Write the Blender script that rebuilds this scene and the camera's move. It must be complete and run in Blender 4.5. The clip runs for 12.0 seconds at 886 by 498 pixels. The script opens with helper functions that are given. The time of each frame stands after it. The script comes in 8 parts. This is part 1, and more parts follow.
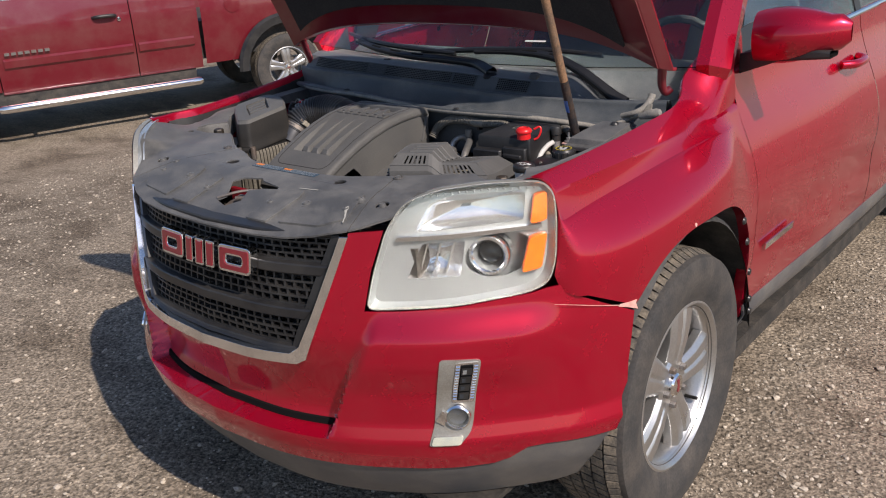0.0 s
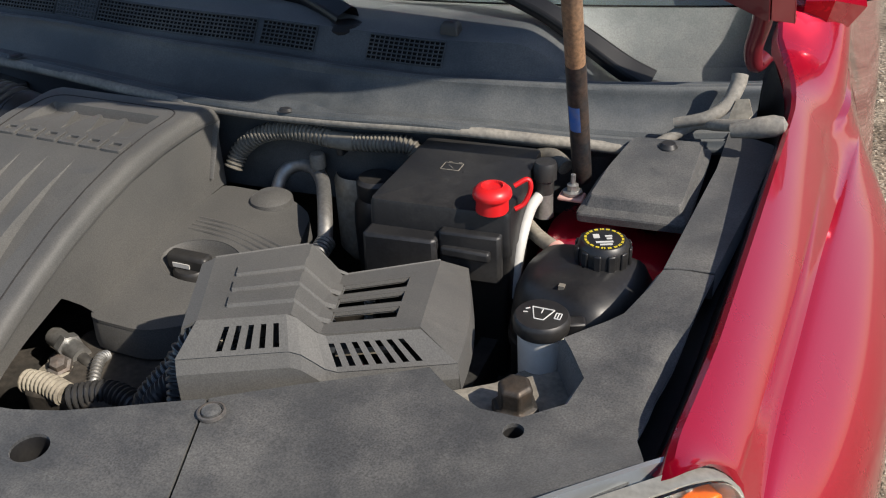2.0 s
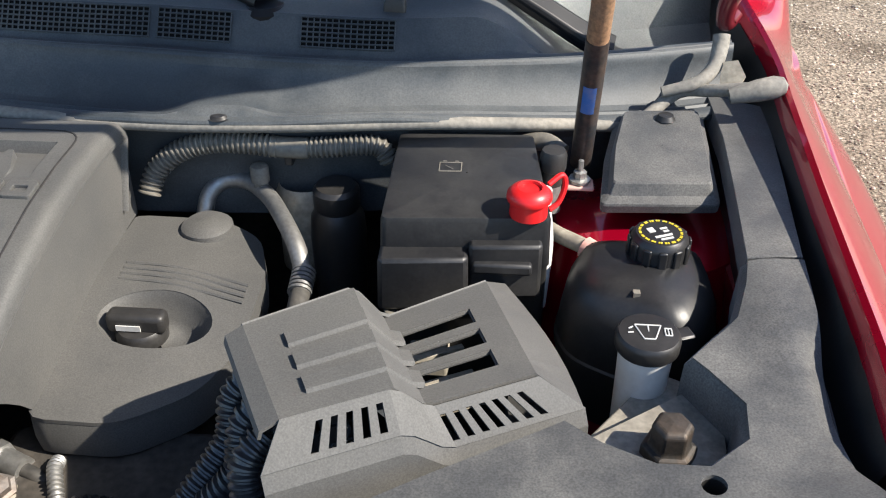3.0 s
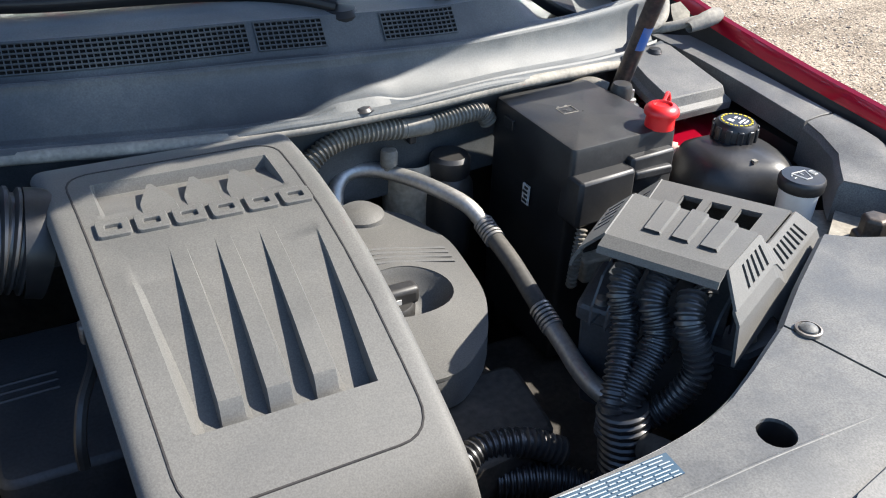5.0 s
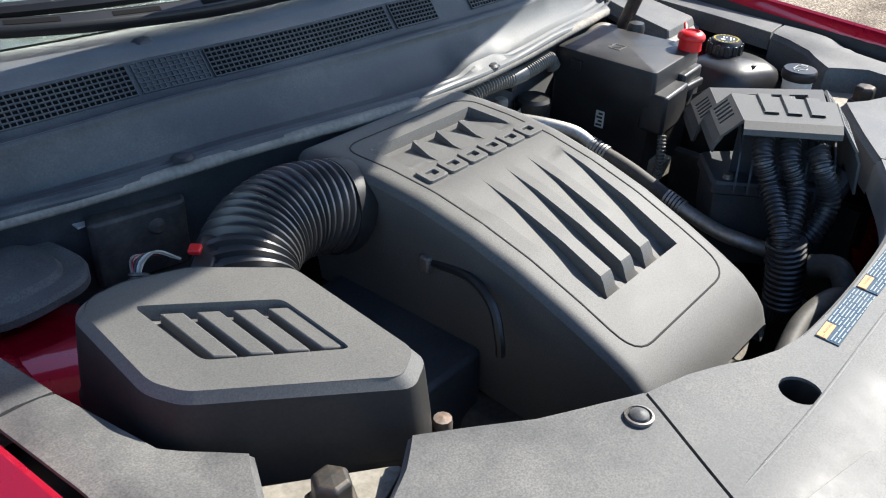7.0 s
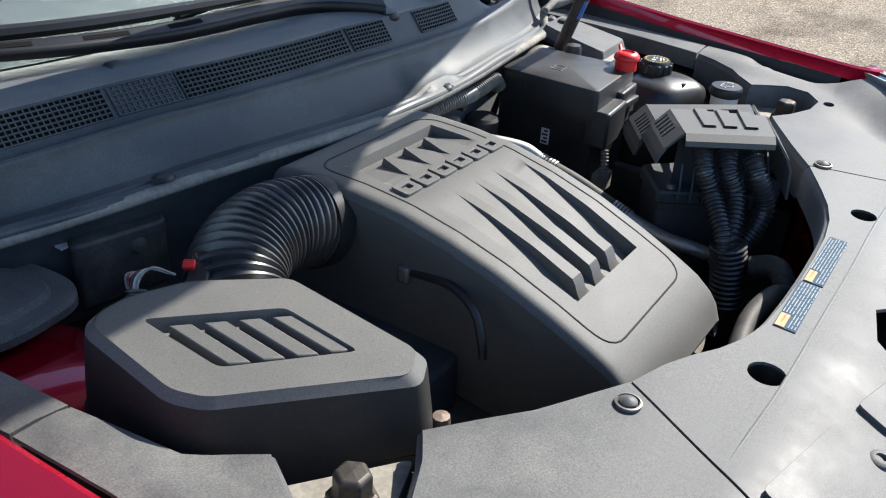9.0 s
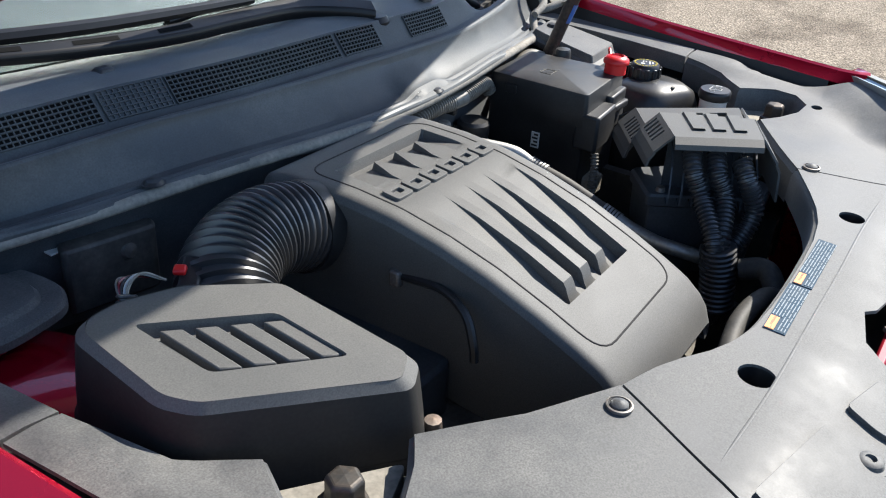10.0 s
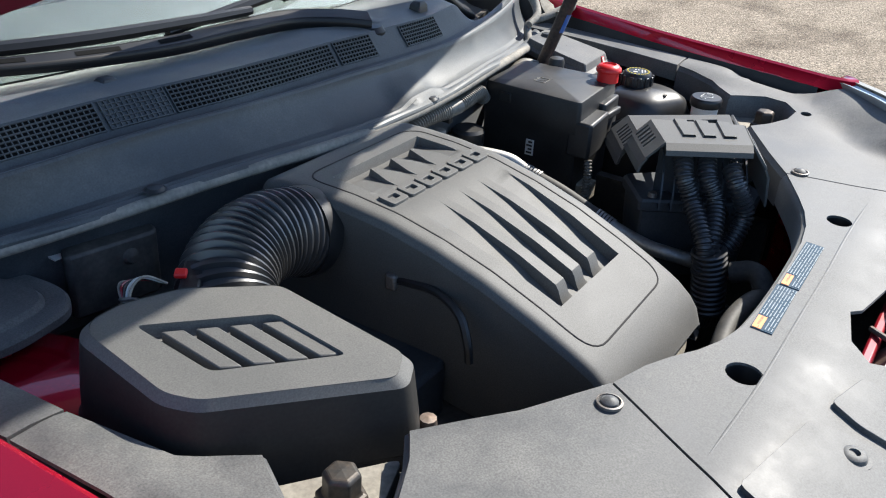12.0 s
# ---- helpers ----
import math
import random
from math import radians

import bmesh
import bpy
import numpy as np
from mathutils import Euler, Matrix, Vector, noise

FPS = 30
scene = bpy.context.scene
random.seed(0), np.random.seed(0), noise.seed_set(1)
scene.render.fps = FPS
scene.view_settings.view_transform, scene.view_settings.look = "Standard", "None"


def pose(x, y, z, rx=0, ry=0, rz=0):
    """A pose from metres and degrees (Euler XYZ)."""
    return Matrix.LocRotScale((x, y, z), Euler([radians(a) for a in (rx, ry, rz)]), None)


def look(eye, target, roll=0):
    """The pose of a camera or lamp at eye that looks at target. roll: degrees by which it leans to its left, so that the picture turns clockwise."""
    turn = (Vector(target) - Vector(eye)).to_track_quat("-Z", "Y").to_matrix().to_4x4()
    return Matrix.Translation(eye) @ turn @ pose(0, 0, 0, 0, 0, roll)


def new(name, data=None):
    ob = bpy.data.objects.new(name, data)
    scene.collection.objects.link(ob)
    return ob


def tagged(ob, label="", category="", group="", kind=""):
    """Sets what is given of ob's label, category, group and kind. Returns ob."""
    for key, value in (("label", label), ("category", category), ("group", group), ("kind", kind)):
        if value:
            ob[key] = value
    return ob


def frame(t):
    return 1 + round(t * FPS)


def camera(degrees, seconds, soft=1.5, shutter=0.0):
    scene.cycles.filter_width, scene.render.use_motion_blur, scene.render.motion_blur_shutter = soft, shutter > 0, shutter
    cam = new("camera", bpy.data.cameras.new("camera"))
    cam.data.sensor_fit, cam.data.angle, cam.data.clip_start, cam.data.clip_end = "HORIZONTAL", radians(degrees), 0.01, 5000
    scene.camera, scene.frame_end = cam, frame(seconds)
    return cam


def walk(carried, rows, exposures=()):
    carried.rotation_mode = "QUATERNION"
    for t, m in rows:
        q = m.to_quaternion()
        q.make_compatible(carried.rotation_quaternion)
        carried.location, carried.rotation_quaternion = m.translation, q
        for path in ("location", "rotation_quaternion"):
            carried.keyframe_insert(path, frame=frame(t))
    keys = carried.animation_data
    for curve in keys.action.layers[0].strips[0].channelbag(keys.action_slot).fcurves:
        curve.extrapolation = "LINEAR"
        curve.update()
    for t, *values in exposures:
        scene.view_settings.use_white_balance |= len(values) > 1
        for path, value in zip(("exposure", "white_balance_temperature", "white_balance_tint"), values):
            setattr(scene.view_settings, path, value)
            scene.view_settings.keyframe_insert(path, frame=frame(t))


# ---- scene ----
cam = camera(52.7, 12.0, soft=1.1)
PATH = [
    (0, (1.745, -1.045, 1.592), (0.527, 0.366, 0.868), -4.1),
    (0.5, (1.431, -0.714, 1.566), (0.261, 0.696, 0.765), -4.0),
    (1, (1.166, -0.414, 1.526), (0.11, 1.034, 0.638), -3.6),
    (1.5, (0.947, -0.152, 1.505), (0.058, 1.361, 0.545), -2.9),
    (2, (0.732, -0.001, 1.47), (0.075, 1.579, 0.435), -2.0),
    (2.5, (0.538, 0.079, 1.449), (0.175, 1.702, 0.34), -0.3),
    (2.7, (0.499, 0.087, 1.451), (0.238, 1.721, 0.327), -0.1),
    (4.3, (-0.035, 0.031, 1.446), (0.534, 1.612, 0.36), 3.0),
    (4.5, (-0.096, 0.04, 1.444), (0.545, 1.599, 0.368), 2.4),
    (4.7, (-0.148, 0.038, 1.447), (0.558, 1.572, 0.375), 2.5),
    (5, (-0.24, 0.044, 1.442), (0.588, 1.528, 0.387), 2.8),
    (5.5, (-0.436, 0.043, 1.435), (0.537, 1.439, 0.384), 2.1),
    (6, (-0.59, 0.069, 1.462), (0.512, 1.361, 0.405), 2.1),
    (6.5, (-0.704, 0.152, 1.462), (0.515, 1.333, 0.405), 2.0),
    (6.7, (-0.751, 0.205, 1.455), (0.514, 1.339, 0.399), 2.2),
    (8.3, (-0.878, 0.245, 1.456), (0.563, 1.212, 0.462), 3.3),
    (8.5, (-0.879, 0.249, 1.457), (0.572, 1.206, 0.467), 3.5),
    (9, (-0.885, 0.251, 1.458), (0.58, 1.193, 0.475), 3.8),
    (9.5, (-0.888, 0.251, 1.458), (0.586, 1.185, 0.48), 3.9),
    (10, (-0.886, 0.251, 1.459), (0.594, 1.178, 0.484), 3.9),
    (10.5, (-0.887, 0.252, 1.457), (0.599, 1.178, 0.49), 3.7),
    (11, (-0.89, 0.247, 1.459), (0.596, 1.176, 0.496), 3.6),
    (11.5, (-0.898, 0.242, 1.46), (0.592, 1.171, 0.502), 3.6),
    (12, (-0.902, 0.235, 1.463), (0.588, 1.168, 0.509), 3.6),
]
walk(cam, [(t, look(eye, target, roll)) for t, eye, target, roll in PATH],
     [(0.0, -0.12, 6450, 16), (1.0, -0.10, 6450, 16), (1.5, -0.10, 6450, 14), (2.0, 0.15, 6500, 10), (2.5, 0.55, 6450, 9), (4.5, 1.29, 6250, 9), (5.5, 1.36, 6250, 8), (6.5, 1.24, 6200, 8), (8.5, 0.89, 6100, 8), (12.0, 0.87, 6100, 8)])

# ---- light ----
SUN_WAY = Vector((-1.05, 0.25, -1.0)).normalized()
sun_data = bpy.data.lights.new("sun", "SUN")
sun_data.energy, sun_data.angle, sun_data.color = 5.8, radians(0.55), (1.0, 0.91, 0.79)
sun = new("sun", sun_data)
sun.matrix_world = look((6, -0.5, 6), Vector((6, -0.5, 6)) + SUN_WAY)
world = bpy.data.worlds.new("sky")
scene.world = world
world.use_nodes = True
sky_nodes = world.node_tree.nodes
sky_tex = sky_nodes.new("ShaderNodeTexSky")
sky_tex.sky_type, sky_tex.sun_disc = "NISHITA", False
sky_tex.sun_elevation = math.asin(-SUN_WAY.z)
sky_tex.sun_rotation = math.atan2(-SUN_WAY.x, -SUN_WAY.y)
sky_tex.air_density, sky_tex.dust_density, sky_tex.ozone_density = 1.0, 0.6, 2.5
sky_nodes["Background"].inputs["Strength"].default_value = 0.14
world.node_tree.links.new(sky_tex.outputs["Color"], sky_nodes["Background"].inputs["Color"])

# ---- materials ----
def surface(name, color, rough=0.5, metal=0.0, tint=None, amount=0.0, scale=6.0, grain=0.0, grain_scale=400.0,
            rough_vary=0.0, coat=0.0, spec=0.5, bump=0.0, bump_scale=60.0, random_value=0.0, island=False, stretch=None, pebble=0.0, ramp=(0.4, 0.72), sheen=0.0, relief=0.0):
    """A node material: base colour, a second colour in stains, fine grain, uneven gloss and relief."""
    m = bpy.data.materials.new(name)
    m.use_nodes = True
    n, link = m.node_tree.nodes, m.node_tree.links.new
    b = n["Principled BSDF"]
    b.inputs["Roughness"].default_value, b.inputs["Metallic"].default_value = rough, metal
    b.inputs["Specular IOR Level"].default_value = spec
    b.inputs["Coat Weight"].default_value, b.inputs["Coat Roughness"].default_value = coat, 0.04
    b.inputs["Sheen Weight"].default_value, b.inputs["Sheen Roughness"].default_value = sheen, 0.45
    co = n.new("ShaderNodeTexCoord").outputs["Object"]
    big = n.new("ShaderNodeTexNoise")
    big.inputs["Scale"].default_value, big.inputs["Detail"].default_value, big.inputs["Roughness"].default_value = scale, 6, 0.65
    if stretch:
        mapped = n.new("ShaderNodeMapping")
        mapped.inputs["Scale"].default_value, mapped.inputs["Rotation"].default_value = (stretch, 1.0, 1.0), (0, 0, 0.35)
        link(co, mapped.inputs["Vector"]), link(mapped.outputs["Vector"], big.inputs["Vector"])
    else:
        link(co, big.inputs["Vector"])
    stain = n.new("ShaderNodeMapRange")
    stain.inputs["From Min"].default_value, stain.inputs["From Max"].default_value = ramp
    stain.inputs["To Max"].default_value = amount
    link(big.outputs["Fac"], stain.inputs["Value"])
    mix = n.new("ShaderNodeMix")
    mix.data_type = "RGBA"
    mix.inputs[6].default_value, mix.inputs[7].default_value = (*color, 1), (*(tint or color), 1)
    link(stain.outputs["Result"], mix.inputs[0])
    out = mix.outputs[2]
    fine = n.new("ShaderNodeTexNoise")
    fine.inputs["Scale"].default_value, fine.inputs["Detail"].default_value = grain_scale, 3
    link(co, fine.inputs["Vector"])
    if grain or random_value:
        hsv = n.new("ShaderNodeHueSaturation")
        val = n.new("ShaderNodeMapRange")
        val.inputs["From Min"].default_value, val.inputs["From Max"].default_value = 0.3, 0.7
        val.inputs["To Min"].default_value, val.inputs["To Max"].default_value = 1 - grain, 1 + grain
        link(fine.outputs["Fac"], val.inputs["Value"])
        value = val.outputs["Result"]
        if random_value:
            rnd = n.new("ShaderNodeNewGeometry").outputs["Random Per Island"] if island else n.new("ShaderNodeObjectInfo").outputs["Random"]
            spread = n.new("ShaderNodeMapRange")
            spread.inputs["To Min"].default_value, spread.inputs["To Max"].default_value = 1 - random_value, 1 + random_value
            link(rnd, spread.inputs["Value"])
            times = n.new("ShaderNodeMath")
            times.operation = "MULTIPLY"
            link(value, times.inputs[0]), link(spread.outputs["Result"], times.inputs[1])
            value = times.outputs[0]
        link(value, hsv.inputs["Value"]), link(out, hsv.inputs["Color"])
        out = hsv.outputs["Color"]
    if pebble:
        # single stones told apart by tone and outline
        cells = n.new("ShaderNodeTexVoronoi")
        cells.inputs["Scale"].default_value = pebble
        warp = n.new("ShaderNodeVectorMath")
        warp.operation = "MULTIPLY_ADD"
        warp.inputs[1].default_value = (0.02, 0.02, 0.02)
        link(fine.outputs["Color"], warp.inputs[0]), link(co, warp.inputs[2]), link(warp.outputs[0], cells.inputs["Vector"])
        tone = n.new("ShaderNodeMapRange")
        tone.inputs["To Min"].default_value, tone.inputs["To Max"].default_value = 0.45, 1.55
        link(cells.outputs["Color"], tone.inputs["Value"])
        hue = n.new("ShaderNodeHueSaturation")
        link(tone.outputs["Result"], hue.inputs["Value"]), link(out, hue.inputs["Color"])
        out = hue.outputs["Color"]
    link(out, b.inputs["Base Color"])
    if rough_vary:
        gloss = n.new("ShaderNodeMapRange")
        gloss.inputs["From Min"].default_value, gloss.inputs["From Max"].default_value = 0.3, 0.7
        gloss.inputs["To Min"].default_value, gloss.inputs["To Max"].default_value = max(0.02, rough - rough_vary), min(1, rough + rough_vary)
        link(big.outputs["Fac"], gloss.inputs["Value"]), link(gloss.outputs["Result"], b.inputs["Roughness"])
    if bump:
        rel = n.new("ShaderNodeTexNoise")
        rel.inputs["Scale"].default_value, rel.inputs["Detail"].default_value = bump_scale, 4
        link(co, rel.inputs["Vector"])
        bmp = n.new("ShaderNodeBump")
        bmp.inputs["Strength"].default_value, bmp.inputs["Distance"].default_value = min(1, bump), relief or min(0.002, 0.1 / bump_scale)
        link(rel.outputs["Fac"], bmp.inputs["Height"]), link(bmp.outputs["Normal"], b.inputs["Normal"])
    return m


def glass(name, color=(1, 1, 1), rough=0.0, ior=1.45):
    m = bpy.data.materials.new(name)
    m.use_nodes = True
    b = m.node_tree.nodes["Principled BSDF"]
    b.inputs["Base Color"].default_value = (*color, 1)
    b.inputs["Transmission Weight"].default_value, b.inputs["Roughness"].default_value, b.inputs["IOR"].default_value = 1.0, rough, ior
    return m


DUST = (0.30, 0.27, 0.22)
M_PAINT = surface("red_paint", (0.46, 0.0015, 0.024), 0.28, 0.6, (0.42, 0.002, 0.024), 0.4, 3, 0.05, 900, 0.04, coat=1.0, spec=0.3)
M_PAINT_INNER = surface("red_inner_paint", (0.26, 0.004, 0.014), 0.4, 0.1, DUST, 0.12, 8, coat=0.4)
# the pickup's maroon, also painted as shaded red under the hood
M_TRUCK_AND_SHADED_RED = surface("maroon_and_shaded_red", (0.16, 0.006, 0.016), 0.3, 0.2, DUST, 0.15, 2.5, coat=0.9)
M_COVER = surface("textured_black_plastic", (0.072, 0.071, 0.068), 0.64, 0, (0.15, 0.142, 0.126), 0.35, 7, 0.22, 700, 0.05, spec=0.5, sheen=0.08, bump=0.35, bump_scale=1500)
M_SHROUD = surface("dusty_black_plastic", (0.050, 0.051, 0.052), 0.62, 0, (0.20, 0.192, 0.174), 0.50, 11, 0.34, 600, 0.10, spec=0.5, sheen=0.18, bump=0.2, bump_scale=700)
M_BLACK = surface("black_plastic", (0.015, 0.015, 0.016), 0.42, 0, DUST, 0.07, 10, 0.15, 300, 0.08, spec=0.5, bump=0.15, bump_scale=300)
# air box plastic darkened: the shade on its steep walls is in the colour
M_SHADED_WALL = surface("shaded_box_wall", (0.02, 0.019, 0.018), 0.6, 0, (0.06, 0.05, 0.04), 0.3, 10, 0.15, 300, spec=0.3)
M_WIPER = surface("wiper_black", (0.009, 0.009, 0.010), 0.38, 0, (0.03, 0.03, 0.03), 0.3, 8, spec=0.3)
M_BOLT = surface("dark_bolt_steel", (0.05, 0.047, 0.043), 0.5, 0.5, (0.12, 0.08, 0.05), 0.5, 60, 0.2, 300)
M_FUSE = surface("fuse_box_black", (0.014, 0.014, 0.015), 0.5, 0, (0.10, 0.095, 0.085), 0.2, 12, 0.2, 300, 0.1, spec=0.5, bump=0.15, bump_scale=400)
M_BRACKET = surface("dusty_bracket", (0.27, 0.25, 0.21), 0.65, 0.2, (0.12, 0.10, 0.08), 0.6, 24, 0.2, 200, bump=0.3, bump_scale=120)
M_PLEAT = surface("dusty_pleats", (0.17, 0.155, 0.125), 0.7, 0, (0.07, 0.06, 0.05), 0.6, 30, 0.2, 200)
# near-black that paints the shade inside vents and slots
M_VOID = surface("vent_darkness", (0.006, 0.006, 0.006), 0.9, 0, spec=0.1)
M_GRIME = surface("grimy_engine_metal", (0.03, 0.028, 0.025), 0.7, 0.1, (0.12, 0.1, 0.08), 0.5, 14, 0.3, 120, bump=0.8, bump_scale=80)
M_RUBBER = surface("black_rubber", (0.022, 0.022, 0.022), 0.65, 0, DUST, 0.25, 12, 0.2, 200, bump=0.3, bump_scale=200)
M_CORRUGATED = surface("ribbed_hose_plastic", (0.022, 0.023, 0.026), 0.36, 0, DUST, 0.08, 12, spec=0.8)
M_CONNECTOR = surface("blue_grey_plastic", (0.030, 0.036, 0.044), 0.5, 0, (0.09, 0.09, 0.088), 0.4, 14, 0.2, 300, 0.1, spec=0.5)
M_LOOM = surface("dusty_loom_plastic", (0.13, 0.12, 0.10), 0.55, 0, DUST, 0.5, 18, 0.2, 200)
M_CLADDING = surface("grey_cladding", (0.085, 0.085, 0.088), 0.55, 0, DUST, 0.35, 5, 0.12, 600, bump=0.3, bump_scale=600)
M_CHROME = surface("chrome", (0.86, 0.86, 0.87), 0.09, 1.0, (0.5, 0.48, 0.45), 0.15, 12, 0, 100, 0.05)
M_ALLOY = surface("alloy_wheel", (0.55, 0.55, 0.54), 0.34, 0.9, (0.3, 0.26, 0.22), 0.3, 9, 0.06, 200, 0.08)
M_PIPE = surface("aluminium_pipe", (0.42, 0.42, 0.41), 0.5, 0.85, (0.25, 0.22, 0.18), 0.5, 20, 0.15, 200, 0.1)
M_STEEL = surface("dull_steel", (0.2, 0.19, 0.18), 0.55, 0.7, (0.2, 0.12, 0.07), 0.6, 30, 0.2, 300)
M_BEIGE = surface("dusty_cast_metal", (0.33, 0.30, 0.24), 0.7, 0.1, (0.16, 0.13, 0.1), 0.6, 25, 0.2, 150, bump=0.5, bump_scale=120)
M_GRAVEL = surface("gravel_ground", (0.25, 0.207, 0.156), 0.95, 0, (0.085, 0.064, 0.045), 0.70, 2.3, 0.6, 90, spec=0.15, stretch=0.55, pebble=95.0, ramp=(0.46, 0.66), bump=1.0, bump_scale=75, relief=0.012)
M_STONE = surface("loose_stones", (0.38, 0.33, 0.265), 0.9, 0, (0.3, 0.26, 0.21), 0.5, 3, 0.15, 90, spec=0.2, random_value=0.55, island=True)
M_TYRE = surface("tyre_rubber", (0.035, 0.034, 0.033), 0.75, 0, (0.17, 0.14, 0.11), 0.35, 9, 0.2, 150, bump=0.4, bump_scale=150)
M_TREAD = surface("dusty_tread", (0.07, 0.062, 0.052), 0.9, 0, (0.2, 0.165, 0.12), 0.9, 30, 0.35, 160, bump=0.8, bump_scale=150)
M_RED_CAP = surface("red_plastic", (0.62, 0.012, 0.014), 0.38, 0, (0.5, 0.02, 0.02), 0.4, 40)
M_WHITE = surface("translucent_white_plastic", (0.85, 0.84, 0.79), 0.45, 0, (0.4, 0.36, 0.28), 0.4, 20)
M_YELLOW = surface("yellow_print", (0.55, 0.43, 0.03), 0.5)
M_PRINT = surface("white_print", (0.55, 0.55, 0.53), 0.6, 0, DUST, 0.4, 60)
M_LABEL = surface("blue_grey_label", (0.028, 0.062, 0.10), 0.75, 0, (0.12, 0.13, 0.14), 0.4, 40, spec=0.2)
M_FINE = surface("fine_print", (0.30, 0.34, 0.37), 0.75, 0, (0.2, 0.22, 0.24), 0.5, 60, spec=0.2)
M_ORANGE = surface("orange_print", (0.75, 0.22, 0.03), 0.5)
M_AMBER = surface("amber_reflector", (0.75, 0.12, 0.004), 0.22, 0, (0.5, 0.07, 0.003), 0.6, 60, 0.2, 260, coat=0.6, bump=0.5, bump_scale=260)
M_REFLECTOR = surface("lamp_reflector", (0.78, 0.79, 0.8), 0.16, 0.9, (0.5, 0.5, 0.5), 0.3, 30, bump=0.3, bump_scale=40)
M_BEZEL = surface("lamp_bezel", (0.45, 0.48, 0.49), 0.22, 0.65, (0.34, 0.36, 0.37), 0.5, 12)
M_RIM = surface("dusty_lens_rim", (0.22, 0.22, 0.205), 0.45, 0, (0.2, 0.18, 0.14), 0.6, 14, 0.15, 200)
M_DASH = surface("grey_dashboard", (0.05, 0.055, 0.056), 0.7, 0, (0.075, 0.078, 0.078), 0.5, 10, 0.15, 500, bump=0.3, bump_scale=400)
M_SPLASH = surface("dried_splash", (0.42, 0.41, 0.37), 0.8, 0, (0.12, 0.12, 0.11), 0.6, 60, 0.3, 400)
M_SEAL = surface("dusty_seal_rubber", (0.17, 0.162, 0.145), 0.8, 0, (0.33, 0.30, 0.25), 0.7, 16, 0.2, 200, bump=0.5, bump_scale=90)
M_FOG = surface("dusty_silver_trim", (0.34, 0.33, 0.30), 0.42, 0.55, (0.22, 0.20, 0.16), 0.6, 30, 0.12, 300, 0.1)
M_LENS = glass("hazy_lamp_lens", (0.97, 0.98, 0.97), 0.09)
M_LENS_DARK = glass("projector_lens", (0.8, 0.85, 0.9), 0.02)
M_GLASS = glass("car_glass", (0.72, 0.82, 0.82), 0.0)
M_WOOD = surface("worn_painted_wood", (0.27, 0.155, 0.085), 0.6, 0.1, (0.10, 0.075, 0.06), 0.9, 22, 0.3, 300, bump=0.5, bump_scale=200)
M_DARK_ROD = surface("dark_rod", (0.03, 0.031, 0.034), 0.45, 0.3, (0.20, 0.11, 0.06), 0.45, 26, 0.3, 200)
M_BLUE = surface("blue_tape", (0.03, 0.12, 0.4), 0.5, 0, DUST, 0.4, 60)
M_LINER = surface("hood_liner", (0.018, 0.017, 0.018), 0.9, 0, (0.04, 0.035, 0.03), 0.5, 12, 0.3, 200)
M_CLOTH = surface("dark_interior", (0.03, 0.03, 0.032), 0.85, 0, (0.05, 0.05, 0.05), 0.5, 8, 0.2, 300)
M_PRIMER = surface("scuffed_primer", (0.62, 0.40, 0.34), 0.75, 0, (0.45, 0.14, 0.11), 0.6, 60)
M_COWL = surface("cowl_plastic", (0.032, 0.039, 0.045), 0.60, 0, (0.17, 0.172, 0.166), 0.55, 5.5, 0.22, 500, 0.12, spec=0.6, sheen=0.12, bump=0.2, bump_scale=500)
M_TOOTH_RED = surface("red_badge", (0.20, 0.012, 0.02), 0.3, 0, coat=0.6)


# ---- mesh helpers ----
SHIFT = Vector((0, 0, 0))


def placed(dx=0.0, dy=0.0, dz=0.0):
    """Sets the offset at which the parts that follow are built."""
    SHIFT[:] = dx, dy, dz


def part(name, bm, material, parent=None, label="", smooth=True, bevel=0.0, segments=2, angle=30, sharp=38):
    """Links a bmesh as one mesh object under a thing or a part."""
    me = bpy.data.meshes.new(name)
    bmesh.ops.recalc_face_normals(bm, faces=bm.faces)
    bmesh.ops.translate(bm, vec=SHIFT, verts=bm.verts)
    for f in bm.faces:
        f.smooth = smooth
    bm.to_mesh(me)
    bm.free()
    me.materials.append(material)
    if smooth:
        me.set_sharp_from_angle(angle=radians(sharp))
    ob = new(name, me)
    ob.parent = parent
    if label:
        ob["label"] = label
    if bevel:
        mod = ob.modifiers.new("bevel", "BEVEL")
        mod.width, mod.segments, mod.limit_method, mod.angle_limit = bevel, segments, "ANGLE", radians(angle)
        mod.harden_normals = False
    return ob


def loft(rows, close_u=False, close_v=False, thick=0.0, bm=None):
    """A sheet through rows of points; thick: a solid of that depth, away from the mean normal."""
    bm = bm or bmesh.new()
    vs = [[bm.verts.new(p) for p in row] for row in rows]
    nu, nv = len(vs), len(vs[0])
    made = []
    for i in range(nu if close_u else nu - 1):
        for j in range(nv if close_v else nv - 1):
            q = [vs[i][j], vs[(i + 1) % nu][j], vs[(i + 1) % nu][(j + 1) % nv], vs[i][(j + 1) % nv]]
            q = list(dict.fromkeys(q))
            if len(q) > 2:
                made.append(bm.faces.new(q))
    if thick:
        bmesh.ops.recalc_face_normals(bm, faces=made)
        bmesh.ops.solidify(bm, geom=made, thickness=thick)
    return bm


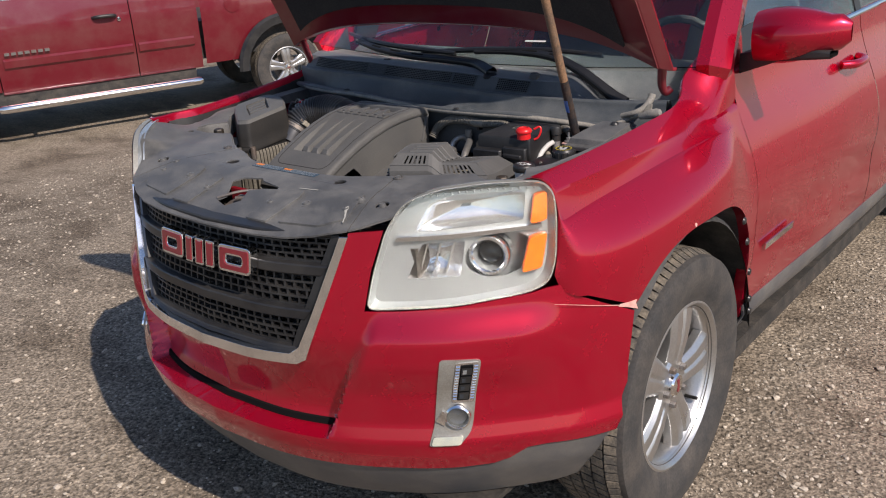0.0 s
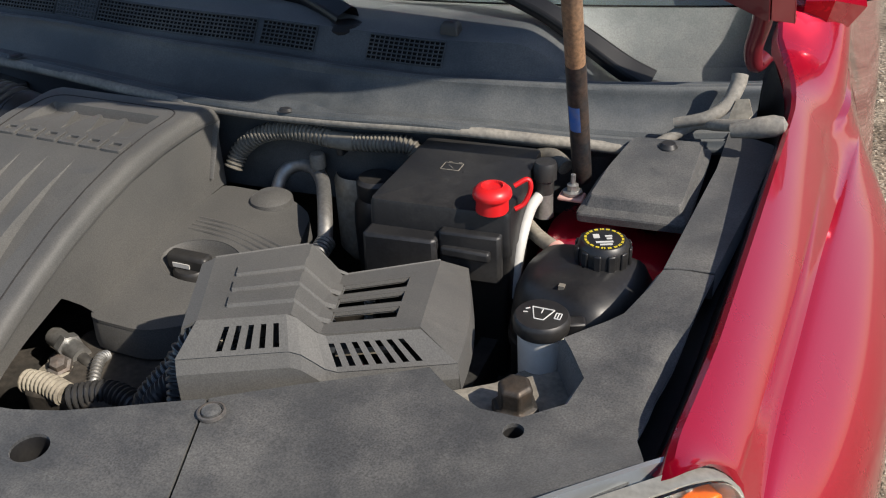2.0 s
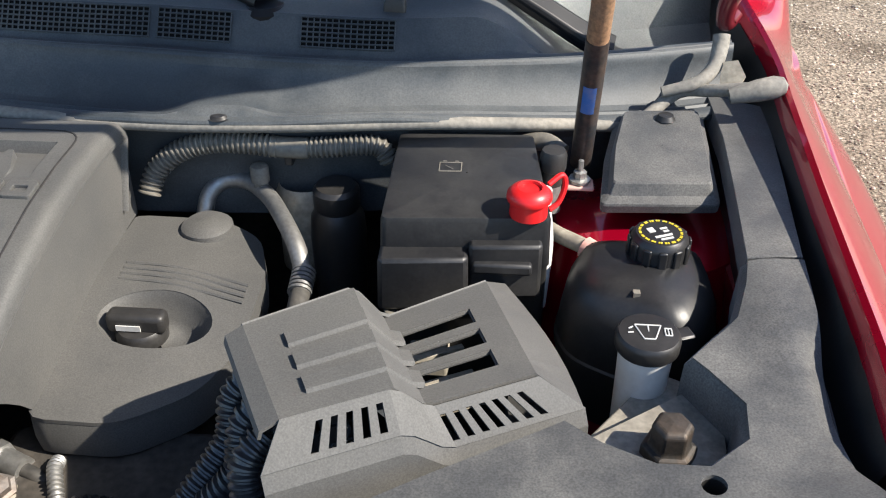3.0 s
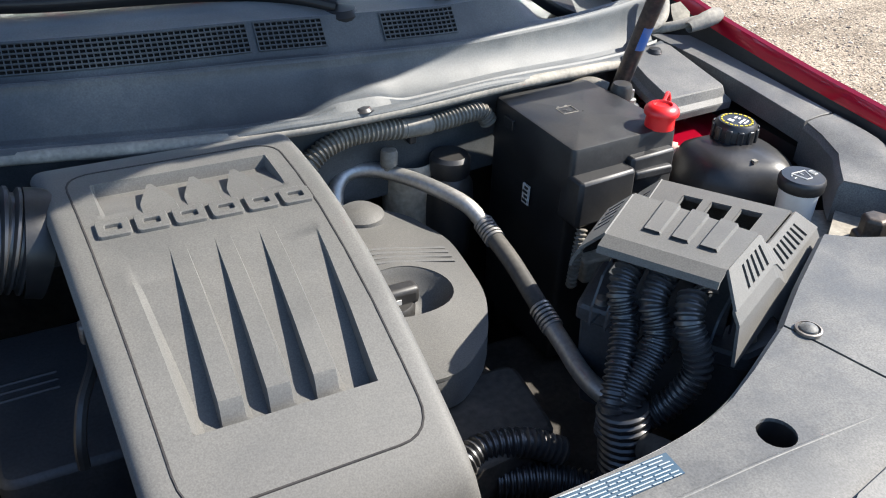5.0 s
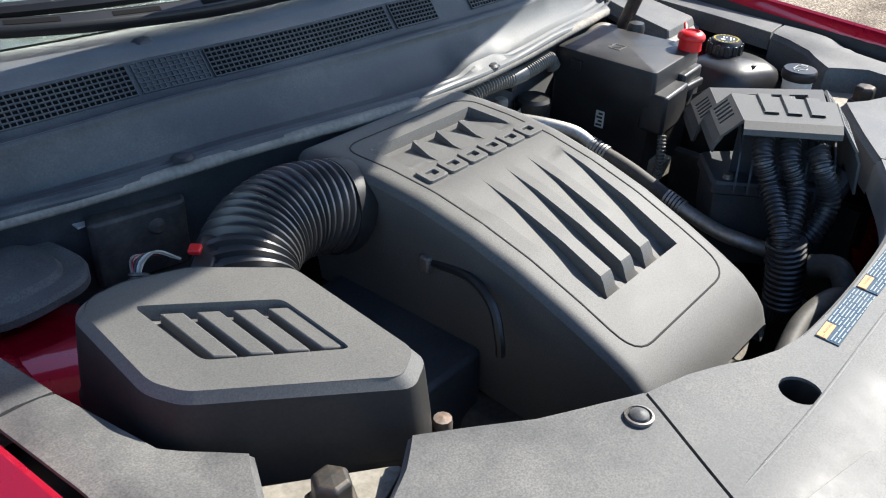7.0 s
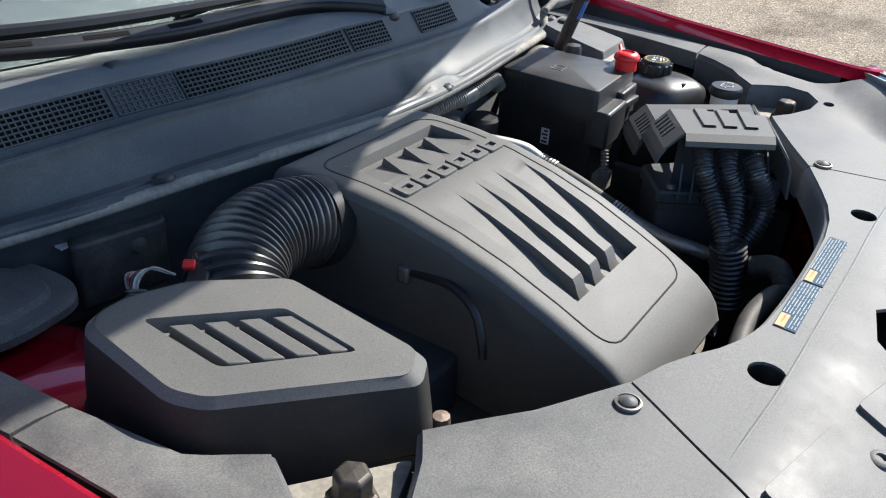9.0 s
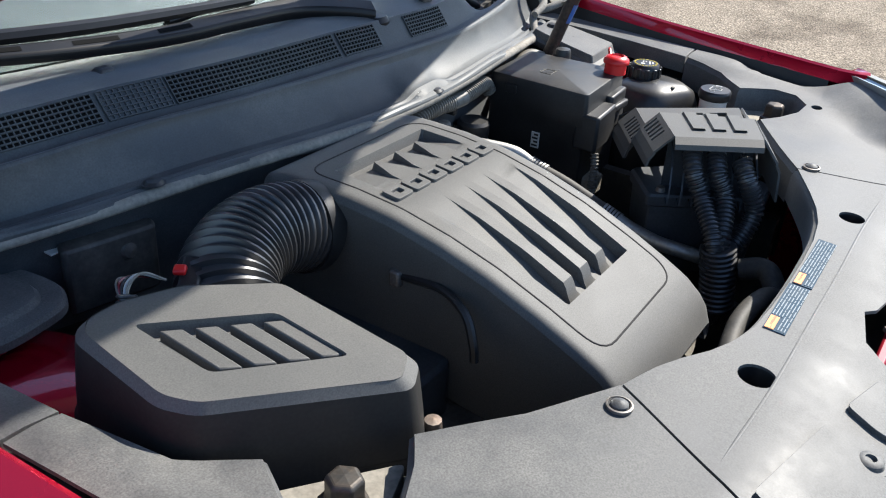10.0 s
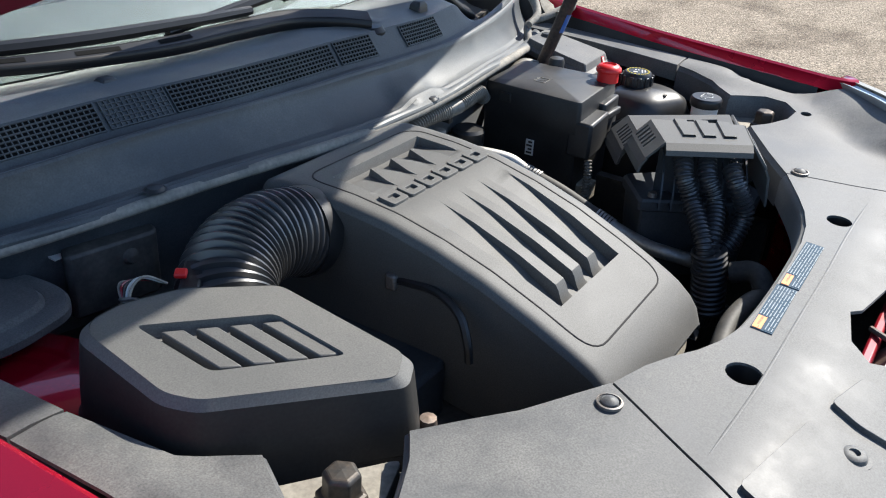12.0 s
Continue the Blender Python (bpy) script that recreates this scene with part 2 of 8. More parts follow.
def box(x0, y0, z0, x1, y1, z1, bm=None, m=None):
    bm = bm or bmesh.new()
    r = bmesh.ops.create_cube(bm, size=1.0)
    t = Matrix.Translation(((x0 + x1) / 2, (y0 + y1) / 2, (z0 + z1) / 2)) @ Matrix.Diagonal((abs(x1 - x0), abs(y1 - y0), abs(z1 - z0), 1))
    bmesh.ops.transform(bm, matrix=(m or Matrix()) @ t, verts=r["verts"])
    return bm


def prism(outline, z0, z1, top_scale=1.0, bm=None, holes=(), ztop=None, m=None):
    """An upright block over an outline in plan; ztop(x, y) lays its top on a slope; the top may be drawn in."""
    bm = bm or bmesh.new()
    c = Vector((sum(p[0] for p in outline) / len(outline), sum(p[1] for p in outline) / len(outline)))
    m = m or Matrix()
    lo = [bm.verts.new(m @ Vector((x, y, z0))) for x, y in outline]
    hi = []
    for x, y in outline:
        x2, y2 = c.x + (x - c.x) * top_scale, c.y + (y - c.y) * top_scale
        hi.append(bm.verts.new(m @ Vector((x2, y2, ztop(x2, y2) if ztop else z1))))
    bm.faces.new(lo[::-1]), bm.faces.new(hi)
    for i in range(len(lo)):
        j = (i + 1) % len(lo)
        bm.faces.new((lo[i], lo[j], hi[j], hi[i]))
    return bm


def rounded(outline, r, n=4):
    """An outline with its corners rounded."""
    out = []
    k = len(outline)
    for i in range(k):
        p, a, b = Vector(outline[i]), Vector(outline[i - 1]), Vector(outline[(i + 1) % k])
        da, db = (a - p), (b - p)
        ra, rb = min(r, da.length * 0.45), min(r, db.length * 0.45)
        s, e = p + da.normalized() * ra, p + db.normalized() * rb
        for j in range(n + 1):
            t = j / n
            out.append(tuple(s * (1 - t) ** 2 + p * 2 * t * (1 - t) + e * t * t))
    return out


def sheet(outline, place, thick=0.003, holes=(), cell=0.03, bm=None, back=True):
    """A plate over a 2D outline with holes, cut into cells and laid onto a surface by place(u, v, w); w is its depth."""
    flat = bmesh.new()
    edges = []
    for loop in (outline, *holes):
        vs = [flat.verts.new((p[0], p[1], 0)) for p in loop]
        edges += [flat.edges.new((vs[i], vs[(i + 1) % len(vs)])) for i in range(len(vs))]
    bmesh.ops.triangle_fill(flat, use_beauty=True, use_dissolve=False, edges=edges)
    if cell:
        us, ws = [v.co.x for v in flat.verts], [v.co.y for v in flat.verts]
        for lo, hi, no in ((min(us), max(us), Vector((1, 0, 0))), (min(ws), max(ws), Vector((0, 1, 0)))):
            k = int((hi - lo) / cell)
            for i in range(1, k + 1):
                bmesh.ops.bisect_plane(flat, geom=flat.verts[:] + flat.edges[:] + flat.faces[:], dist=1e-5,
                                       plane_co=no * (lo + (hi - lo) * i / (k + 1)), plane_no=no)
    bm = bm or bmesh.new()
    flat.verts.index_update()
    co = [(v.co.x, v.co.y) for v in flat.verts]
    top = [bm.verts.new(place(u, v, 0.0)) for u, v in co]
    for f in flat.faces:
        bm.faces.new([top[v.index] for v in f.verts])
    if thick:
        low = [bm.verts.new(place(u, v, thick)) for u, v in co]
        if back:
            for f in flat.faces:
                bm.faces.new([low[v.index] for v in reversed(f.verts)])
        for e in flat.edges:
            if e.is_boundary:
                a, b = e.verts[0].index, e.verts[1].index
                bm.faces.new((top[a], top[b], low[b], low[a]))
    flat.free()
    return bm


def circle2(x, y, r, n=24, ry=None):
    return [(x + r * math.cos(2 * math.pi * i / n), y + (ry or r) * math.sin(2 * math.pi * i / n)) for i in range(n)]


def smooth_line(points, per=8):
    """A Catmull-Rom line through points, as Vectors."""
    p = [Vector(q) for q in points]
    p = [p[0] * 2 - p[1]] + p + [p[-1] * 2 - p[-2]]
    out = []
    for i in range(1, len(p) - 2):
        for j in range(per):
            t = j / per
            a, b, c, d = p[i - 1:i + 3]
            out.append(0.5 * (2 * b + (c - a) * t + (2 * a - 5 * b + 4 * c - d) * t * t + (3 * b - a - 3 * c + d) * t ** 3))
    return out + [p[-2].copy()]


def tube(points, radius, n=12, per=8, rib=0.0, pitch=0.006, bm=None, caps=True, taper=None):
    """A pipe along a smooth line; rib and pitch give a corrugated hose; taper(t) scales its radius."""
    bm = bm or bmesh.new()
    line = smooth_line(points, per) if per > 1 else [Vector(q) for q in points]
    length = [0.0]
    for a, b in zip(line, line[1:]):
        length.append(length[-1] + (b - a).length)
    if rib:
        k = max(2, int(length[-1] / pitch)) * 4
        stations = [length[-1] * i / k for i in range(k + 1)]
    else:
        stations = length
    rings, side = [], None
    for q, d in enumerate(stations):
        i = min(max(1, int(np.searchsorted(length, d))), len(line) - 1)
        t = (d - length[i - 1]) / max(1e-9, length[i] - length[i - 1])
        pos, way = line[i - 1].lerp(line[i], t), (line[min(i + 1, len(line) - 1)] - line[max(i - 2, 0)]).normalized()
        if side is None:
            side = way.orthogonal().normalized()
        side = (side - way * side.dot(way)).normalized()
        other = way.cross(side)
        r = radius * (taper(d / length[-1]) if taper else 1) + (rib * (0.5 if q % 4 in (1, 2) else -0.5) if rib else 0)
        rings.append([pos + side * r * math.cos(2 * math.pi * j / n) + other * r * math.sin(2 * math.pi * j / n) for j in range(n)])
    before = len(bm.verts)
    loft(rings, close_v=True, bm=bm)
    if caps:
        bm.verts.ensure_lookup_table()
        bm.faces.new([bm.verts[before + j] for j in range(n)][::-1])
        bm.faces.new([bm.verts[len(bm.verts) - n + j] for j in range(n)])
    return bm


def revolve(profile, n=32, m=None, bm=None):
    """A solid of revolution about z from (radius, height) pairs."""
    bm = bm or bmesh.new()
    m = m or Matrix()
    rings = [[m @ Vector((max(r, 1e-4) * math.cos(2 * math.pi * j / n), max(r, 1e-4) * math.sin(2 * math.pi * j / n), z)) for j in range(n)] for r, z in profile]
    return loft(rings, close_v=True, bm=bm)


def flip(bm):
    bmesh.ops.scale(bm, vec=(-1, 1, 1), verts=bm.verts[:])
    bmesh.ops.reverse_faces(bm, faces=bm.faces[:])
    return bm


def step(a, b, x):
    t = min(1, max(0, (x - a) / (b - a)))
    return t * t * (3 - 2 * t)


def thing(name, label, category, m=None, group=""):
    ob = new(name)
    ob.empty_display_size = 0.1
    if m is not None:
        ob.matrix_basis = m
    return tagged(ob, label, category, group)

# ---- ground ----
def ground_height(x, y):
    """The lot falls away a little beyond the car's far side."""
    h = -0.42 * step(-1.6, -7.0, x)
    return h + 0.012 * noise.noise(Vector((x * 0.7, y * 0.7, 0))) + 0.006 * noise.noise(Vector((x * 3.1, y * 3.1, 4)))


def build_ground():
    xs = sorted(set([-3000, -900, -300, -120, -60, -35, -22] + [-14 + 0.5 * i for i in range(14)] + [-7 + 0.14 * i for i in range(92)] + [6 + 0.7 * i for i in range(12)] + [18, 30, 60, 150, 500, 3000]))
    ys = sorted(set([-3000, -900, -300, -120, -60, -30, -16, -9, -6] + [-4 + 0.16 * i for i in range(75)] + [8 + 0.6 * i for i in range(16)] + [20, 30, 60, 150, 500, 3000]))
    bm = loft([[(x, y, ground_height(x, y)) for y in ys] for x in xs])
    ob = part("ground", bm, M_GRAVEL)
    tagged(ob, "brown gravel lot with damp dark patches and tyre marks", "ground", kind="structure")
    # loose stones, uncountable
    rng = np.random.default_rng(5)
    ico = bmesh.new()
    bmesh.ops.create_icosphere(ico, subdivisions=1, radius=1.0)
    iv, fi = np.array([v.co[:] for v in ico.verts]), np.array([[v.index for v in f.verts] for f in ico.faces])
    ico.free()
    verts, faces = [], []
    count = 42000
    for i in range(count):
        if i % 3:
            x, y = rng.uniform(0.75, 4.2), rng.uniform(-0.4, 4.8)
        else:
            x, y = rng.uniform(-5.5, 0.6), rng.uniform(-0.9, 3.6)
        r = 0.0026 + 0.006 * rng.random() ** 3 + (0.007 if rng.random() < 0.012 else 0)
        s = r * np.array([rng.uniform(0.8, 1.5), rng.uniform(0.7, 1.2), rng.uniform(0.45, 0.8)])
        a = rng.uniform(0, 6.28)
        v = iv * s * rng.uniform(0.75, 1.2, (len(iv), 1))
        v = np.stack([v[:, 0] * np.cos(a) - v[:, 1] * np.sin(a), v[:, 0] * np.sin(a) + v[:, 1] * np.cos(a), v[:, 2]], 1)
        faces.append(fi + len(iv) * i)
        verts.append(v + (x, y, ground_height(x, y) + s[2] * 0.3))
    me = bpy.data.meshes.new("gravel_stones")
    me.from_pydata(np.concatenate(verts).tolist(), [], np.concatenate(faces).tolist())
    me.materials.append(M_STONE)
    tagged(new("gravel_stones", me), "loose pale and brown stones scattered over the gravel", "gravel", kind="stuff")


build_ground()

# ---- the red car: its surfaces ----
suv = thing("sport_utility_vehicle", "bright red car, hood propped open, scraped front fender", "car", Matrix.Translation((0.012, 0, 0)))

PLAN = smooth_line([(0, 0.06, 0), (0.2, 0.076, 0), (0.36, 0.122, 0), (0.5, 0.195, 0), (0.6, 0.265, 0), (0.7, 0.362, 0), (0.79, 0.462, 0), (0.845, 0.563, 0), (0.88, 0.67, 0), (0.895, 0.80, 0)], 10)
PLAN_S = np.concatenate([[0], np.cumsum([(b - a).length for a, b in zip(PLAN, PLAN[1:])])])
PLAN_X, PLAN_Y = np.array([p.x for p in PLAN]), np.array([p.y for p in PLAN])


def bulge(z):
    return float(np.interp(z, [0.2, 0.28, 0.36, 0.42, 0.455, 0.50, 0.60, 0.70, 0.78, 0.88, 0.95, 1.04], [-0.12, -0.06, -0.01, 0.012, 0.018, 0.004, 0, -0.006, -0.018, -0.034, -0.044, -0.060]))


def front(s, z, out=0.0):
    """A point of the car's nose: s along the plan from the middle, z up, out from the skin."""
    a = abs(s)
    x, y = float(np.interp(a, PLAN_S, PLAN_X)), float(np.interp(a, PLAN_S, PLAN_Y))
    e = 0.01
    tx = float(np.interp(a + e, PLAN_S, PLAN_X) - np.interp(a - e, PLAN_S, PLAN_X))
    ty = float(np.interp(a + e, PLAN_S, PLAN_Y) - np.interp(a - e, PLAN_S, PLAN_Y))
    k = math.hypot(tx, ty) or 1
    w = bulge(z) + out
    x, y = x + ty / k * w, y - tx / k * w
    return Vector((math.copysign(x, s) if a > 1e-6 else 0.0, y, z))


def s_at(x, z):
    """The s at which the nose passes x at height z."""
    lo, hi = 0.0, float(PLAN_S[-1])
    for _ in range(40):
        mid = (lo + hi) / 2
        lo, hi = (mid, hi) if front(mid, z).x < abs(x) else (lo, mid)
    return math.copysign(lo, x)


def nose(outline):
    return [(s_at(x, z), z) for x, z in outline]


# front bumper skin, with the drawn-in panel below the grille
def bumper_place(s, z, w):
    p = front(s, z)
    x = abs(p.x)
    edge = 0.346 + (z - 0.462) * 0.336
    deep = 0.048 * step(0.72, 0.50, z) * step(edge + 0.007, edge - 0.004, x) * (1 if z > 0.462 else 0)
    shelf = 0.019 * step(0.775, 0.698, z) * step(0.56, 0.66, z) * step(edge, edge + 0.03, x) * step(0.80, 0.70, x)
    return front(s, z, -w - deep + shelf)


S_END = float(PLAN_S[-1]) - 0.255
half = nose([(0, 0.378)] + [(0.1 * i, 0.378) for i in range(1, 7)] + [(0.66, 0.382), (0.69, 0.395), (0.725, 0.424), (0.76, 0.428)]) + [(S_END + 0.03, 0.420), (S_END + 0.042, 0.58), (S_END + 0.065, 0.70)] \
    + nose([(0.786, 0.772), (0.764, 0.800), (0.744, 0.798), (0.72, 0.790), (0.613, 0.776), (0.503, 0.771), (0.438, 0.770), (0.4485, 0.86), (0.470, 0.948), (0.403, 0.943), (0.371, 0.84), (0.337, 0.735), (0.311, 0.665), (0.29, 0.648), (0.15, 0.640), (0, 0.638)])
bumper = part("front_bumper", sheet(half + [(-s, z) for s, z in half[::-1]][1:-1], bumper_place, 0.004, cell=0.008), M_PAINT, suv, "glossy red bumper skin with a drawn-in plate panel")
half = nose([(0, 0.24)] + [(0.1 * i, 0.24) for i in range(1, 7)]) + [(S_END * 0.88, 0.25), (S_END + 0.01, 0.27), (S_END + 0.03, 0.418)] + nose([(0.76, 0.425), (0.725, 0.421), (0.69, 0.392), (0.66, 0.379)] + [(0.1 * i, 0.375) for i in range(6, -1, -1)])
part("lower_valance", sheet(half + [(-s, z) for s, z in half[::-1]][1:-1], lambda s, z, w: front(s, z, -w - 0.006), 0.004, cell=0.03), M_CLADDING, suv, "grey textured plastic lower valance")


# shaded gap over the lip of the drawn-in panel, painted as a black strip
slot = [[front(s_at(0.349, 0.476) * k, z, -0.048 * step(0.72, 0.50, z) + o) for z, o in ((0.463, 0.004), (0.478, 0.004), (0.482, -0.004))] for k in [-1 + i / 20 for i in range(41)]]
part("panel_gap_shade", loft(slot), M_VOID, bumper, "black strip painted as the shaded gap under the panel")


# grille
def build_grille():
    half = nose([(0, 0.66), (0.15, 0.662), (0.27, 0.67), (0.30, 0.685), (0.335, 0.77), (0.385, 0.925), (0.2, 0.935), (0, 0.94)])
    grille = part("grille", sheet(half + [(-s, z) for s, z in half[::-1]][1:-1], lambda s, z, w: front(s, z, -w - 0.045), 0.003, cell=0.05), M_BLACK, suv, "black plastic grille with honeycomb mesh")
    # chrome surround, a U round the sides and the bottom
    def rail(s, z, w):
        return front(s, z, 0.012 - w)
    outer = nose([(0, 0.630), (0.15, 0.632), (0.29, 0.640), (0.313, 0.653), (0.344, 0.74), (0.376, 0.84), (0.405, 0.938)])
    inner = nose([(0.388, 0.938), (0.36, 0.85), (0.326, 0.75), (0.298, 0.682), (0.274, 0.664), (0.15, 0.658), (0, 0.656)])
    part("chrome_surround", sheet([p for p in outer] + inner, rail, 0.03, cell=0.03), M_CHROME, grille, "chrome grille surround", bevel=0.009, segments=4)
    part("chrome_surround", flip(sheet([p for p in outer] + inner, rail, 0.03, cell=0.03)), M_CHROME, grille, "chrome grille surround", bevel=0.009, segments=4)
    # cross bars
    for z0, z1, out in ((0.924, 0.942, -0.008), (0.840, 0.872, -0.002), (0.738, 0.770, -0.001), (0.654, 0.678, -0.004)):
        e0, e1 = s_at(0.275 + (z0 - 0.65) * 0.36, z0), s_at(0.28 + (z1 - 0.65) * 0.36, z1)
        rows = []
        for i in range(25):
            k = -1 + i / 12
            rows.append([front(e0 * k, z0, out - 0.03), front(e0 * k, z0 + 0.004, out), front(e1 * k, z1 - 0.004, out + 0.002), front(e1 * k, z1, out - 0.03)])
        part("grille_bar", loft(rows, close_v=True), M_BLACK, grille, "black grille bar", bevel=0.003)
    for sx in (-1, 1):
        rows = []
        for i in range(17):
            z = 0.66 + 0.275 * i / 16
            x0 = 0.268 + (z - 0.66) * 0.36
            rows.append([front(sx * s_at(x0, z), z, -0.02), front(sx * s_at(x0, z), z, -0.005), front(sx * s_at(x0 + 0.032, z), z, -0.002), front(sx * s_at(x0 + 0.032, z), z, -0.02)])
        part("grille_side", loft(rows, close_v=True), M_BLACK, grille)
    # the three honeycomb fields: slats and staggered links
    for z0, z1 in ((0.872, 0.926), (0.770, 0.840), (0.677, 0.738)):
        rows_n = 4
        pitch = (z1 - z0) / rows_n
        bm = bmesh.new()
        for r in range(rows_n + 1):
            z = z0 + pitch * r
            e = s_at(0.272 + (z - 0.66) * 0.36, z)
            line = [[front(e * (-1 + i / 16), z - 0.0022, -0.03), front(e * (-1 + i / 16), z - 0.0022, -0.016), front(e * (-1 + i / 16), z + 0.0022, -0.016), front(e * (-1 + i / 16), z + 0.0022, -0.03)] for i in range(33)]
            loft(line, close_v=True, bm=bm)
            if r < rows_n:
                n = int(2 * e / 0.026)
                for i in range(n + 1):
                    s = -e + 2 * e * (i + 0.5 * (r % 2)) / n
                    if abs(s) < e:
                        q = [front(s + ds, z + dz, o) for ds, dz, o in ((-0.003, 0, -0.017), (0.003, 0, -0.017), (0.003, pitch, -0.017), (-0.003, pitch, -0.017))]
                        b = [front(s + ds, z + dz, -0.032) for ds, dz in ((-0.003, 0), (0.003, 0), (0.003, pitch), (-0.003, pitch))]
                        v = [bm.verts.new(p) for p in q + b]
                        for f in ((0, 1, 2, 3), (1, 0, 4, 5), (3, 2, 6, 7), (0, 3, 7, 4), (2, 1, 5, 6)):
                            bm.faces.new([v[k] for k in f])
        tagged(part("honeycomb_mesh", bm, M_BLACK, grille, "black honeycomb mesh", smooth=False), kind="stuff")
    # emblem: plain red shapes in chrome rims, two rings and three bars
    def raised(x, z, w, top=0.024):
        return front(s_at(x, z) if abs(x) > 1e-4 else 0, z, top - w)

    def shrunk(loop, d):
        out = []
        for i, p in enumerate(loop):
            a, b, q = Vector(loop[i - 1]), Vector(loop[(i + 1) % len(loop)]), Vector(p)
            n1, n2 = (q - a).normalized(), (b - q).normalized()
            out.append(tuple(q + (Vector((-n1.y, n1.x)) + Vector((-n2.y, n2.x))) * d * 0.5))
        return out
    z0, z1 = 0.836, 0.898
    for x0, x1 in ((-0.142, -0.047), (0.084, 0.186)):
        block = rounded([(x0, z0), (x1, z0), (x1, z1), (x0, z1)], 0.014, 4)
        hole = rounded([(x0 + 0.026, z0 + 0.022), (x1 - 0.026, z0 + 0.022), (x1 - 0.026, z1 - 0.022), (x0 + 0.026, z1 - 0.022)], 0.006, 3)
        part("emblem_rim", sheet(block, raised, 0.024, holes=[hole], cell=0), M_CHROME, grille, "chrome emblem rim", smooth=False, bevel=0.0022)
        part("emblem_face", sheet(shrunk(block, 0.0065), lambda x, z, w: raised(x, z, w, 0.0258), 0.004, holes=[shrunk(hole, -0.005)], cell=0), M_TOOTH_RED, grille, "red emblem face", smooth=False)
    for k in range(3):
        x0 = -0.035 + 0.037 * k
        block = rounded([(x0, z0), (x0 + 0.030, z0), (x0 + 0.030, z1), (x0, z1)], 0.004, 3)
        part("emblem_rim", sheet(block, raised, 0.024, cell=0), M_CHROME, grille, "chrome emblem rim", smooth=False, bevel=0.0022)
        part("emblem_face", sheet(shrunk(block, 0.0065), lambda x, z, w: raised(x, z, w, 0.0258), 0.004, cell=0), M_TOOTH_RED, grille, "red emblem face", smooth=False)


build_grille()


# headlamps
LAMP = [(0.446, 0.776), (0.60, 0.781), (0.70, 0.795), (0.724, 0.812), (0.729, 0.86), (0.724, 0.95), (0.716, 1.004), (0.698, 1.029), (0.62, 1.036), (0.552, 1.030), (0.503, 1.006), (0.476, 0.95), (0.457, 0.86)]


def lamp_x(x):
    """The lamp's own width coordinate, laid out along the nose."""
    return 0.443 + (x - 0.446) * 1.085


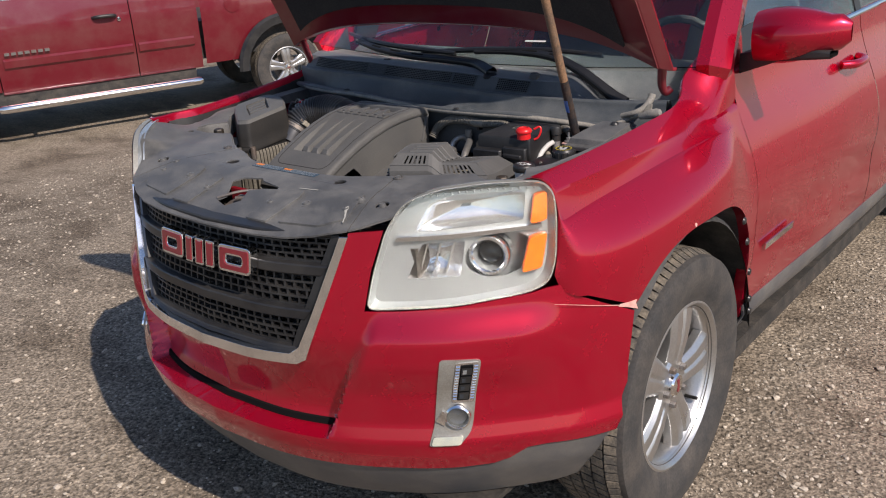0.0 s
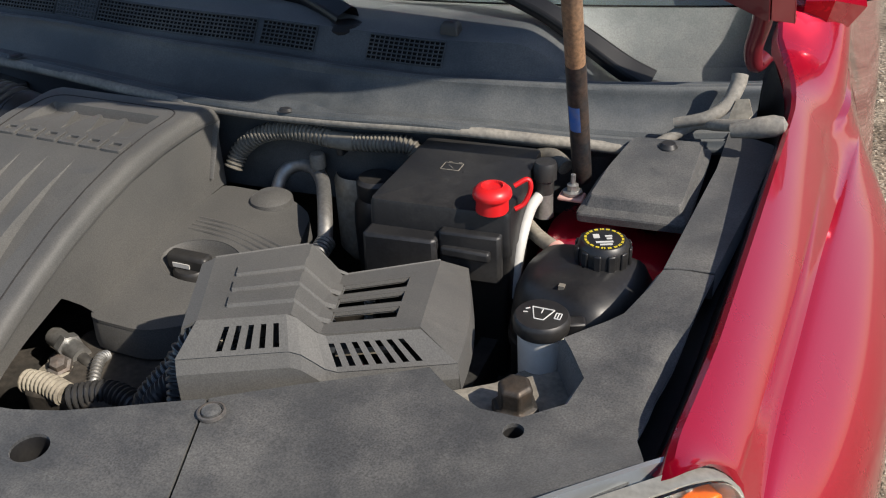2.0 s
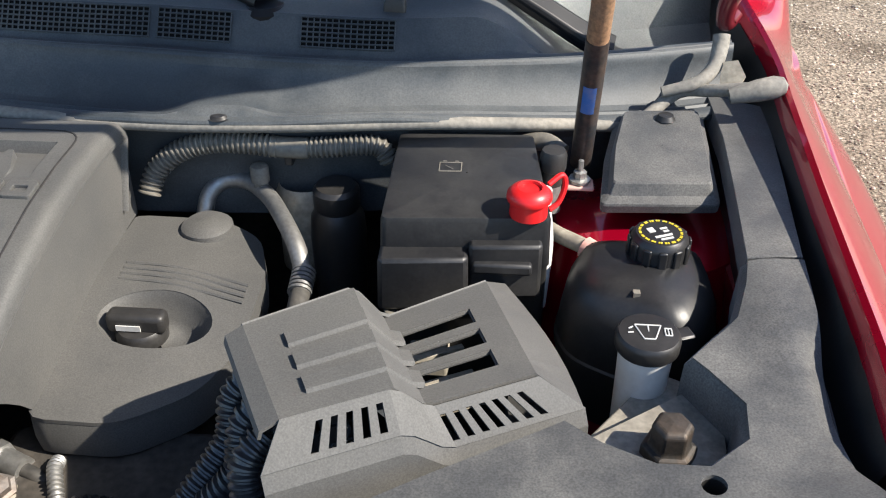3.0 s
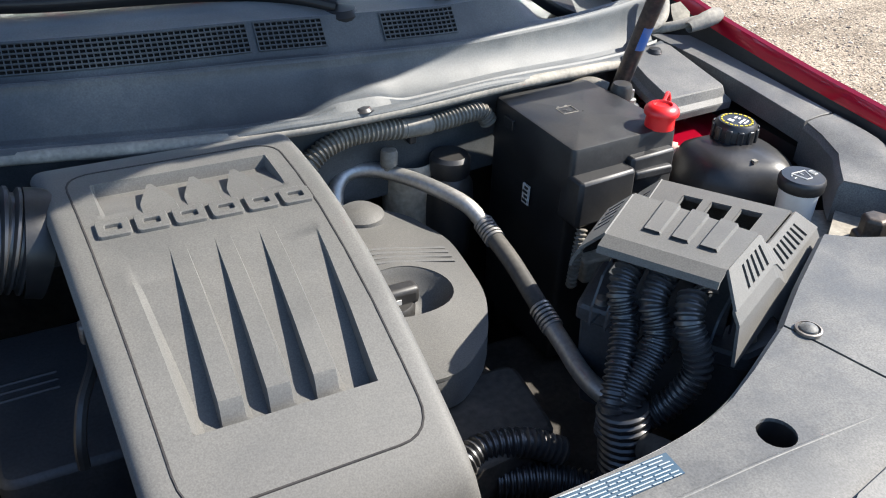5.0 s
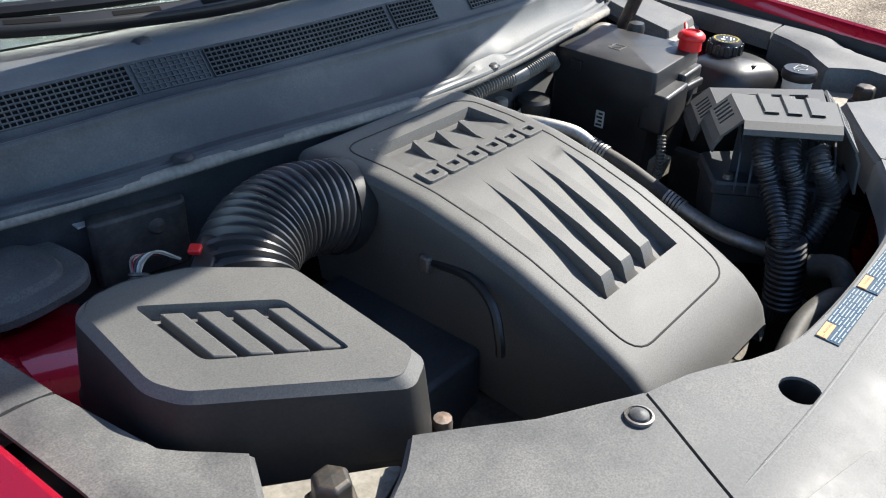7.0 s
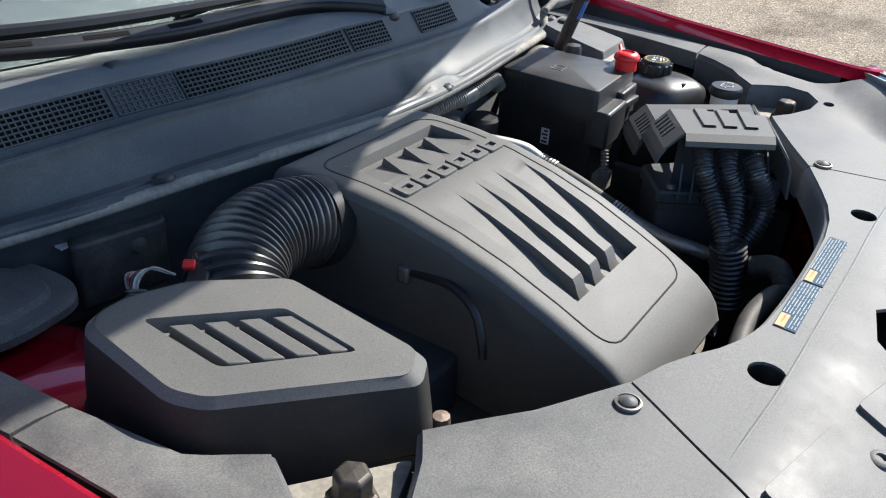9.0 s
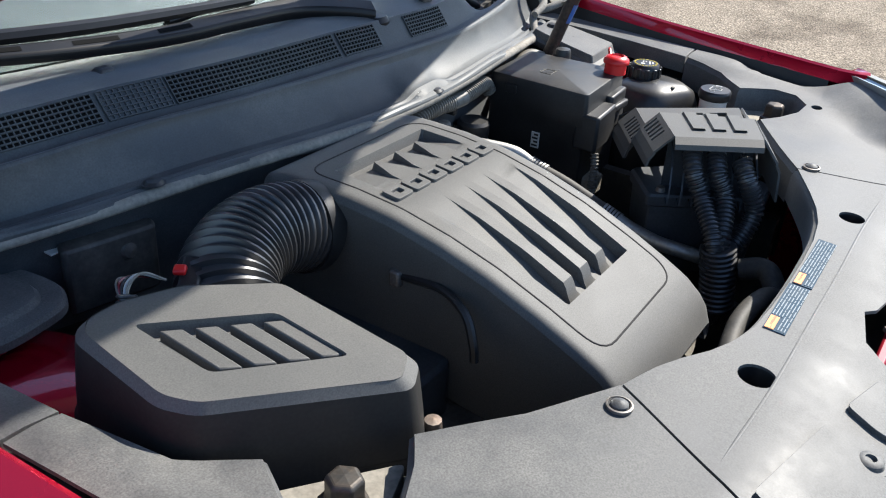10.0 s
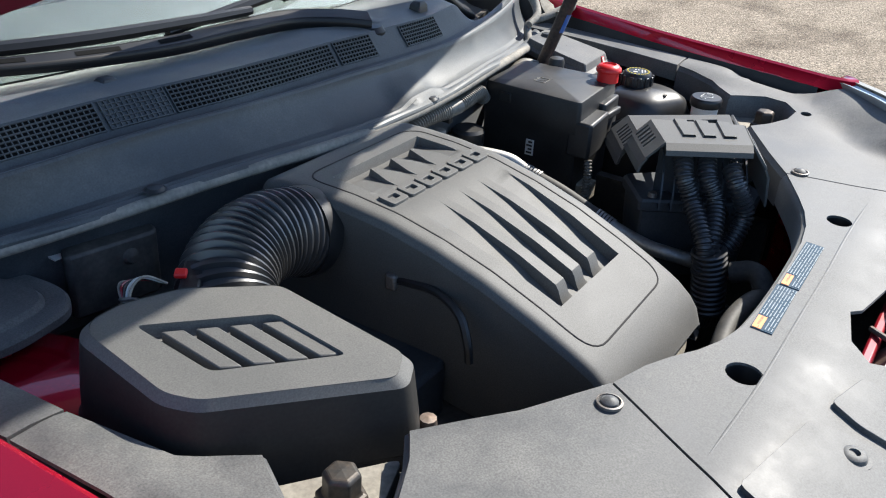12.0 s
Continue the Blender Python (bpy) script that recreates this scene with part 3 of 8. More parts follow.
def build_headlamp(side):
    def on(depth):
        def place(x, z, w):
            p = front(s_at(lamp_x(x), z), z, depth - w)
            return Vector((p.x * side, p.y, p.z))
        return place

    def grown(k, cx=0.6, cz=0.91):
        return [(cx + (x - cx) * k, cz + (z - cz) * k) for x, z in LAMP]
    lamp = part("headlamp", sheet(rounded([(x, min(z, 0.978)) for x, z in grown(0.85)], 0.01), on(-0.066), 0.004, cell=0.02), M_BEZEL, suv, "clear headlamp with hazy lens and amber corner")
    # rim from the lens back to the housing
    ring = rounded(LAMP, 0.02)
    part("lamp_gasket", sheet(rounded(grown(1.010), 0.022), on(0.003), 0.013, holes=[rounded(grown(0.994), 0.02)], cell=0.02), M_RIM, lamp, "dusty pale lens rim")
    rows = [[on(0.0)(x, z, w) for x, z in ring] for w in (0.0,)] + [[on(-w)(0.6 + (x - 0.6) * k, min(top, 0.90 + (z - 0.90) * k), 0) for x, z in ring] for w, k, top in ((0.012, 0.975, 1.03), (0.03, 0.93, 1.008), (0.066, 0.84, 0.978))]
    part("housing_wall", loft(rows, close_v=True), M_BEZEL, lamp, "pale silver housing")
    lens = part("lens", sheet(ring, on(0.006), 0.003, cell=0.025), M_LENS, lamp, "hazy clear lens")
    lens.visible_shadow = False
    # inner bezels: a frame with two windows
    upper = rounded([(0.522, 0.936), (0.684, 0.942), (0.682, 1.006), (0.58, 1.010), (0.545, 0.996)], 0.010)
    lower = rounded([(0.512, 0.834), (0.600, 0.833), (0.603, 0.911), (0.536, 0.909)], 0.006)
    bowl = circle2(0.654, 0.874, 0.049, 32)
    part("bezel", sheet(rounded(grown(0.985), 0.02), on(-0.024), 0.004, holes=[upper, lower, bowl], cell=0.03), M_BEZEL, lamp, "pale silver bezel")
    for name, loop, deep in (("upper_reflector", upper, 0.03), ("lower_reflector", lower, 0.032)):
        rows = []
        cx, cz = sum(p[0] for p in loop) / len(loop), sum(p[1] for p in loop) / len(loop)
        for i in range(7):
            k = 1 - 0.9 * (i / 6) ** 1.5
            rows.append([on(-0.026 - deep * math.sin(i / 6 * 1.57))(cx + (x - cx) * k, cz + (z - cz) * k, 0) for x, z in loop])
        part(name, loft(rows, close_v=True), M_REFLECTOR, lamp, "mirror reflector")
    # a slim chrome bar between the bowls and ribs across the reflector
    bar = [(0.490, 0.920), (0.60, 0.921), (0.708, 0.926), (0.708, 0.934), (0.60, 0.931), (0.494, 0.929)]
    part("chrome_bar", sheet(bar, on(-0.012), 0.012, cell=0.03), M_CHROME, lamp)
    for k in range(3):
        x = 0.532 + 0.022 * k
        part("reflector_rib", sheet([(x, 0.840), (x + 0.003, 0.840), (x + 0.014, 0.905), (x + 0.011, 0.905)], on(-0.036), 0.016, cell=0), M_REFLECTOR, lamp)
    # projector
    c0 = on(-0.066)(0.650, 0.873, 0)
    axis = Vector((0.42 * side, -1, 0.0)).normalized()
    m = Matrix.Translation(c0) @ axis.to_track_quat("Z", "Y").to_matrix().to_4x4() @ Matrix.Diagonal((0.88, 0.88, 0.96, 1))
    part("projector_bowl", revolve([(0.022, 0.004), (0.027, 0.008), (0.036, 0.03), (0.041, 0.045), (0.048, 0.046), (0.050, 0.042), (0.050, 0.0)], 32, m), M_BEZEL, lamp, "pale projector shroud")
    part("projector_ring", revolve([(0.040, 0.047), (0.043, 0.0505), (0.049, 0.0505), (0.053, 0.045), (0.053, 0.03)], 32, m), M_CHROME, lamp, "chrome projector ring")
    part("projector_lens", revolve([(0.0, 0.044), (0.012, 0.0425), (0.021, 0.037), (0.027, 0.028), (0.0, 0.027)], 24, m), M_LENS_DARK, lamp, "dark projector lens")
    part("projector_back", revolve([(0.0, -0.004), (0.03, -0.004), (0.029, 0.026), (0.0, 0.026)], 24, m), M_BLACK, lamp)
    for k in range(36):
        a = 2 * math.pi * k / 36
        part("ring_facet", box(0.043, -0.0022, 0.046, 0.051, 0.0022, 0.0522, m=m @ Matrix.Rotation(a, 4, "Z")), M_REFLECTOR, lamp)
    # beads along the top of the lens housing
    for k in range(16):
        p = on(-0.012)(0.535 + 0.0105 * k, 1.012 + 0.006 * math.sin(math.pi * (k + 1) / 17), 0)
        part("lens_bead", revolve([(0.0, 0.0035), (0.0022, 0.0025), (0.003, 0.0), (0.0022, -0.0025), (0.0, -0.0035)], 10, Matrix.Translation(p)), M_BEZEL, lamp)
    # amber corner
    for q in ([(0.686, 0.834), (0.713, 0.842), (0.716, 0.916), (0.692, 0.909)], [(0.692, 0.938), (0.714, 0.944), (0.709, 1.004), (0.692, 0.998)]):
        part("amber_reflector", sheet(rounded(q, 0.006), on(-0.006), 0.014, cell=0.02), M_AMBER, lamp, "amber side reflector", bevel=0.002)
    # bulb
    b = on(-0.045)(0.556, 0.852, 0)
    part("bulb", revolve([(0.0, 0.03), (0.006, 0.027), (0.008, 0.0), (0.012, -0.004), (0.012, -0.012)], 16, Matrix.Translation(b) @ axis.to_track_quat("Z", "Y").to_matrix().to_4x4()), M_LENS_DARK, lamp)
    return lamp


for side in (1, -1):
    build_headlamp(side)


# fog lamp panels
def build_fog_lamp(side):
    def on(depth):
        def place(x, z, w):
            p = bumper_place(s_at(x, z), z, w - depth)
            return Vector((p.x * side, p.y, p.z))
        return place
    lean = lambda z: (z - 0.455) * 0.07
    def slab(x0, z0, x1, z1, depth, thick, mat, name, label="", cell=0.0, r=0.0):
        loop = [(x0 + lean(z0), z0), (x1 + lean(z0), z0), (x1 + lean(z1), z1), (x0 + lean(z1), z1)]
        return part(name, sheet(rounded(loop, r) if r else loop, on(depth), thick, cell=cell), mat, fog, label)
    fog = part("fog_lamp", sheet(rounded([(0.564, 0.452), (0.618, 0.452), (0.632, 0.480), (0.646, 0.664), (0.580, 0.668)], 0.008), on(0.004), 0.014, cell=0.015), M_FOG, suv, "dusty silver fog lamp panel with a small light strip", bevel=0.002)
    slab(0.592, 0.556, 0.628, 0.660, 0.0065, 0.005, M_CHROME, "strip_frame", "chrome ribbed frame", 0.02, 0.004)
    slab(0.600, 0.562, 0.620, 0.655, 0.0085, 0.005, M_VOID, "lamp_recess", "", 0.02, 0.003)
    for k in range(13):
        for x in (0.593, 0.6215):
            slab(x, 0.562 + 0.0072 * k, x + 0.006, 0.5655 + 0.0072 * k, 0.0095, 0.004, M_CHROME, "frame_rib")
    for k in range(4):
        z = 0.566 + 0.022 * k
        slab(0.602, z, 0.618, z + 0.0165, 0.0115, 0.004, M_BLACK, "light_cell", "dark lamp cell")
        slab(0.604, z + 0.003, 0.610, z + 0.013, 0.0125, 0.002, M_BEZEL if k == 3 else M_CONNECTOR, "cell_facet")
    slab(0.568, 0.457, 0.620, 0.476, 0.009, 0.008, M_CHROME, "chrome_foot", "bright chrome foot", 0.02, 0.005)
    c = on(0.002)(0.609, 0.522, 0)
    m = Matrix.Translation(c) @ Vector((0.55 * side, -0.83, 0.05)).to_track_quat("Z", "Y").to_matrix().to_4x4()
    part("fog_ring", revolve([(0.021, -0.004), (0.022, 0.010), (0.025, 0.015), (0.029, 0.012), (0.031, 0.0), (0.031, -0.02)], 32, m), M_CHROME, fog, "chrome lamp ring")
    part("fog_bowl", revolve([(0.0, -0.012), (0.012, -0.008), (0.021, 0.002)], 24, m), M_BLACK, fog)
    part("fog_lens", revolve([(0.0, 0.012), (0.012, 0.010), (0.021, 0.004)], 24, m), M_LENS_DARK, fog, "dark round lens")
    part("ring_wing", sheet([(0.570, 0.512), (0.585, 0.500), (0.590, 0.530), (0.582, 0.538)], on(0.009), 0.006, cell=0), M_CHROME, fog)


for side in (1, -1):
    build_fog_lamp(side)


# ---- fenders, doors and the shell ----
Y_AXLE, Z_AXLE, ARCH_W, ARCH_H = 0.905, 0.365, 0.405, 0.455


def arch(y, yc=Y_AXLE):
    wide, e = (0.94, 2.25) if y < yc else (0.94, 3.4)
    t = abs(y - yc) / (ARCH_W * wide)
    return -1.0 if t >= 1 else Z_AXLE + ARCH_H * (1 - t ** e) ** (1 / e)


def eased(y, at, values, reach=0.09):
    """A line through the values with its corners rounded off."""
    w = [(k, math.exp(-2.0 * (k / 6) ** 2)) for k in range(-6, 7)]
    return sum(float(np.interp(y + reach * k / 6, at, values)) * v for k, v in w) / sum(v for _, v in w)


def side_x(y):
    return float(eased(y, [0.40, 0.46, 0.50, 0.58, 0.70, 0.83, 1.0, 1.28, 1.6, 2.0, 2.6, 3.4, 4.2, 4.6], [0.742, 0.788, 0.813, 0.845, 0.869, 0.884, 0.890, 0.869, 0.876, 0.893, 0.905, 0.905, 0.88, 0.80]))


def top_z(y):
    return float(eased(y, [0.44, 0.6, 0.8, 1.0, 1.08, 1.12, 1.17, 1.2, 1.25, 1.303, 1.4], [1.032, 1.036, 1.044, 1.058, 1.068, 1.083, 1.112, 1.135, 1.172, 1.212, 1.29], 0.05))


def inner_x(y):
    return float(eased(y, [0.44, 0.5, 0.6, 0.78, 0.95, 1.05, 1.1, 1.14, 1.17, 1.20, 1.24, 1.303, 1.4], [0.678, 0.686, 0.697, 0.709, 0.72, 0.727, 0.722, 0.708, 0.690, 0.698, 0.708, 0.711, 0.70], 0.03))


def flank(y, z):
    """x of the car's side at a height below its shoulder."""
    return side_x(y) + float(eased(z, [0.25, 0.45, 0.62, 0.78, 0.85, 0.92, 1.0, 1.1], [-0.055, -0.02, -0.002, 0.0, -0.010, -0.035, -0.068, -0.10], 0.05))


def fender_row(y, narrow=0.0):
    """A section of the fender: rolled edge, flat top, steep band, haunch and flank."""
    zt, xi, xs = top_z(y), inner_x(y) - narrow, side_x(y)
    low = max(arch(y), float(np.interp(y, [0.4, 0.47, 0.62, 1.28], [0.82, 0.785, 0.712, 0.40])) if y < 0.64 else 0.40)
    x1, z1 = float(eased(y, [0.46, 0.54, 0.65, 0.79, 0.95, 1.1, 1.25], [0.729, 0.738, 0.749, 0.761, 0.771, 0.777, 0.780])), float(eased(y, [0.46, 1.0, 1.15, 1.3, 1.4], [1.002, 1.007, 1.013, 1.028, 1.035]))
    x2, z2 = float(eased(y, [0.46, 0.6, 0.75, 0.9, 1.1, 1.2], [0.754, 0.756, 0.770, 0.783, 0.806, 0.815])), float(eased(y, [0.46, 0.6, 0.75, 0.9, 1.1, 1.2], [0.935, 0.945, 0.955, 0.967, 0.98, 0.98]))
    plain = step(1.10, 1.27, y)
    x1 += (flank(y, z1) - 0.004 - x1) * plain
    soft = lambda x, z: (x + (flank(y, z) - x) * plain, z)
    sec = [(xi - 0.004, zt - 0.022), (xi - 0.001, zt - 0.008), (xi + 0.001, zt - 0.003), (xi + 0.006, zt)]
    # the top sweeps up into the pillar's root
    e = step(1.04, 1.30, y)
    cx, cz = xi + 0.006 + (x1 - xi - 0.006) * (0.5 + 0.5 * e), zt + (z1 - zt) * (0.5 - 0.30 * e) + 0.007 * (1 - e)
    for k in (0.14, 0.28, 0.42, 0.56, 0.70, 0.84, 0.95):
        sec.append(((xi + 0.006) * (1 - k) ** 2 + cx * 2 * k * (1 - k) + x1 * k * k, zt * (1 - k) ** 2 + cz * 2 * k * (1 - k) + z1 * k * k))
    sec.append((x1, z1))
    for k in (0.12, 0.4, 0.7):
        sec.append(soft(x1 + (x2 - x1) * k - 0.002 * math.sin(math.pi * k), z1 + (z2 - z1) * k))
    swell = [(x2, z2), (x2 + (xs - x2) * 0.10, z2 - 0.004), (x2 + (xs - x2) * 0.30, z2 - 0.019), (x2 + (xs - x2) * 0.54, z2 - 0.040), (x2 + (xs - x2) * 0.75, z2 - 0.066), (x2 + (xs - x2) * 0.88, z2 - 0.096), (x2 + (xs - x2) * 0.965, z2 - 0.145), (xs, z2 - 0.215), (flank(y, 0.68), 0.68)]
    for p in smooth_line([(x, 0, z) for x, z in swell], 3)[:-1]:
        sec.append(soft(p.x, p.z))
    if low < 0.66:
        sec += [(flank(y, 0.68 + (low - 0.68) * k / 8), 0.68 + (low - 0.68) * k / 8) for k in range(9)]
    else:
        sec += [(flank(y, 0.68), 0.68)] * 9
    # cut at the lower edge
    out = []
    for q, (x, z) in enumerate(sec):
        if z < low and out:
            xa, za = sec[q - 1]
            x, z = (out[-1][0], low) if za <= low else (xa + (x - xa) * (low - za) / (z - za), low)
        out.append((x, y, z))
    out.append((out[-1][0] - 0.03, y, out[-1][2] + 0.004))
    return out


def fender_x(y, z):
    row = fender_row(y)[11:-1]
    return float(np.interp(-z, [-p[2] for p in row], [p[0] for p in row]))


def evenly(line, n):
    """n points at even steps along a line."""
    line = [Vector(p) for p in line]
    d = np.concatenate([[0], np.cumsum([(b - a).length for a, b in zip(line, line[1:])])])
    return [Vector([float(np.interp(d[-1] * i / (n - 1), d, [p[k] for p in line])) for k in range(3)]) for i in range(n)]


FENDER_Y = [0.499] + [Y_AXLE - ARCH_W * math.cos(math.pi * i / 46) for i in range(1, 46)] + [1.303]
for side in (1, -1):
    rows = [[(x * side, y, z) for x, y, z in fender_row(y, 0.0 if side > 0 else 0.034 * step(0.5, 0.62, y))] for y in FENDER_Y]
    fender = part("fender", loft(rows), M_PAINT, suv, "glossy red front fender with a scraped lower edge" if side > 0 else "glossy red front fender", sharp=32)
    # the fender's nose, from the lamp's edge round to the flank
    lamp_edge = [Vector((0.672, 0.468, 1.01))] + [front(s_at(lamp_x(x), z), z, -0.002) for x, z in ((0.672, 1.035), (0.684, 1.0355), (0.697, 1.034), (0.711, 1.022), (0.719, 1.003), (0.724, 0.975), (0.727, 0.95), (0.732, 0.86), (0.731, 0.82), (0.738, 0.80), (0.744, 0.785))]
    line_b, line_c = [Vector(p) for p in fender_row(0.499)[:-1]], [Vector(p) for p in fender_row(0.520)[:-1]]
    run = np.concatenate([[0], np.cumsum([(b - a).length for a, b in zip(line_b, line_b[1:])])])
    run = np.interp(run / run[-1], [0, run[3] / run[-1], run[11] / run[-1], 1], [0, 0.14, 0.285, 1])
    dense = evenly(lamp_edge, 120)
    rows = []
    for k, b, c in zip(run, line_b, line_c):
        a = dense[min(119, int(k * 119 + 0.5))]
        mid = b + (b - c) * 1.1
        rows.append([Vector(((a * (1 - t) ** 2 + mid * 2 * t * (1 - t) + b * t * t).x * side, *(a * (1 - t) ** 2 + mid * 2 * t * (1 - t) + b * t * t).yz)) for t in [k / 8 for k in range(9)]])
    part("fender_nose", loft(rows), M_PAINT, fender, sharp=32)
    # liner behind the wheel
    rows = []
    for i in range(25):
        a = math.pi * (0.02 + 0.96 * i / 24)
        y, z = Y_AXLE + (ARCH_W + 0.012) * math.cos(a), Z_AXLE - 0.02 + (ARCH_H + 0.02) * math.sin(a)
        z = max(z, 0.26)
        lip = float(np.interp(y, [0.48, 0.50, 0.56, 0.64], [0.74, 0.77, 0.82, 0.855]))
        rows.append([(side * x, y, z) for x in (0.45, 0.6, 0.7, lip)] + [(side * (lip + 0.013), Y_AXLE + (y - Y_AXLE) * 0.965, z - 0.012)])
    part("wheel_arch_liner", loft(rows), M_RUBBER, fender, "black arch liner with push pins")
    part("wheel_arch_back", box(side * 0.44, 0.48, 0.2, side * 0.46, 1.32, 0.85), M_RUBBER, fender)
    for y, z in ((1.255, 0.66), (1.282, 0.56), (1.297, 0.47), (1.302, 0.43), (1.225, 0.73)):
        part("push_pin", revolve([(0.0, 0.006), (0.008, 0.005), (0.011, 0.0)], 12, Matrix.Translation((side * 0.872, y - 0.018, z)) @ pose(0, 0, 0, 0, 90 * side, 0)), M_BLACK, fender)
    if side > 0:
        # primer showing where the skin is scraped along the seam
        def scrape(u, v, w):
            z = 0.712 + (0.62 - u) * 0.29 + v
            return Vector((fender_x(max(u, 0.5), z) + 0.0015 - w - 0.6 * max(0.0, 0.5 - u), u, z))
        part("scrape", sheet([(0.575, -0.004), (0.60, -0.006), (0.636, -0.012), (0.628, 0.004), (0.632, 0.012), (0.605, 0.006), (0.58, 0.002)], scrape, 0.002, cell=0.01), M_PRIMER, fender, "bare primer scrape")
        part("scratch_line", sheet([(0.43, -0.0006), (0.50, -0.0012), (0.575, -0.0014), (0.575, 0.0004), (0.50, 0.0002), (0.43, 0.0)], scrape, 0.002, cell=0.01), M_PRIMER, fender, "thin scratch")
        part("paint_chip", sheet(circle2(0.878, 0.0, 0.005, 10), lambda u, v, w: Vector((fender_x(u, 0.826 + v) + 0.0012 - w, u, 0.826 + v)), 0.002, cell=0), M_PRIMER, fender)

# gap filler between fender edge and bay rail; black paints the drop's shaded side
for side in (1, -1):
    inn = lambda y: inner_x(y) - (0.0 if side > 0 else 0.034 * step(0.5, 0.62, y))
    part("shaded_inner_flange", loft([[(side * (inn(y) - 0.0035), y, top_z(y) - 0.0205), (side * (inn(y) - 0.016), y, 0.972), (side * (inn(y) - 0.055), y, 0.966), (side * (inn(y) - 0.07), y, 0.70)] for y in [0.5 + 0.05 * i for i in range(17)]]), M_BLACK, suv)


def side_panel(name, y0, y1, z0, z1, n=16, gap=0.003, label="", low_arch=None):
    for side in (1, -1):
        rows = []
        for i in range(n + 1):
            y = y0 + gap + (y1 - y0 - 2 * gap) * i / n
            lo = max(z0, arch(y, low_arch)) if low_arch else z0
            hi = z1(y)
            sec = [(side * (flank(y, lo) - 0.02), y, lo)]
            for j in range(15):
                z = lo + (hi - lo) * j / 14
                dent = 0.010 * step(0.10, 0.0, abs(z - 0.62))
                sec.append((side * (flank(y, z) - dent), y, z))
            sec.append((side * (flank(y, hi) - 0.03), y, hi + 0.004))
            rows.append(sec)
        ob = part(name, loft(rows), M_PAINT, suv, label)
        if name == "front_door":
            part("door_badge", loft([[(side * (flank(y, z) + 0.004), y, z) for z in (0.582 + (y - 1.4) * 0.02, 0.602 + (y - 1.4) * 0.02)] for y in (1.39, 1.44, 1.49, 1.54, 1.60)], thick=0.004), M_CHROME, ob, "small plain silver badge bar")
        yield side, ob


belt = lambda y: float(np.interp(y, [1.3, 1.6, 2.4, 3.4, 4.4], [1.105, 1.115, 1.13, 1.15, 1.17]))
for side, door in side_panel("front_door", 1.303, 2.36, 0.432, belt, label="red front door reflecting the lot"):
    part("door_handle", tube([(side * (flank(1.95, 0.98) + d), 2.06 + 0.09 * k, 1.0) for k, d in ((0, 0.01), (0.5, 0.045), (1.5, 0.045), (2, 0.01))], 0.014, 10, 5), M_PAINT, door, "red pull handle")
for side, door in side_panel("rear_door", 2.36, 3.30, 0.432, belt, label="red rear door"):
    part("door_handle", tube([(side * (flank(3.0, 0.98) + d), 3.0 + 0.09 * k, 1.02) for k, d in ((0, 0.01), (0.5, 0.04), (1.5, 0.04), (2, 0.01))], 0.014, 10, 5), M_PAINT, door)
list(side_panel("quarter_panel", 3.30, 4.60, 0.432, belt, label="red rear quarter panel", n=40, low_arch=3.765))
for side in (1, -1):
    rows = [[(side * (flank(y, 0.30) - 0.10), y, 0.26), (side * (flank(y, 0.30) - 0.045), y, 0.295), (side * (flank(y, 0.36) - 0.004), y, 0.36), (side * (flank(y, 0.40) + 0.010), y, 0.405), (side * (flank(y, 0.43) + 0.004), y, 0.438)] for y in [1.29 + 0.1 * i for i in range(21)] + [3.35]]
    part("sill_cladding", loft(rows, thick=0.004), M_CLADDING, suv, "grey plastic sill cladding")


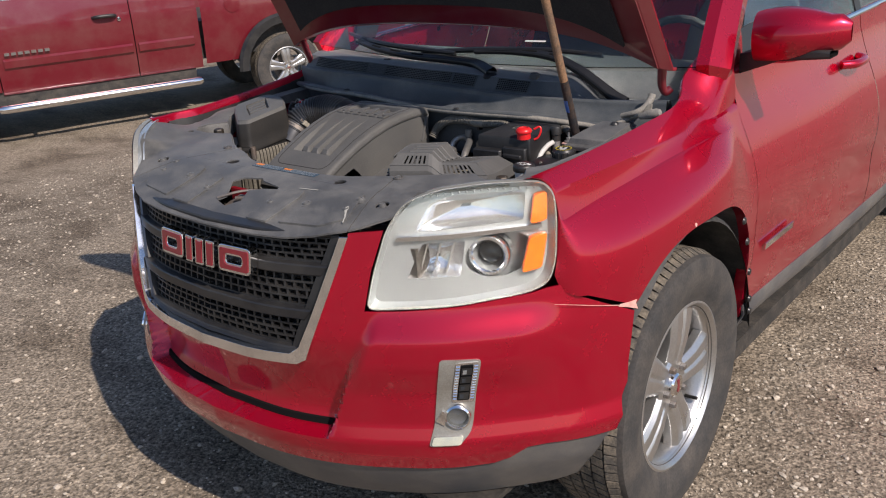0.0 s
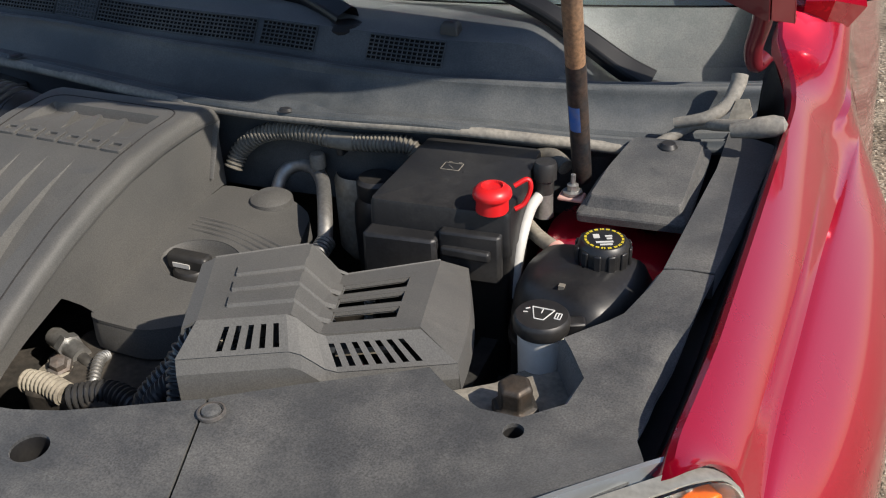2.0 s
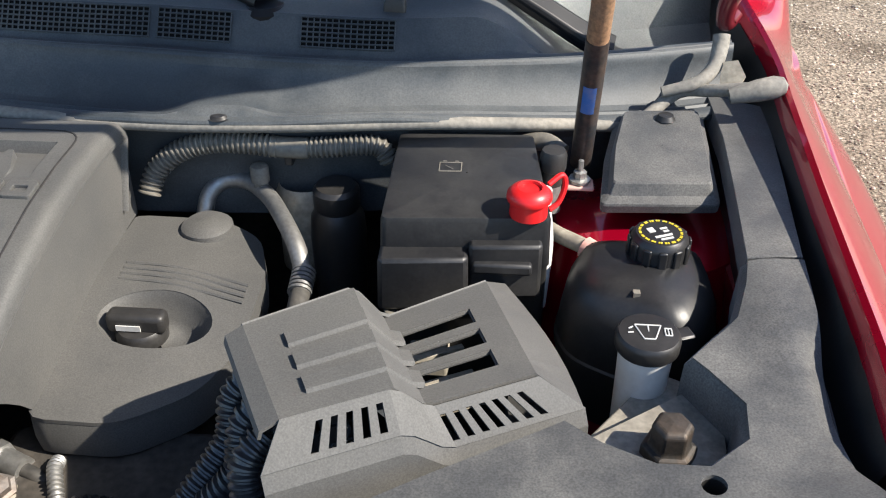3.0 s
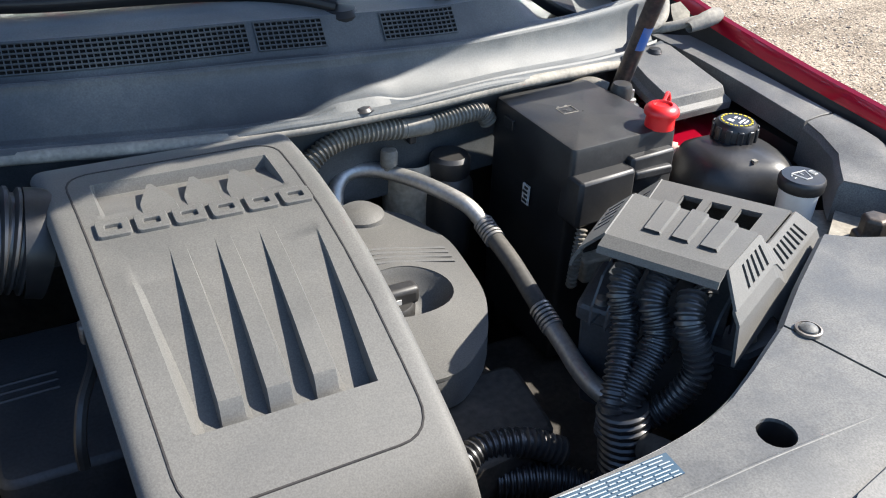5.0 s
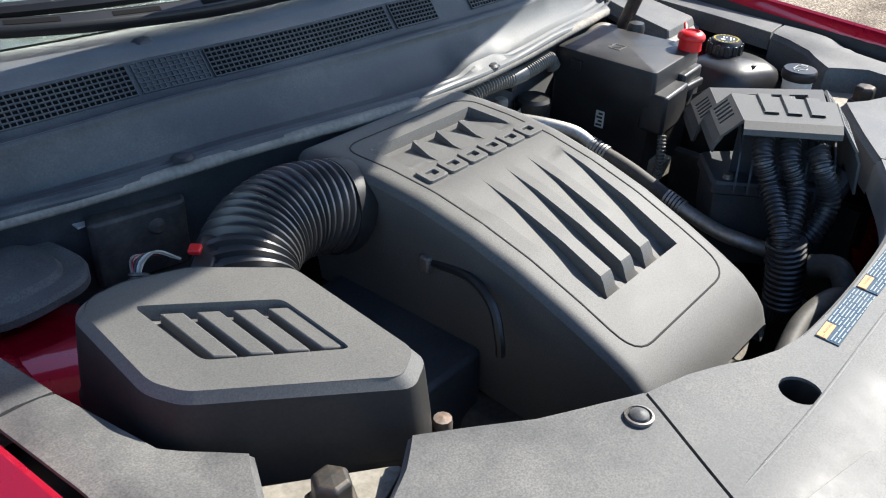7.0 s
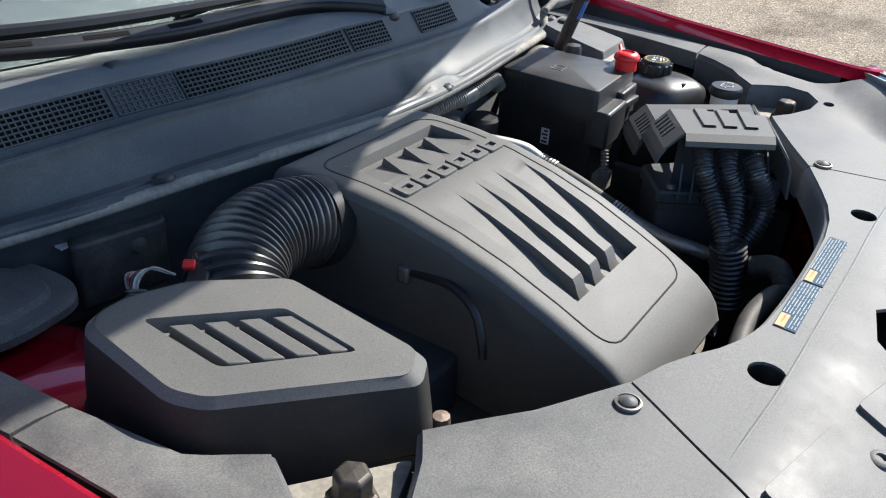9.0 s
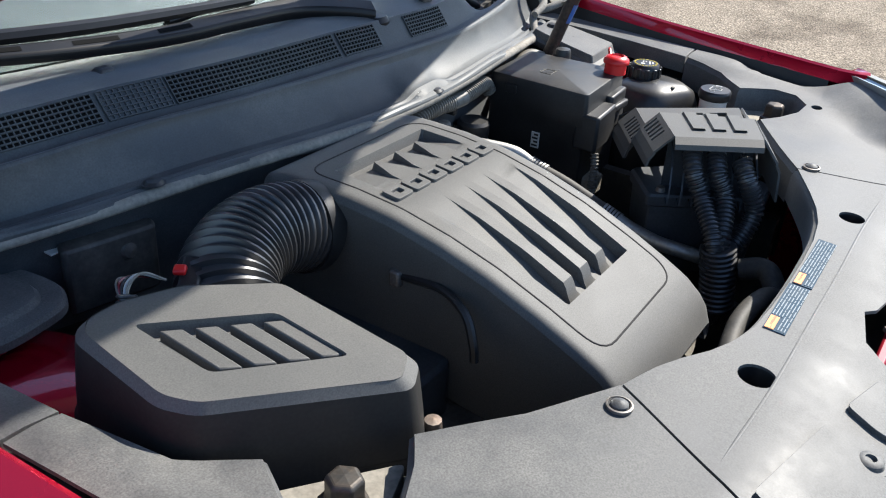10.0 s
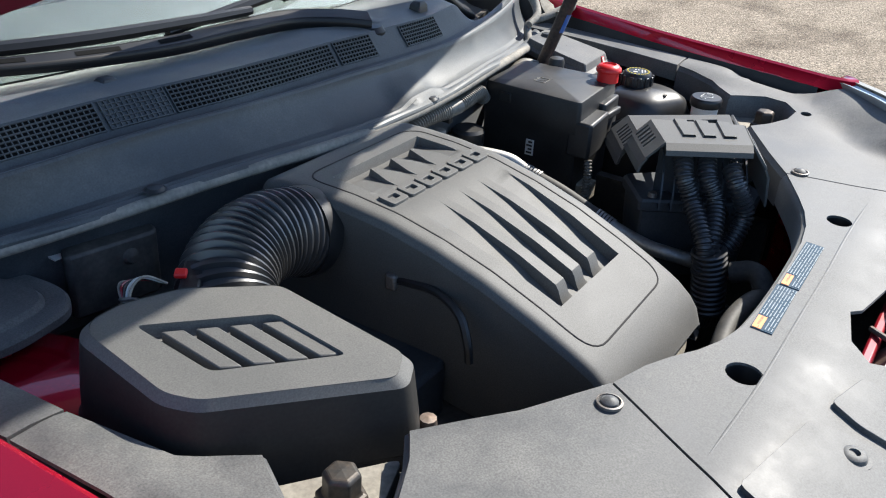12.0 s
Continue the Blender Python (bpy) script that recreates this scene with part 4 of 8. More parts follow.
def shell():
    """Roof, pillars, glass, tail and floor."""
    roof = lambda y: float(np.interp(y, [1.80, 2.1, 2.8, 3.6, 4.35], [1.60, 1.655, 1.685, 1.675, 1.61]))
    xr = lambda y: float(np.interp(y, [1.80, 2.2, 3.4, 4.35], [0.60, 0.64, 0.63, 0.58]))
    rows = [[(xr(y) * k, y + 0.06 * (k * k - 1) * step(2.4, 1.8, y), roof(y) - 0.05 * abs(k) ** 3) for k in [-1 + i / 10 for i in range(21)]] for y in [1.80 + 0.15 * i for i in range(18)]]
    part("roof", loft(rows, thick=0.02), M_PAINT, suv, "red roof")
    # windscreen: from the cowl to the roof
    def screen(k, t):
        y0, z0 = 1.115 + 0.085 * k * k, 1.128 + 0.012 * k * k
        y1, z1 = 1.80 - 0.06 * (1 - k * k), roof(1.80) - 0.05 * abs(k) ** 3
        bow = 0.03 * math.sin(math.pi * t)
        return Vector(((0.735 + (0.615 - 0.735) * t) * k, y0 + (y1 - y0) * t - bow, z0 + (z1 - z0) * t + bow * 0.7))
    ob = part("windscreen", loft([[screen(-1 + i / 12, j / 12) for i in range(25)] for j in range(13)], thick=0.005), M_GLASS, suv, "clear windscreen with a green tint")
    ob.visible_shadow = False
    for side in (1, -1):
        rows = []
        for y in [1.304 + 0.0125 * i for i in range(10)]:
            a, b = (inner_x(y) + 0.004, top_z(y)), (flank(y, 1.1) - 0.016, belt(y) + 0.006)
            c = (b[0] + 0.004, a[1] * 0.72 + b[1] * 0.28)
            rows.append([(side * (a[0] * (1 - k) ** 2 + c[0] * 2 * k * (1 - k) + b[0] * k * k), y, a[1] * (1 - k) ** 2 + c[1] * 2 * k * (1 - k) + b[1] * k * k) for k in [q / 10 for q in range(11)]])
        part("pillar_root", loft(rows), M_PAINT, suv, "red body at the foot of the windscreen pillar")
    part("glass_print", loft([[screen(0.27 + 0.012 * i, 0.105) + Vector((0, -0.003, 0.003)), screen(0.27 + 0.012 * i, 0.112) + Vector((0, -0.003, 0.003))] for i in range(9)]), M_PRINT, ob, "row of tiny white print bars")
    for side in (1, -1):
        rows = []
        foot = screen(side, 0.0) + Vector((side * -0.005, 0.06, -0.10))
        rows.append([foot + Vector((side * x, y, 0)) for x, y in ((-0.01, -0.01), (0.01, -0.01), (0.02, 0.02), (0.015, 0.04), (-0.01, 0.02))])
        for i in range(13):
            t = i / 12
            a = screen(side, t)
            rows.append([a + Vector((side * -0.012, -0.004, 0.004)), a + Vector((side * 0.022, 0.0, 0.006)), a + Vector((side * (0.062 - 0.02 * t), 0.05, -0.012)), a + Vector((side * 0.05, 0.09, -0.03)), a + Vector((side * -0.012, 0.03, -0.02))])
        part("windscreen_pillar", loft(rows, close_v=True), M_PAINT, suv, "red windscreen pillar")
        # side glass and its frames
        def pane(y, t):
            z0, z1 = belt(y) + 0.004, roof(max(y, 1.8)) - 0.06
            x0, x1 = flank(y, 1.1) - 0.012, xr(max(y, 1.8)) + 0.005
            z = z0 + (z1 - z0) * t
            return Vector((side * (x0 + (x1 - x0) * t), y, z))
        def window(y0, y1, cut=0.0):
            rows = []
            for i in range(13):
                y = y0 + (y1 - y0) * i / 12
                hi = min(1.0, (y - y0 + 0.02) / cut) if cut else 1.0
                rows.append([pane(y, hi * j / 6) for j in range(7)])
            return rows
        for y0, y1, cut in ((1.42, 2.34, 0.42), (2.40, 3.28, 0), (3.36, 4.15, 0)):
            g = part("side_window", loft(window(y0, y1, cut), thick=0.004), M_GLASS, suv, "side window glass")
            g.visible_shadow = False
        for y0 in (2.34, 3.28):
            part("door_pillar", loft([[pane(y0, t) + Vector((0.003 * side, d, 0)) for d in (0, 0.03, 0.06)] for t in (0, 0.25, 0.5, 0.75, 1.0)], thick=0.02), M_BLACK, suv)
        part("window_trim", tube([pane(y, 0) + Vector((side * 0.008, 0, -0.002)) for y in (1.46, 1.7, 2.2, 3.0, 4.1)], 0.009, 8, 6), M_CHROME, suv, "bright window sill trim")
        part("sail_panel", loft([[pane(1.41, 0) + Vector((side * 0.004, 0, 0)), pane(1.41, 0.20) + Vector((side * 0.004, 0.0, 0))], [pane(1.53, 0) + Vector((side * 0.004, 0, 0)), pane(1.53, 0.22) + Vector((side * 0.004, 0.02, 0))]], thick=0.012), M_BLACK, suv)
        part("rear_pillar", loft([[pane(y, t) for t in (0, 0.3, 0.6, 1.0)] for y in (4.13, 4.25, 4.38)], thick=0.03), M_PAINT, suv)
        # mirror
        rows = []
        for i in range(11):
            t = i / 10
            x = 0.820 + 0.235 * t
            hgt = 0.045 + 0.032 * math.sin(math.pi * min(1, t * 0.9 + 0.25)) * (0.9 if t < 0.9 else 0.6)
            dep = 0.055 * math.sin(math.pi * min(1, 0.2 + t * 0.72))
            cz, cy = 1.198 + 0.018 * t, 1.36 + 0.02 * t
            if i == 10:
                hgt, dep = hgt * 0.55, dep * 0.5
            rows.append([(side * x, cy - dep * 1.3 * math.cos(a) if math.cos(a) > 0 else cy - dep * 0.45 * math.cos(a), cz + hgt * math.sin(a)) for a in [2 * math.pi * q / 20 for q in range(20)]])
        mir = part("door_mirror", loft(rows, close_v=True), M_PAINT, suv, "red door mirror with a black base")
        part("mirror_base", loft([[(side * x, y, z) for x, y, z in ((0.775, 1.36, 1.095), (0.775, 1.44, 1.095), (0.775, 1.44, 1.150), (0.775, 1.36, 1.150))], [(side * x, y, z) for x, y, z in ((0.89, 1.325, 1.14), (0.89, 1.42, 1.14), (0.89, 1.42, 1.178), (0.89, 1.325, 1.178))], [(side * x, y, z) for x, y, z in ((1.02, 1.33, 1.152), (1.02, 1.40, 1.152), (1.02, 1.40, 1.172), (1.02, 1.33, 1.172))]], close_v=True), M_BLACK, mir, "black mirror base", bevel=0.006)
    # tail, floor and cabin
    part("tailgate", loft([[(xr(4.3) * 1.28 * k, 4.60 - 0.03 * k * k, 0.45), (0.80 * k, 4.66 - 0.06 * k * k, 0.75), (0.78 * k, 4.62 - 0.06 * k * k, 1.12), (0.60 * k, 4.36 - 0.03 * k * k, 1.60 - 0.05 * abs(k) ** 3)] for k in [-1 + i / 8 for i in range(17)]], thick=0.01), M_PAINT, suv, "red tailgate")
    part("underbody", box(-0.80, 1.30, 0.20, 0.80, 4.55, 0.26), M_GRIME, suv)
    part("dashboard", loft([[(x, 1.16 + 0.2 * (x / 0.74) ** 2, 1.07), (x, 1.32 + 0.1 * (x / 0.74) ** 2, 1.10), (x, 1.56, 1.085), (x, 1.66, 1.04), (x, 1.62, 0.75)] for x in [-0.74 + 0.148 * i for i in range(11)]]), M_DASH, suv, "grey dashboard top behind the glass")
    for sx in (-0.37, 0.37):
        seat = part("front_seat", loft([[(sx + dx * w, y, z) for dx, y2 in ((-1, 0.02), (-0.6, -0.03), (0.6, -0.03), (1, 0.02), (0.6, 0.08), (-0.6, 0.08)) for y in (yy + y2,)] for z, yy, w in ((0.55, 2.25, 0.24), (0.8, 2.32, 0.25), (1.05, 2.40, 0.23), (1.2, 2.45, 0.16))], close_v=True), M_CLOTH, suv, "dark cloth front seat")
        part("headrest", box(sx - 0.12, 2.44, 1.22, sx + 0.12, 2.53, 1.42), M_CLOTH, seat, bevel=0.03, segments=3)
    wheel_m = Matrix.Translation((0.37, 1.78, 1.0)) @ pose(0, 0, 0, 68, 0, 0)
    ring = [Vector((0.18 * math.cos(a), 0.18 * math.sin(a), 0)) for a in [2 * math.pi * i / 24 for i in range(25)]]
    part("steering_wheel", tube([wheel_m @ p for p in ring], 0.014, 8, 1), M_CLOTH, suv)


shell()


# ---- wheels ----
def build_wheel(parent, m, name="wheel", radius=0.366, width=0.235, rim_r=0.226, truck=False):
    """A wheel about its local z axis, which points out of the car."""
    wheel = new(name)
    wheel.empty_display_size = 0.05
    wheel.parent = parent
    wheel.matrix_basis = m
    h = width / 2
    prof = [(rim_r - 0.012, -h * 0.8), (rim_r + 0.01, -h * 0.86), (radius * 0.80, -h * 1.03), (radius * 0.92, -h * 0.98), (radius - 0.014, -h * 0.86),
            (radius - 0.012, h * 0.86), (radius * 0.955, h * 0.965), (radius * 0.92, h * 1.0), (radius * 0.80, h * 1.03), (rim_r + 0.022, h * 0.93), (rim_r + 0.012, h * 0.88), (rim_r - 0.004, h * 0.86), (rim_r - 0.012, h * 0.78)]
    tyre = part("tyre", revolve(prof, 64), M_TYRE, wheel, "dusty black tyre")
    # tread: ribs of separate blocks
    bm = bmesh.new()
    blocks = 84
    ribs = [(-0.94, -0.66), (-0.61, -0.34), (-0.29, -0.03), (0.03, 0.29), (0.34, 0.61), (0.66, 0.94)]
    for k, (w0, w1) in enumerate(ribs):
        for i in range(blocks):
            a0, a1 = 2 * math.pi * (i + 0.07 + 0.5 * (k % 2)) / blocks, 2 * math.pi * (i + 0.88 + 0.5 * (k % 2)) / blocks
            v = []
            for r in (radius - 0.016, radius):
                for a, w in ((a0, w0), (a1, w0), (a1 + 0.012, w1), (a0 + 0.012, w1)):
                    rr = r - (0.014 if abs(w) > 0.9 and r == radius else 0.0)
                    v.append(bm.verts.new((rr * math.cos(a), rr * math.sin(a), h * w * 0.94)))
            for f in ((4, 5, 6, 7), (0, 1, 5, 4), (1, 2, 6, 5), (2, 3, 7, 6), (3, 0, 4, 7)):
                bm.faces.new([v[q] for q in f])
    tagged(part("tread", bm, M_TREAD, wheel, "dusty worn tread blocks", smooth=False), kind="stuff")
    rim = part("rim", revolve([(rim_r - 0.008, -h * 0.8), (rim_r - 0.016, -h * 0.5), (rim_r - 0.026, 0.0), (rim_r - 0.022, h * 0.62), (rim_r - 0.012, h * 0.74), (rim_r + 0.003, h * 0.80), (rim_r + 0.005, h * 0.87), (rim_r - 0.001, h * 0.885), (rim_r - 0.008, h * 0.83), (rim_r - 0.014, h * 0.74)], 64), M_ALLOY, wheel, "silver alloy rim")
    part("brake_disc", revolve([(0.0, 0.0), (0.05, 0.012), (0.07, 0.012), (0.072, 0.0), (0.148, 0.0), (0.148, -0.02), (0.0, -0.02)], 40), M_STEEL, wheel)
    spokes = 5
    for i in range(spokes):
        a = 2 * math.pi * (i + 0.3) / spokes
        rows = []
        for r, w, zt, zb in ((0.045, 0.042, h * 0.66, h * 0.35), (0.075, 0.042, h * 0.70, h * 0.36), (0.12, 0.048, h * 0.74, h * 0.4), (0.17, 0.058, h * 0.74, h * 0.42), (rim_r - 0.014, 0.066, h * 0.70, h * 0.38)):
            rows.append([Matrix.Rotation(a, 4, "Z") @ Vector(p) for p in ((r, -w, zb), (r, -w, zt - 0.012), (r, -w * 0.72, zt), (r, -w * 0.18, zt), (r, 0, zt - 0.008 * (r > 0.07)), (r, w * 0.18, zt), (r, w * 0.72, zt), (r, w, zt - 0.012), (r, w, zb))])
        part("spoke", loft(rows, close_v=True), M_ALLOY, rim, "broad split spoke", bevel=0.002)
    part("hub", revolve([(0.078, h * 0.3), (0.076, h * 0.62), (0.066, h * 0.68), (0.034, h * 0.66)], 32), M_ALLOY, rim)
    part("centre_cap", revolve([(0.034, h * 0.64), (0.033, h * 0.74), (0.028, h * 0.78), (0.0, h * 0.80)], 28), M_CHROME, rim, "silver centre cap with a red mark")
    part("cap_mark", box(-0.017, -0.005, h * 0.79, 0.017, 0.005, h * 0.803), M_TOOTH_RED, rim)
    for i in range(5):
        a = 2 * math.pi * (i + 0.8) / 5
        part("wheel_nut", revolve([(0.0, 0.012), (0.008, 0.011), (0.0105, 0.006), (0.0105, -0.014)], 6, Matrix.Translation((0.055 * math.cos(a), 0.055 * math.sin(a), h * 0.70))), M_STEEL, rim)
    a = 0.9
    part("valve_stem", tube([((rim_r - 0.03) * math.cos(a), (rim_r - 0.03) * math.sin(a), h * 0.4), ((rim_r - 0.04) * math.cos(a), (rim_r - 0.04) * math.sin(a), h * 0.72)], 0.005, 8, 2), M_BLACK, rim)
    return wheel


WHEEL_R = 0.366
for side in (1, -1):
    turn = pose(0, 0, 0, 0, 90 * side, 0)
    build_wheel(suv, Matrix.Translation((side * 0.748, Y_AXLE - 0.010, WHEEL_R - 0.004)) @ pose(0, 0, 0, 0, 0, 1) @ turn, "front_wheel")
    build_wheel(suv, Matrix.Translation((side * 0.79, 3.765, WHEEL_R - 0.004)) @ turn, "rear_wheel")


# ---- the open hood ----
HINGE_Y, HINGE_Z, HOOD_ANGLE = 1.094, 1.131, 58.0


def hood_point(x, s, out=0.0):
    """x across, s from the hinge line to the front edge, out from the outer skin."""
    crown = 0.05 * (1 - (x / 0.72) ** 2) + 0.02 * math.sin(math.pi * min(1, s / 1.0)) + out - 0.05 * max(0.0, (s - 0.62) / 0.38) ** 2
    c, n = math.cos(radians(HOOD_ANGLE)), math.sin(radians(HOOD_ANGLE))
    return Vector((x, HINGE_Y - s * c + crown * n, HINGE_Z + s * n + crown * c))


def hood_front(x):
    return 0.82 + 0.20 * (1 - min(1, abs(x) / 0.71) ** 5)


def hood_back(x):
    return 0.02 + 0.080 * (1 - (x / 0.72) ** 4)


def build_hood():
    ks = [-1 + i / 16 for i in range(33)]
    wide = lambda t: 0.7155 - 0.06 * t
    grid = lambda out, shrink=1.0, lo=0.0, hi=1.0: [[hood_point(wide(t) * k * shrink, hood_back(wide(t) * k) + (hood_front(wide(t) * k) - hood_back(wide(t) * k)) * t, out) for k in ks] for t in [lo + (hi - lo) * j / 20 for j in range(21)]]
    hood = part("hood", loft(grid(0.0), thick=0.004), M_PAINT, suv, "open red hood held up by a pole")
    # inner panel and rim take the maroon: underside shade put into the colour
    part("hood_inner_panel", loft(grid(-0.026, 0.965, 0.03, 0.97), thick=0.006), M_TRUCK_AND_SHADED_RED, hood, "red inner panel, shade under the hood painted in")
    outer, inner = grid(-0.003), grid(-0.027, 0.967, 0.029, 0.972)
    ring = lambda g: [g[0][i] for i in range(33)] + [g[j][32] for j in range(1, 21)] + [g[20][i] for i in range(31, -1, -1)] + [g[j][0] for j in range(19, 0, -1)]
    part("hood_rim", loft([ring(outer), ring(inner)], close_v=True), M_TRUCK_AND_SHADED_RED, hood, "red hood rim, shade under the hood painted in")
    part("hood_liner", loft(grid(-0.036, 0.86, 0.11, 0.90), thick=0.008), M_LINER, hood, "black insulation mat")
    for side in (1, -1):
        part("hinge_arm", tube([(side * 0.672, 1.06, 1.225), (side * 0.680, 1.085, 1.16), (side * 0.674, 1.10, 1.11), (side * 0.679, 1.112, 1.086), (side * 0.690, 1.122, 1.096)], 0.012, 10, 6, taper=lambda t: 1.2 - 0.35 * t), M_TRUCK_AND_SHADED_RED, hood, "dark red hinge hook")
        part("hinge_tab", box(side * 0.672, 1.085, 1.148, side * 0.716, 1.10, 1.156), M_PAINT_INNER, hood, bevel=0.002)


build_hood()

pole = thing("prop_pole", "worn brown and black wooden pole propping the hood", "pole")
FOOT, RISE = Vector((0.522, 0.945, 0.985)), Vector((-0.012, -0.325, 0.945)).normalized()
part("shaft", tube([FOOT + RISE * d for d in (0.09, 0.3, 0.5, 0.66)], 0.0108, 14, 6), M_WOOD, pole, "worn bare wood shaft")
part("lower_grip", tube([FOOT + RISE * d for d in (0.0, 0.03, 0.06, 0.17)], 0.0114, 14, 4), M_DARK_ROD, pole, "black lower end")
side_a, side_b = Vector((0.1, -0.95, -0.3)), RISE.cross(Vector((0.1, -0.95, -0.3))).normalized()
side_a = side_b.cross(RISE).normalized()
part("tape_mark", loft([[FOOT + RISE * d + (side_a * math.cos(a) + side_b * math.sin(a)) * 0.0119 for a in (-0.9, -0.6, -0.3, 0.0, 0.3)] for d in (0.083, 0.10, 0.118)]), M_BLUE, pole, "worn blue printed label")
part("steel_tip", tube([FOOT + RISE * 0.655, FOOT + RISE * 0.71, hood_point(0.51, 0.72, -0.045)], 0.006, 10, 5), M_DARK_ROD, pole, "thin dark steel tip")

# ---- engine bay: shell ----
bay = part("engine_bay_shell", loft([[(x, 1.06 + 0.10 * (x / 0.66) ** 2, z) for x in [-0.66 + 0.132 * i for i in range(11)]] for z in (0.30, 0.6, 0.85, 1.03)], thick=0.01), M_GRIME, suv, "grimy dark bulkhead and bay walls")
part("radiator_panel", box(-0.52, 0.27, 0.30, 0.52, 0.36, 0.90), M_GRIME, bay)
part("undertray", box(-0.62, 0.30, 0.22, 0.62, 1.1, 0.235), M_GRIME, bay)
for side in (1, -1):
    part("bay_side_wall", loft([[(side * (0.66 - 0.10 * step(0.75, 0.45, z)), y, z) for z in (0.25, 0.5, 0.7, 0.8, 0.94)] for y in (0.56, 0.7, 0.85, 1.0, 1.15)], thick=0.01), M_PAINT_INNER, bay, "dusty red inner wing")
    # strut tower
    part("strut_tower", revolve([(0.135, 0.60), (0.128, 0.80), (0.118, 0.90), (0.10, 0.942), (0.06, 0.952), (0.0, 0.955)], 36, Matrix.Translation((side * 0.585, 0.90, 0))), M_PAINT, bay, "red strut tower")


# ---- radiator cover ----
def cover_z(x, y):
    z = 0.938 + 0.046 * step(0.10, 0.34, y) + 0.004 * step(0.34, 0.45, y) + 0.012 * step(0.45, 0.62, abs(x)) * step(0.4, 0.5, y)
    return z


def cover_place(x, y, w):
    """The cover's skin: stamped steps toward the front edge, a rolled lip at the bay."""
    z = cover_z(x, y)
    z -= 0.010 * step(0.165, 0.10, y)
    return Vector((x, y, z - w))


INNER = [(0.0, 0.376), (0.06, 0.377), (0.12, 0.380), (0.17, 0.387), (0.21, 0.399), (0.25, 0.417), (0.28, 0.432), (0.316, 0.450)]
INNER_FAR = [(-0.06, 0.377), (-0.11, 0.380), (-0.15, 0.389), (-0.18, 0.401), (-0.208, 0.417), (-0.238, 0.431), (-0.281, 0.444)]
FRONT_EDGE = [(0.405, 0.184), (0.34, 0.146), (0.27, 0.122), (0.18, 0.108), (0.09, 0.102), (0.0, 0.1)]
outline = INNER + FRONT_EDGE + [(-x, y) for x, y in FRONT_EDGE[-2:0:-1]] + [(-0.418, 0.190)] + INNER_FAR[::-1]
latch = [(-0.075, 0.262), (-0.055, 0.285), (0.0, 0.298), (0.015, 0.288), (0.085, 0.276), (0.09, 0.266), (0.05, 0.258), (0.012, 0.24), (0.03, 0.20), (0.005, 0.17), (-0.045, 0.185), (-0.03, 0.205)]
shroud = part("radiator_cover", sheet(outline, cover_place, 0.004, holes=[circle2(0.215, 0.357, 0.0155, 24, 0.0155), circle2(-0.188, 0.354, 0.0175, 24), latch], cell=0.011), M_SHROUD, suv, "dusty black plastic radiator cover")
for hx, hy, hr in ((0.215, 0.357, 0.0155), (-0.188, 0.354, 0.0175)):
    part("hole_cup", revolve([(hr, cover_z(hx, hy) - 0.003), (hr * 0.97, cover_z(hx, hy) - 0.04), (0.0, cover_z(hx, hy) - 0.041)], 24, Matrix.Translation((hx, hy, 0))), M_BLACK, shroud, "dark access hole")
# rolled lip along the bay edge
lip_line = [(x, y, cover_z(x, y) - 0.002) for x, y in INNER_FAR[::-1] + INNER]
rows = []
for p in smooth_line(lip_line, 4):
    rows.append([p, p + Vector((0, 0.004, -0.003)), p + Vector((0, 0.0065, -0.010)), p + Vector((0, 0.007, -0.045))])
part("rolled_lip", loft(rows), M_SHROUD, shroud)

RAIL_IN = [(0.3185, 0.4515), (0.34, 0.466), (0.38, 0.492), (0.43, 0.522), (0.475, 0.549), (0.475, 0.549)]
RAIL_OUT = [(0.4075, 0.186), (0.43, 0.205), (0.462, 0.240), (0.487, 0.27), (0.517, 0.298), (0.56, 0.333), (0.62, 0.388), (0.658, 0.437), (0.672, 0.462), (0.660, 0.50), (0.664, 0.56), (0.670, 0.60), (0.675, 0.634), (0.680, 0.68), (0.686, 0.732)]
BACK_IN = [(0.639, 0.732), (0.632, 0.70), (0.618, 0.662), (0.592, 0.634), (0.575, 0.615)]
RAIL_OUT = [(x, front(s_at(x, 1.02), 1.02).y + 0.022) if 0.50 < x < 0.664 and y < 0.45 else (x, y) for x, y in RAIL_OUT]
POCKET = [(0.585, 0.60), (0.605, 0.565), (0.60, 0.53), (0.57, 0.505), (0.535, 0.508), (0.50, 0.528)]


LAMP_X = [0.44 + 0.02 * i for i in range(14)]
LAMP_Y = [front(s_at(x, 1.02), 1.02).y + 0.010 for x in LAMP_X]


def rail_place(x, y, w):
    a = abs(x)
    z = cover_z(a, y) + 0.014 * step(0.60, 0.66, a) * step(0.5, 0.7, y) + 0.018 * step(0.52, 0.66, a) * step(0.5, 0.42, y)
    z -= 0.012 * step(0.655, 0.672, a) * step(0.48, 0.54, y) * step(0.66, 0.60, y)
    near = step(0.14, 0.0, y - float(np.interp(a, LAMP_X, LAMP_Y))) * step(0.475, 0.525, a)
    z += (1.024 - z) * near
    return Vector((x + (0.03 * step(0.44, 0.56, y) if x < 0 else 0.0), y, z - w))


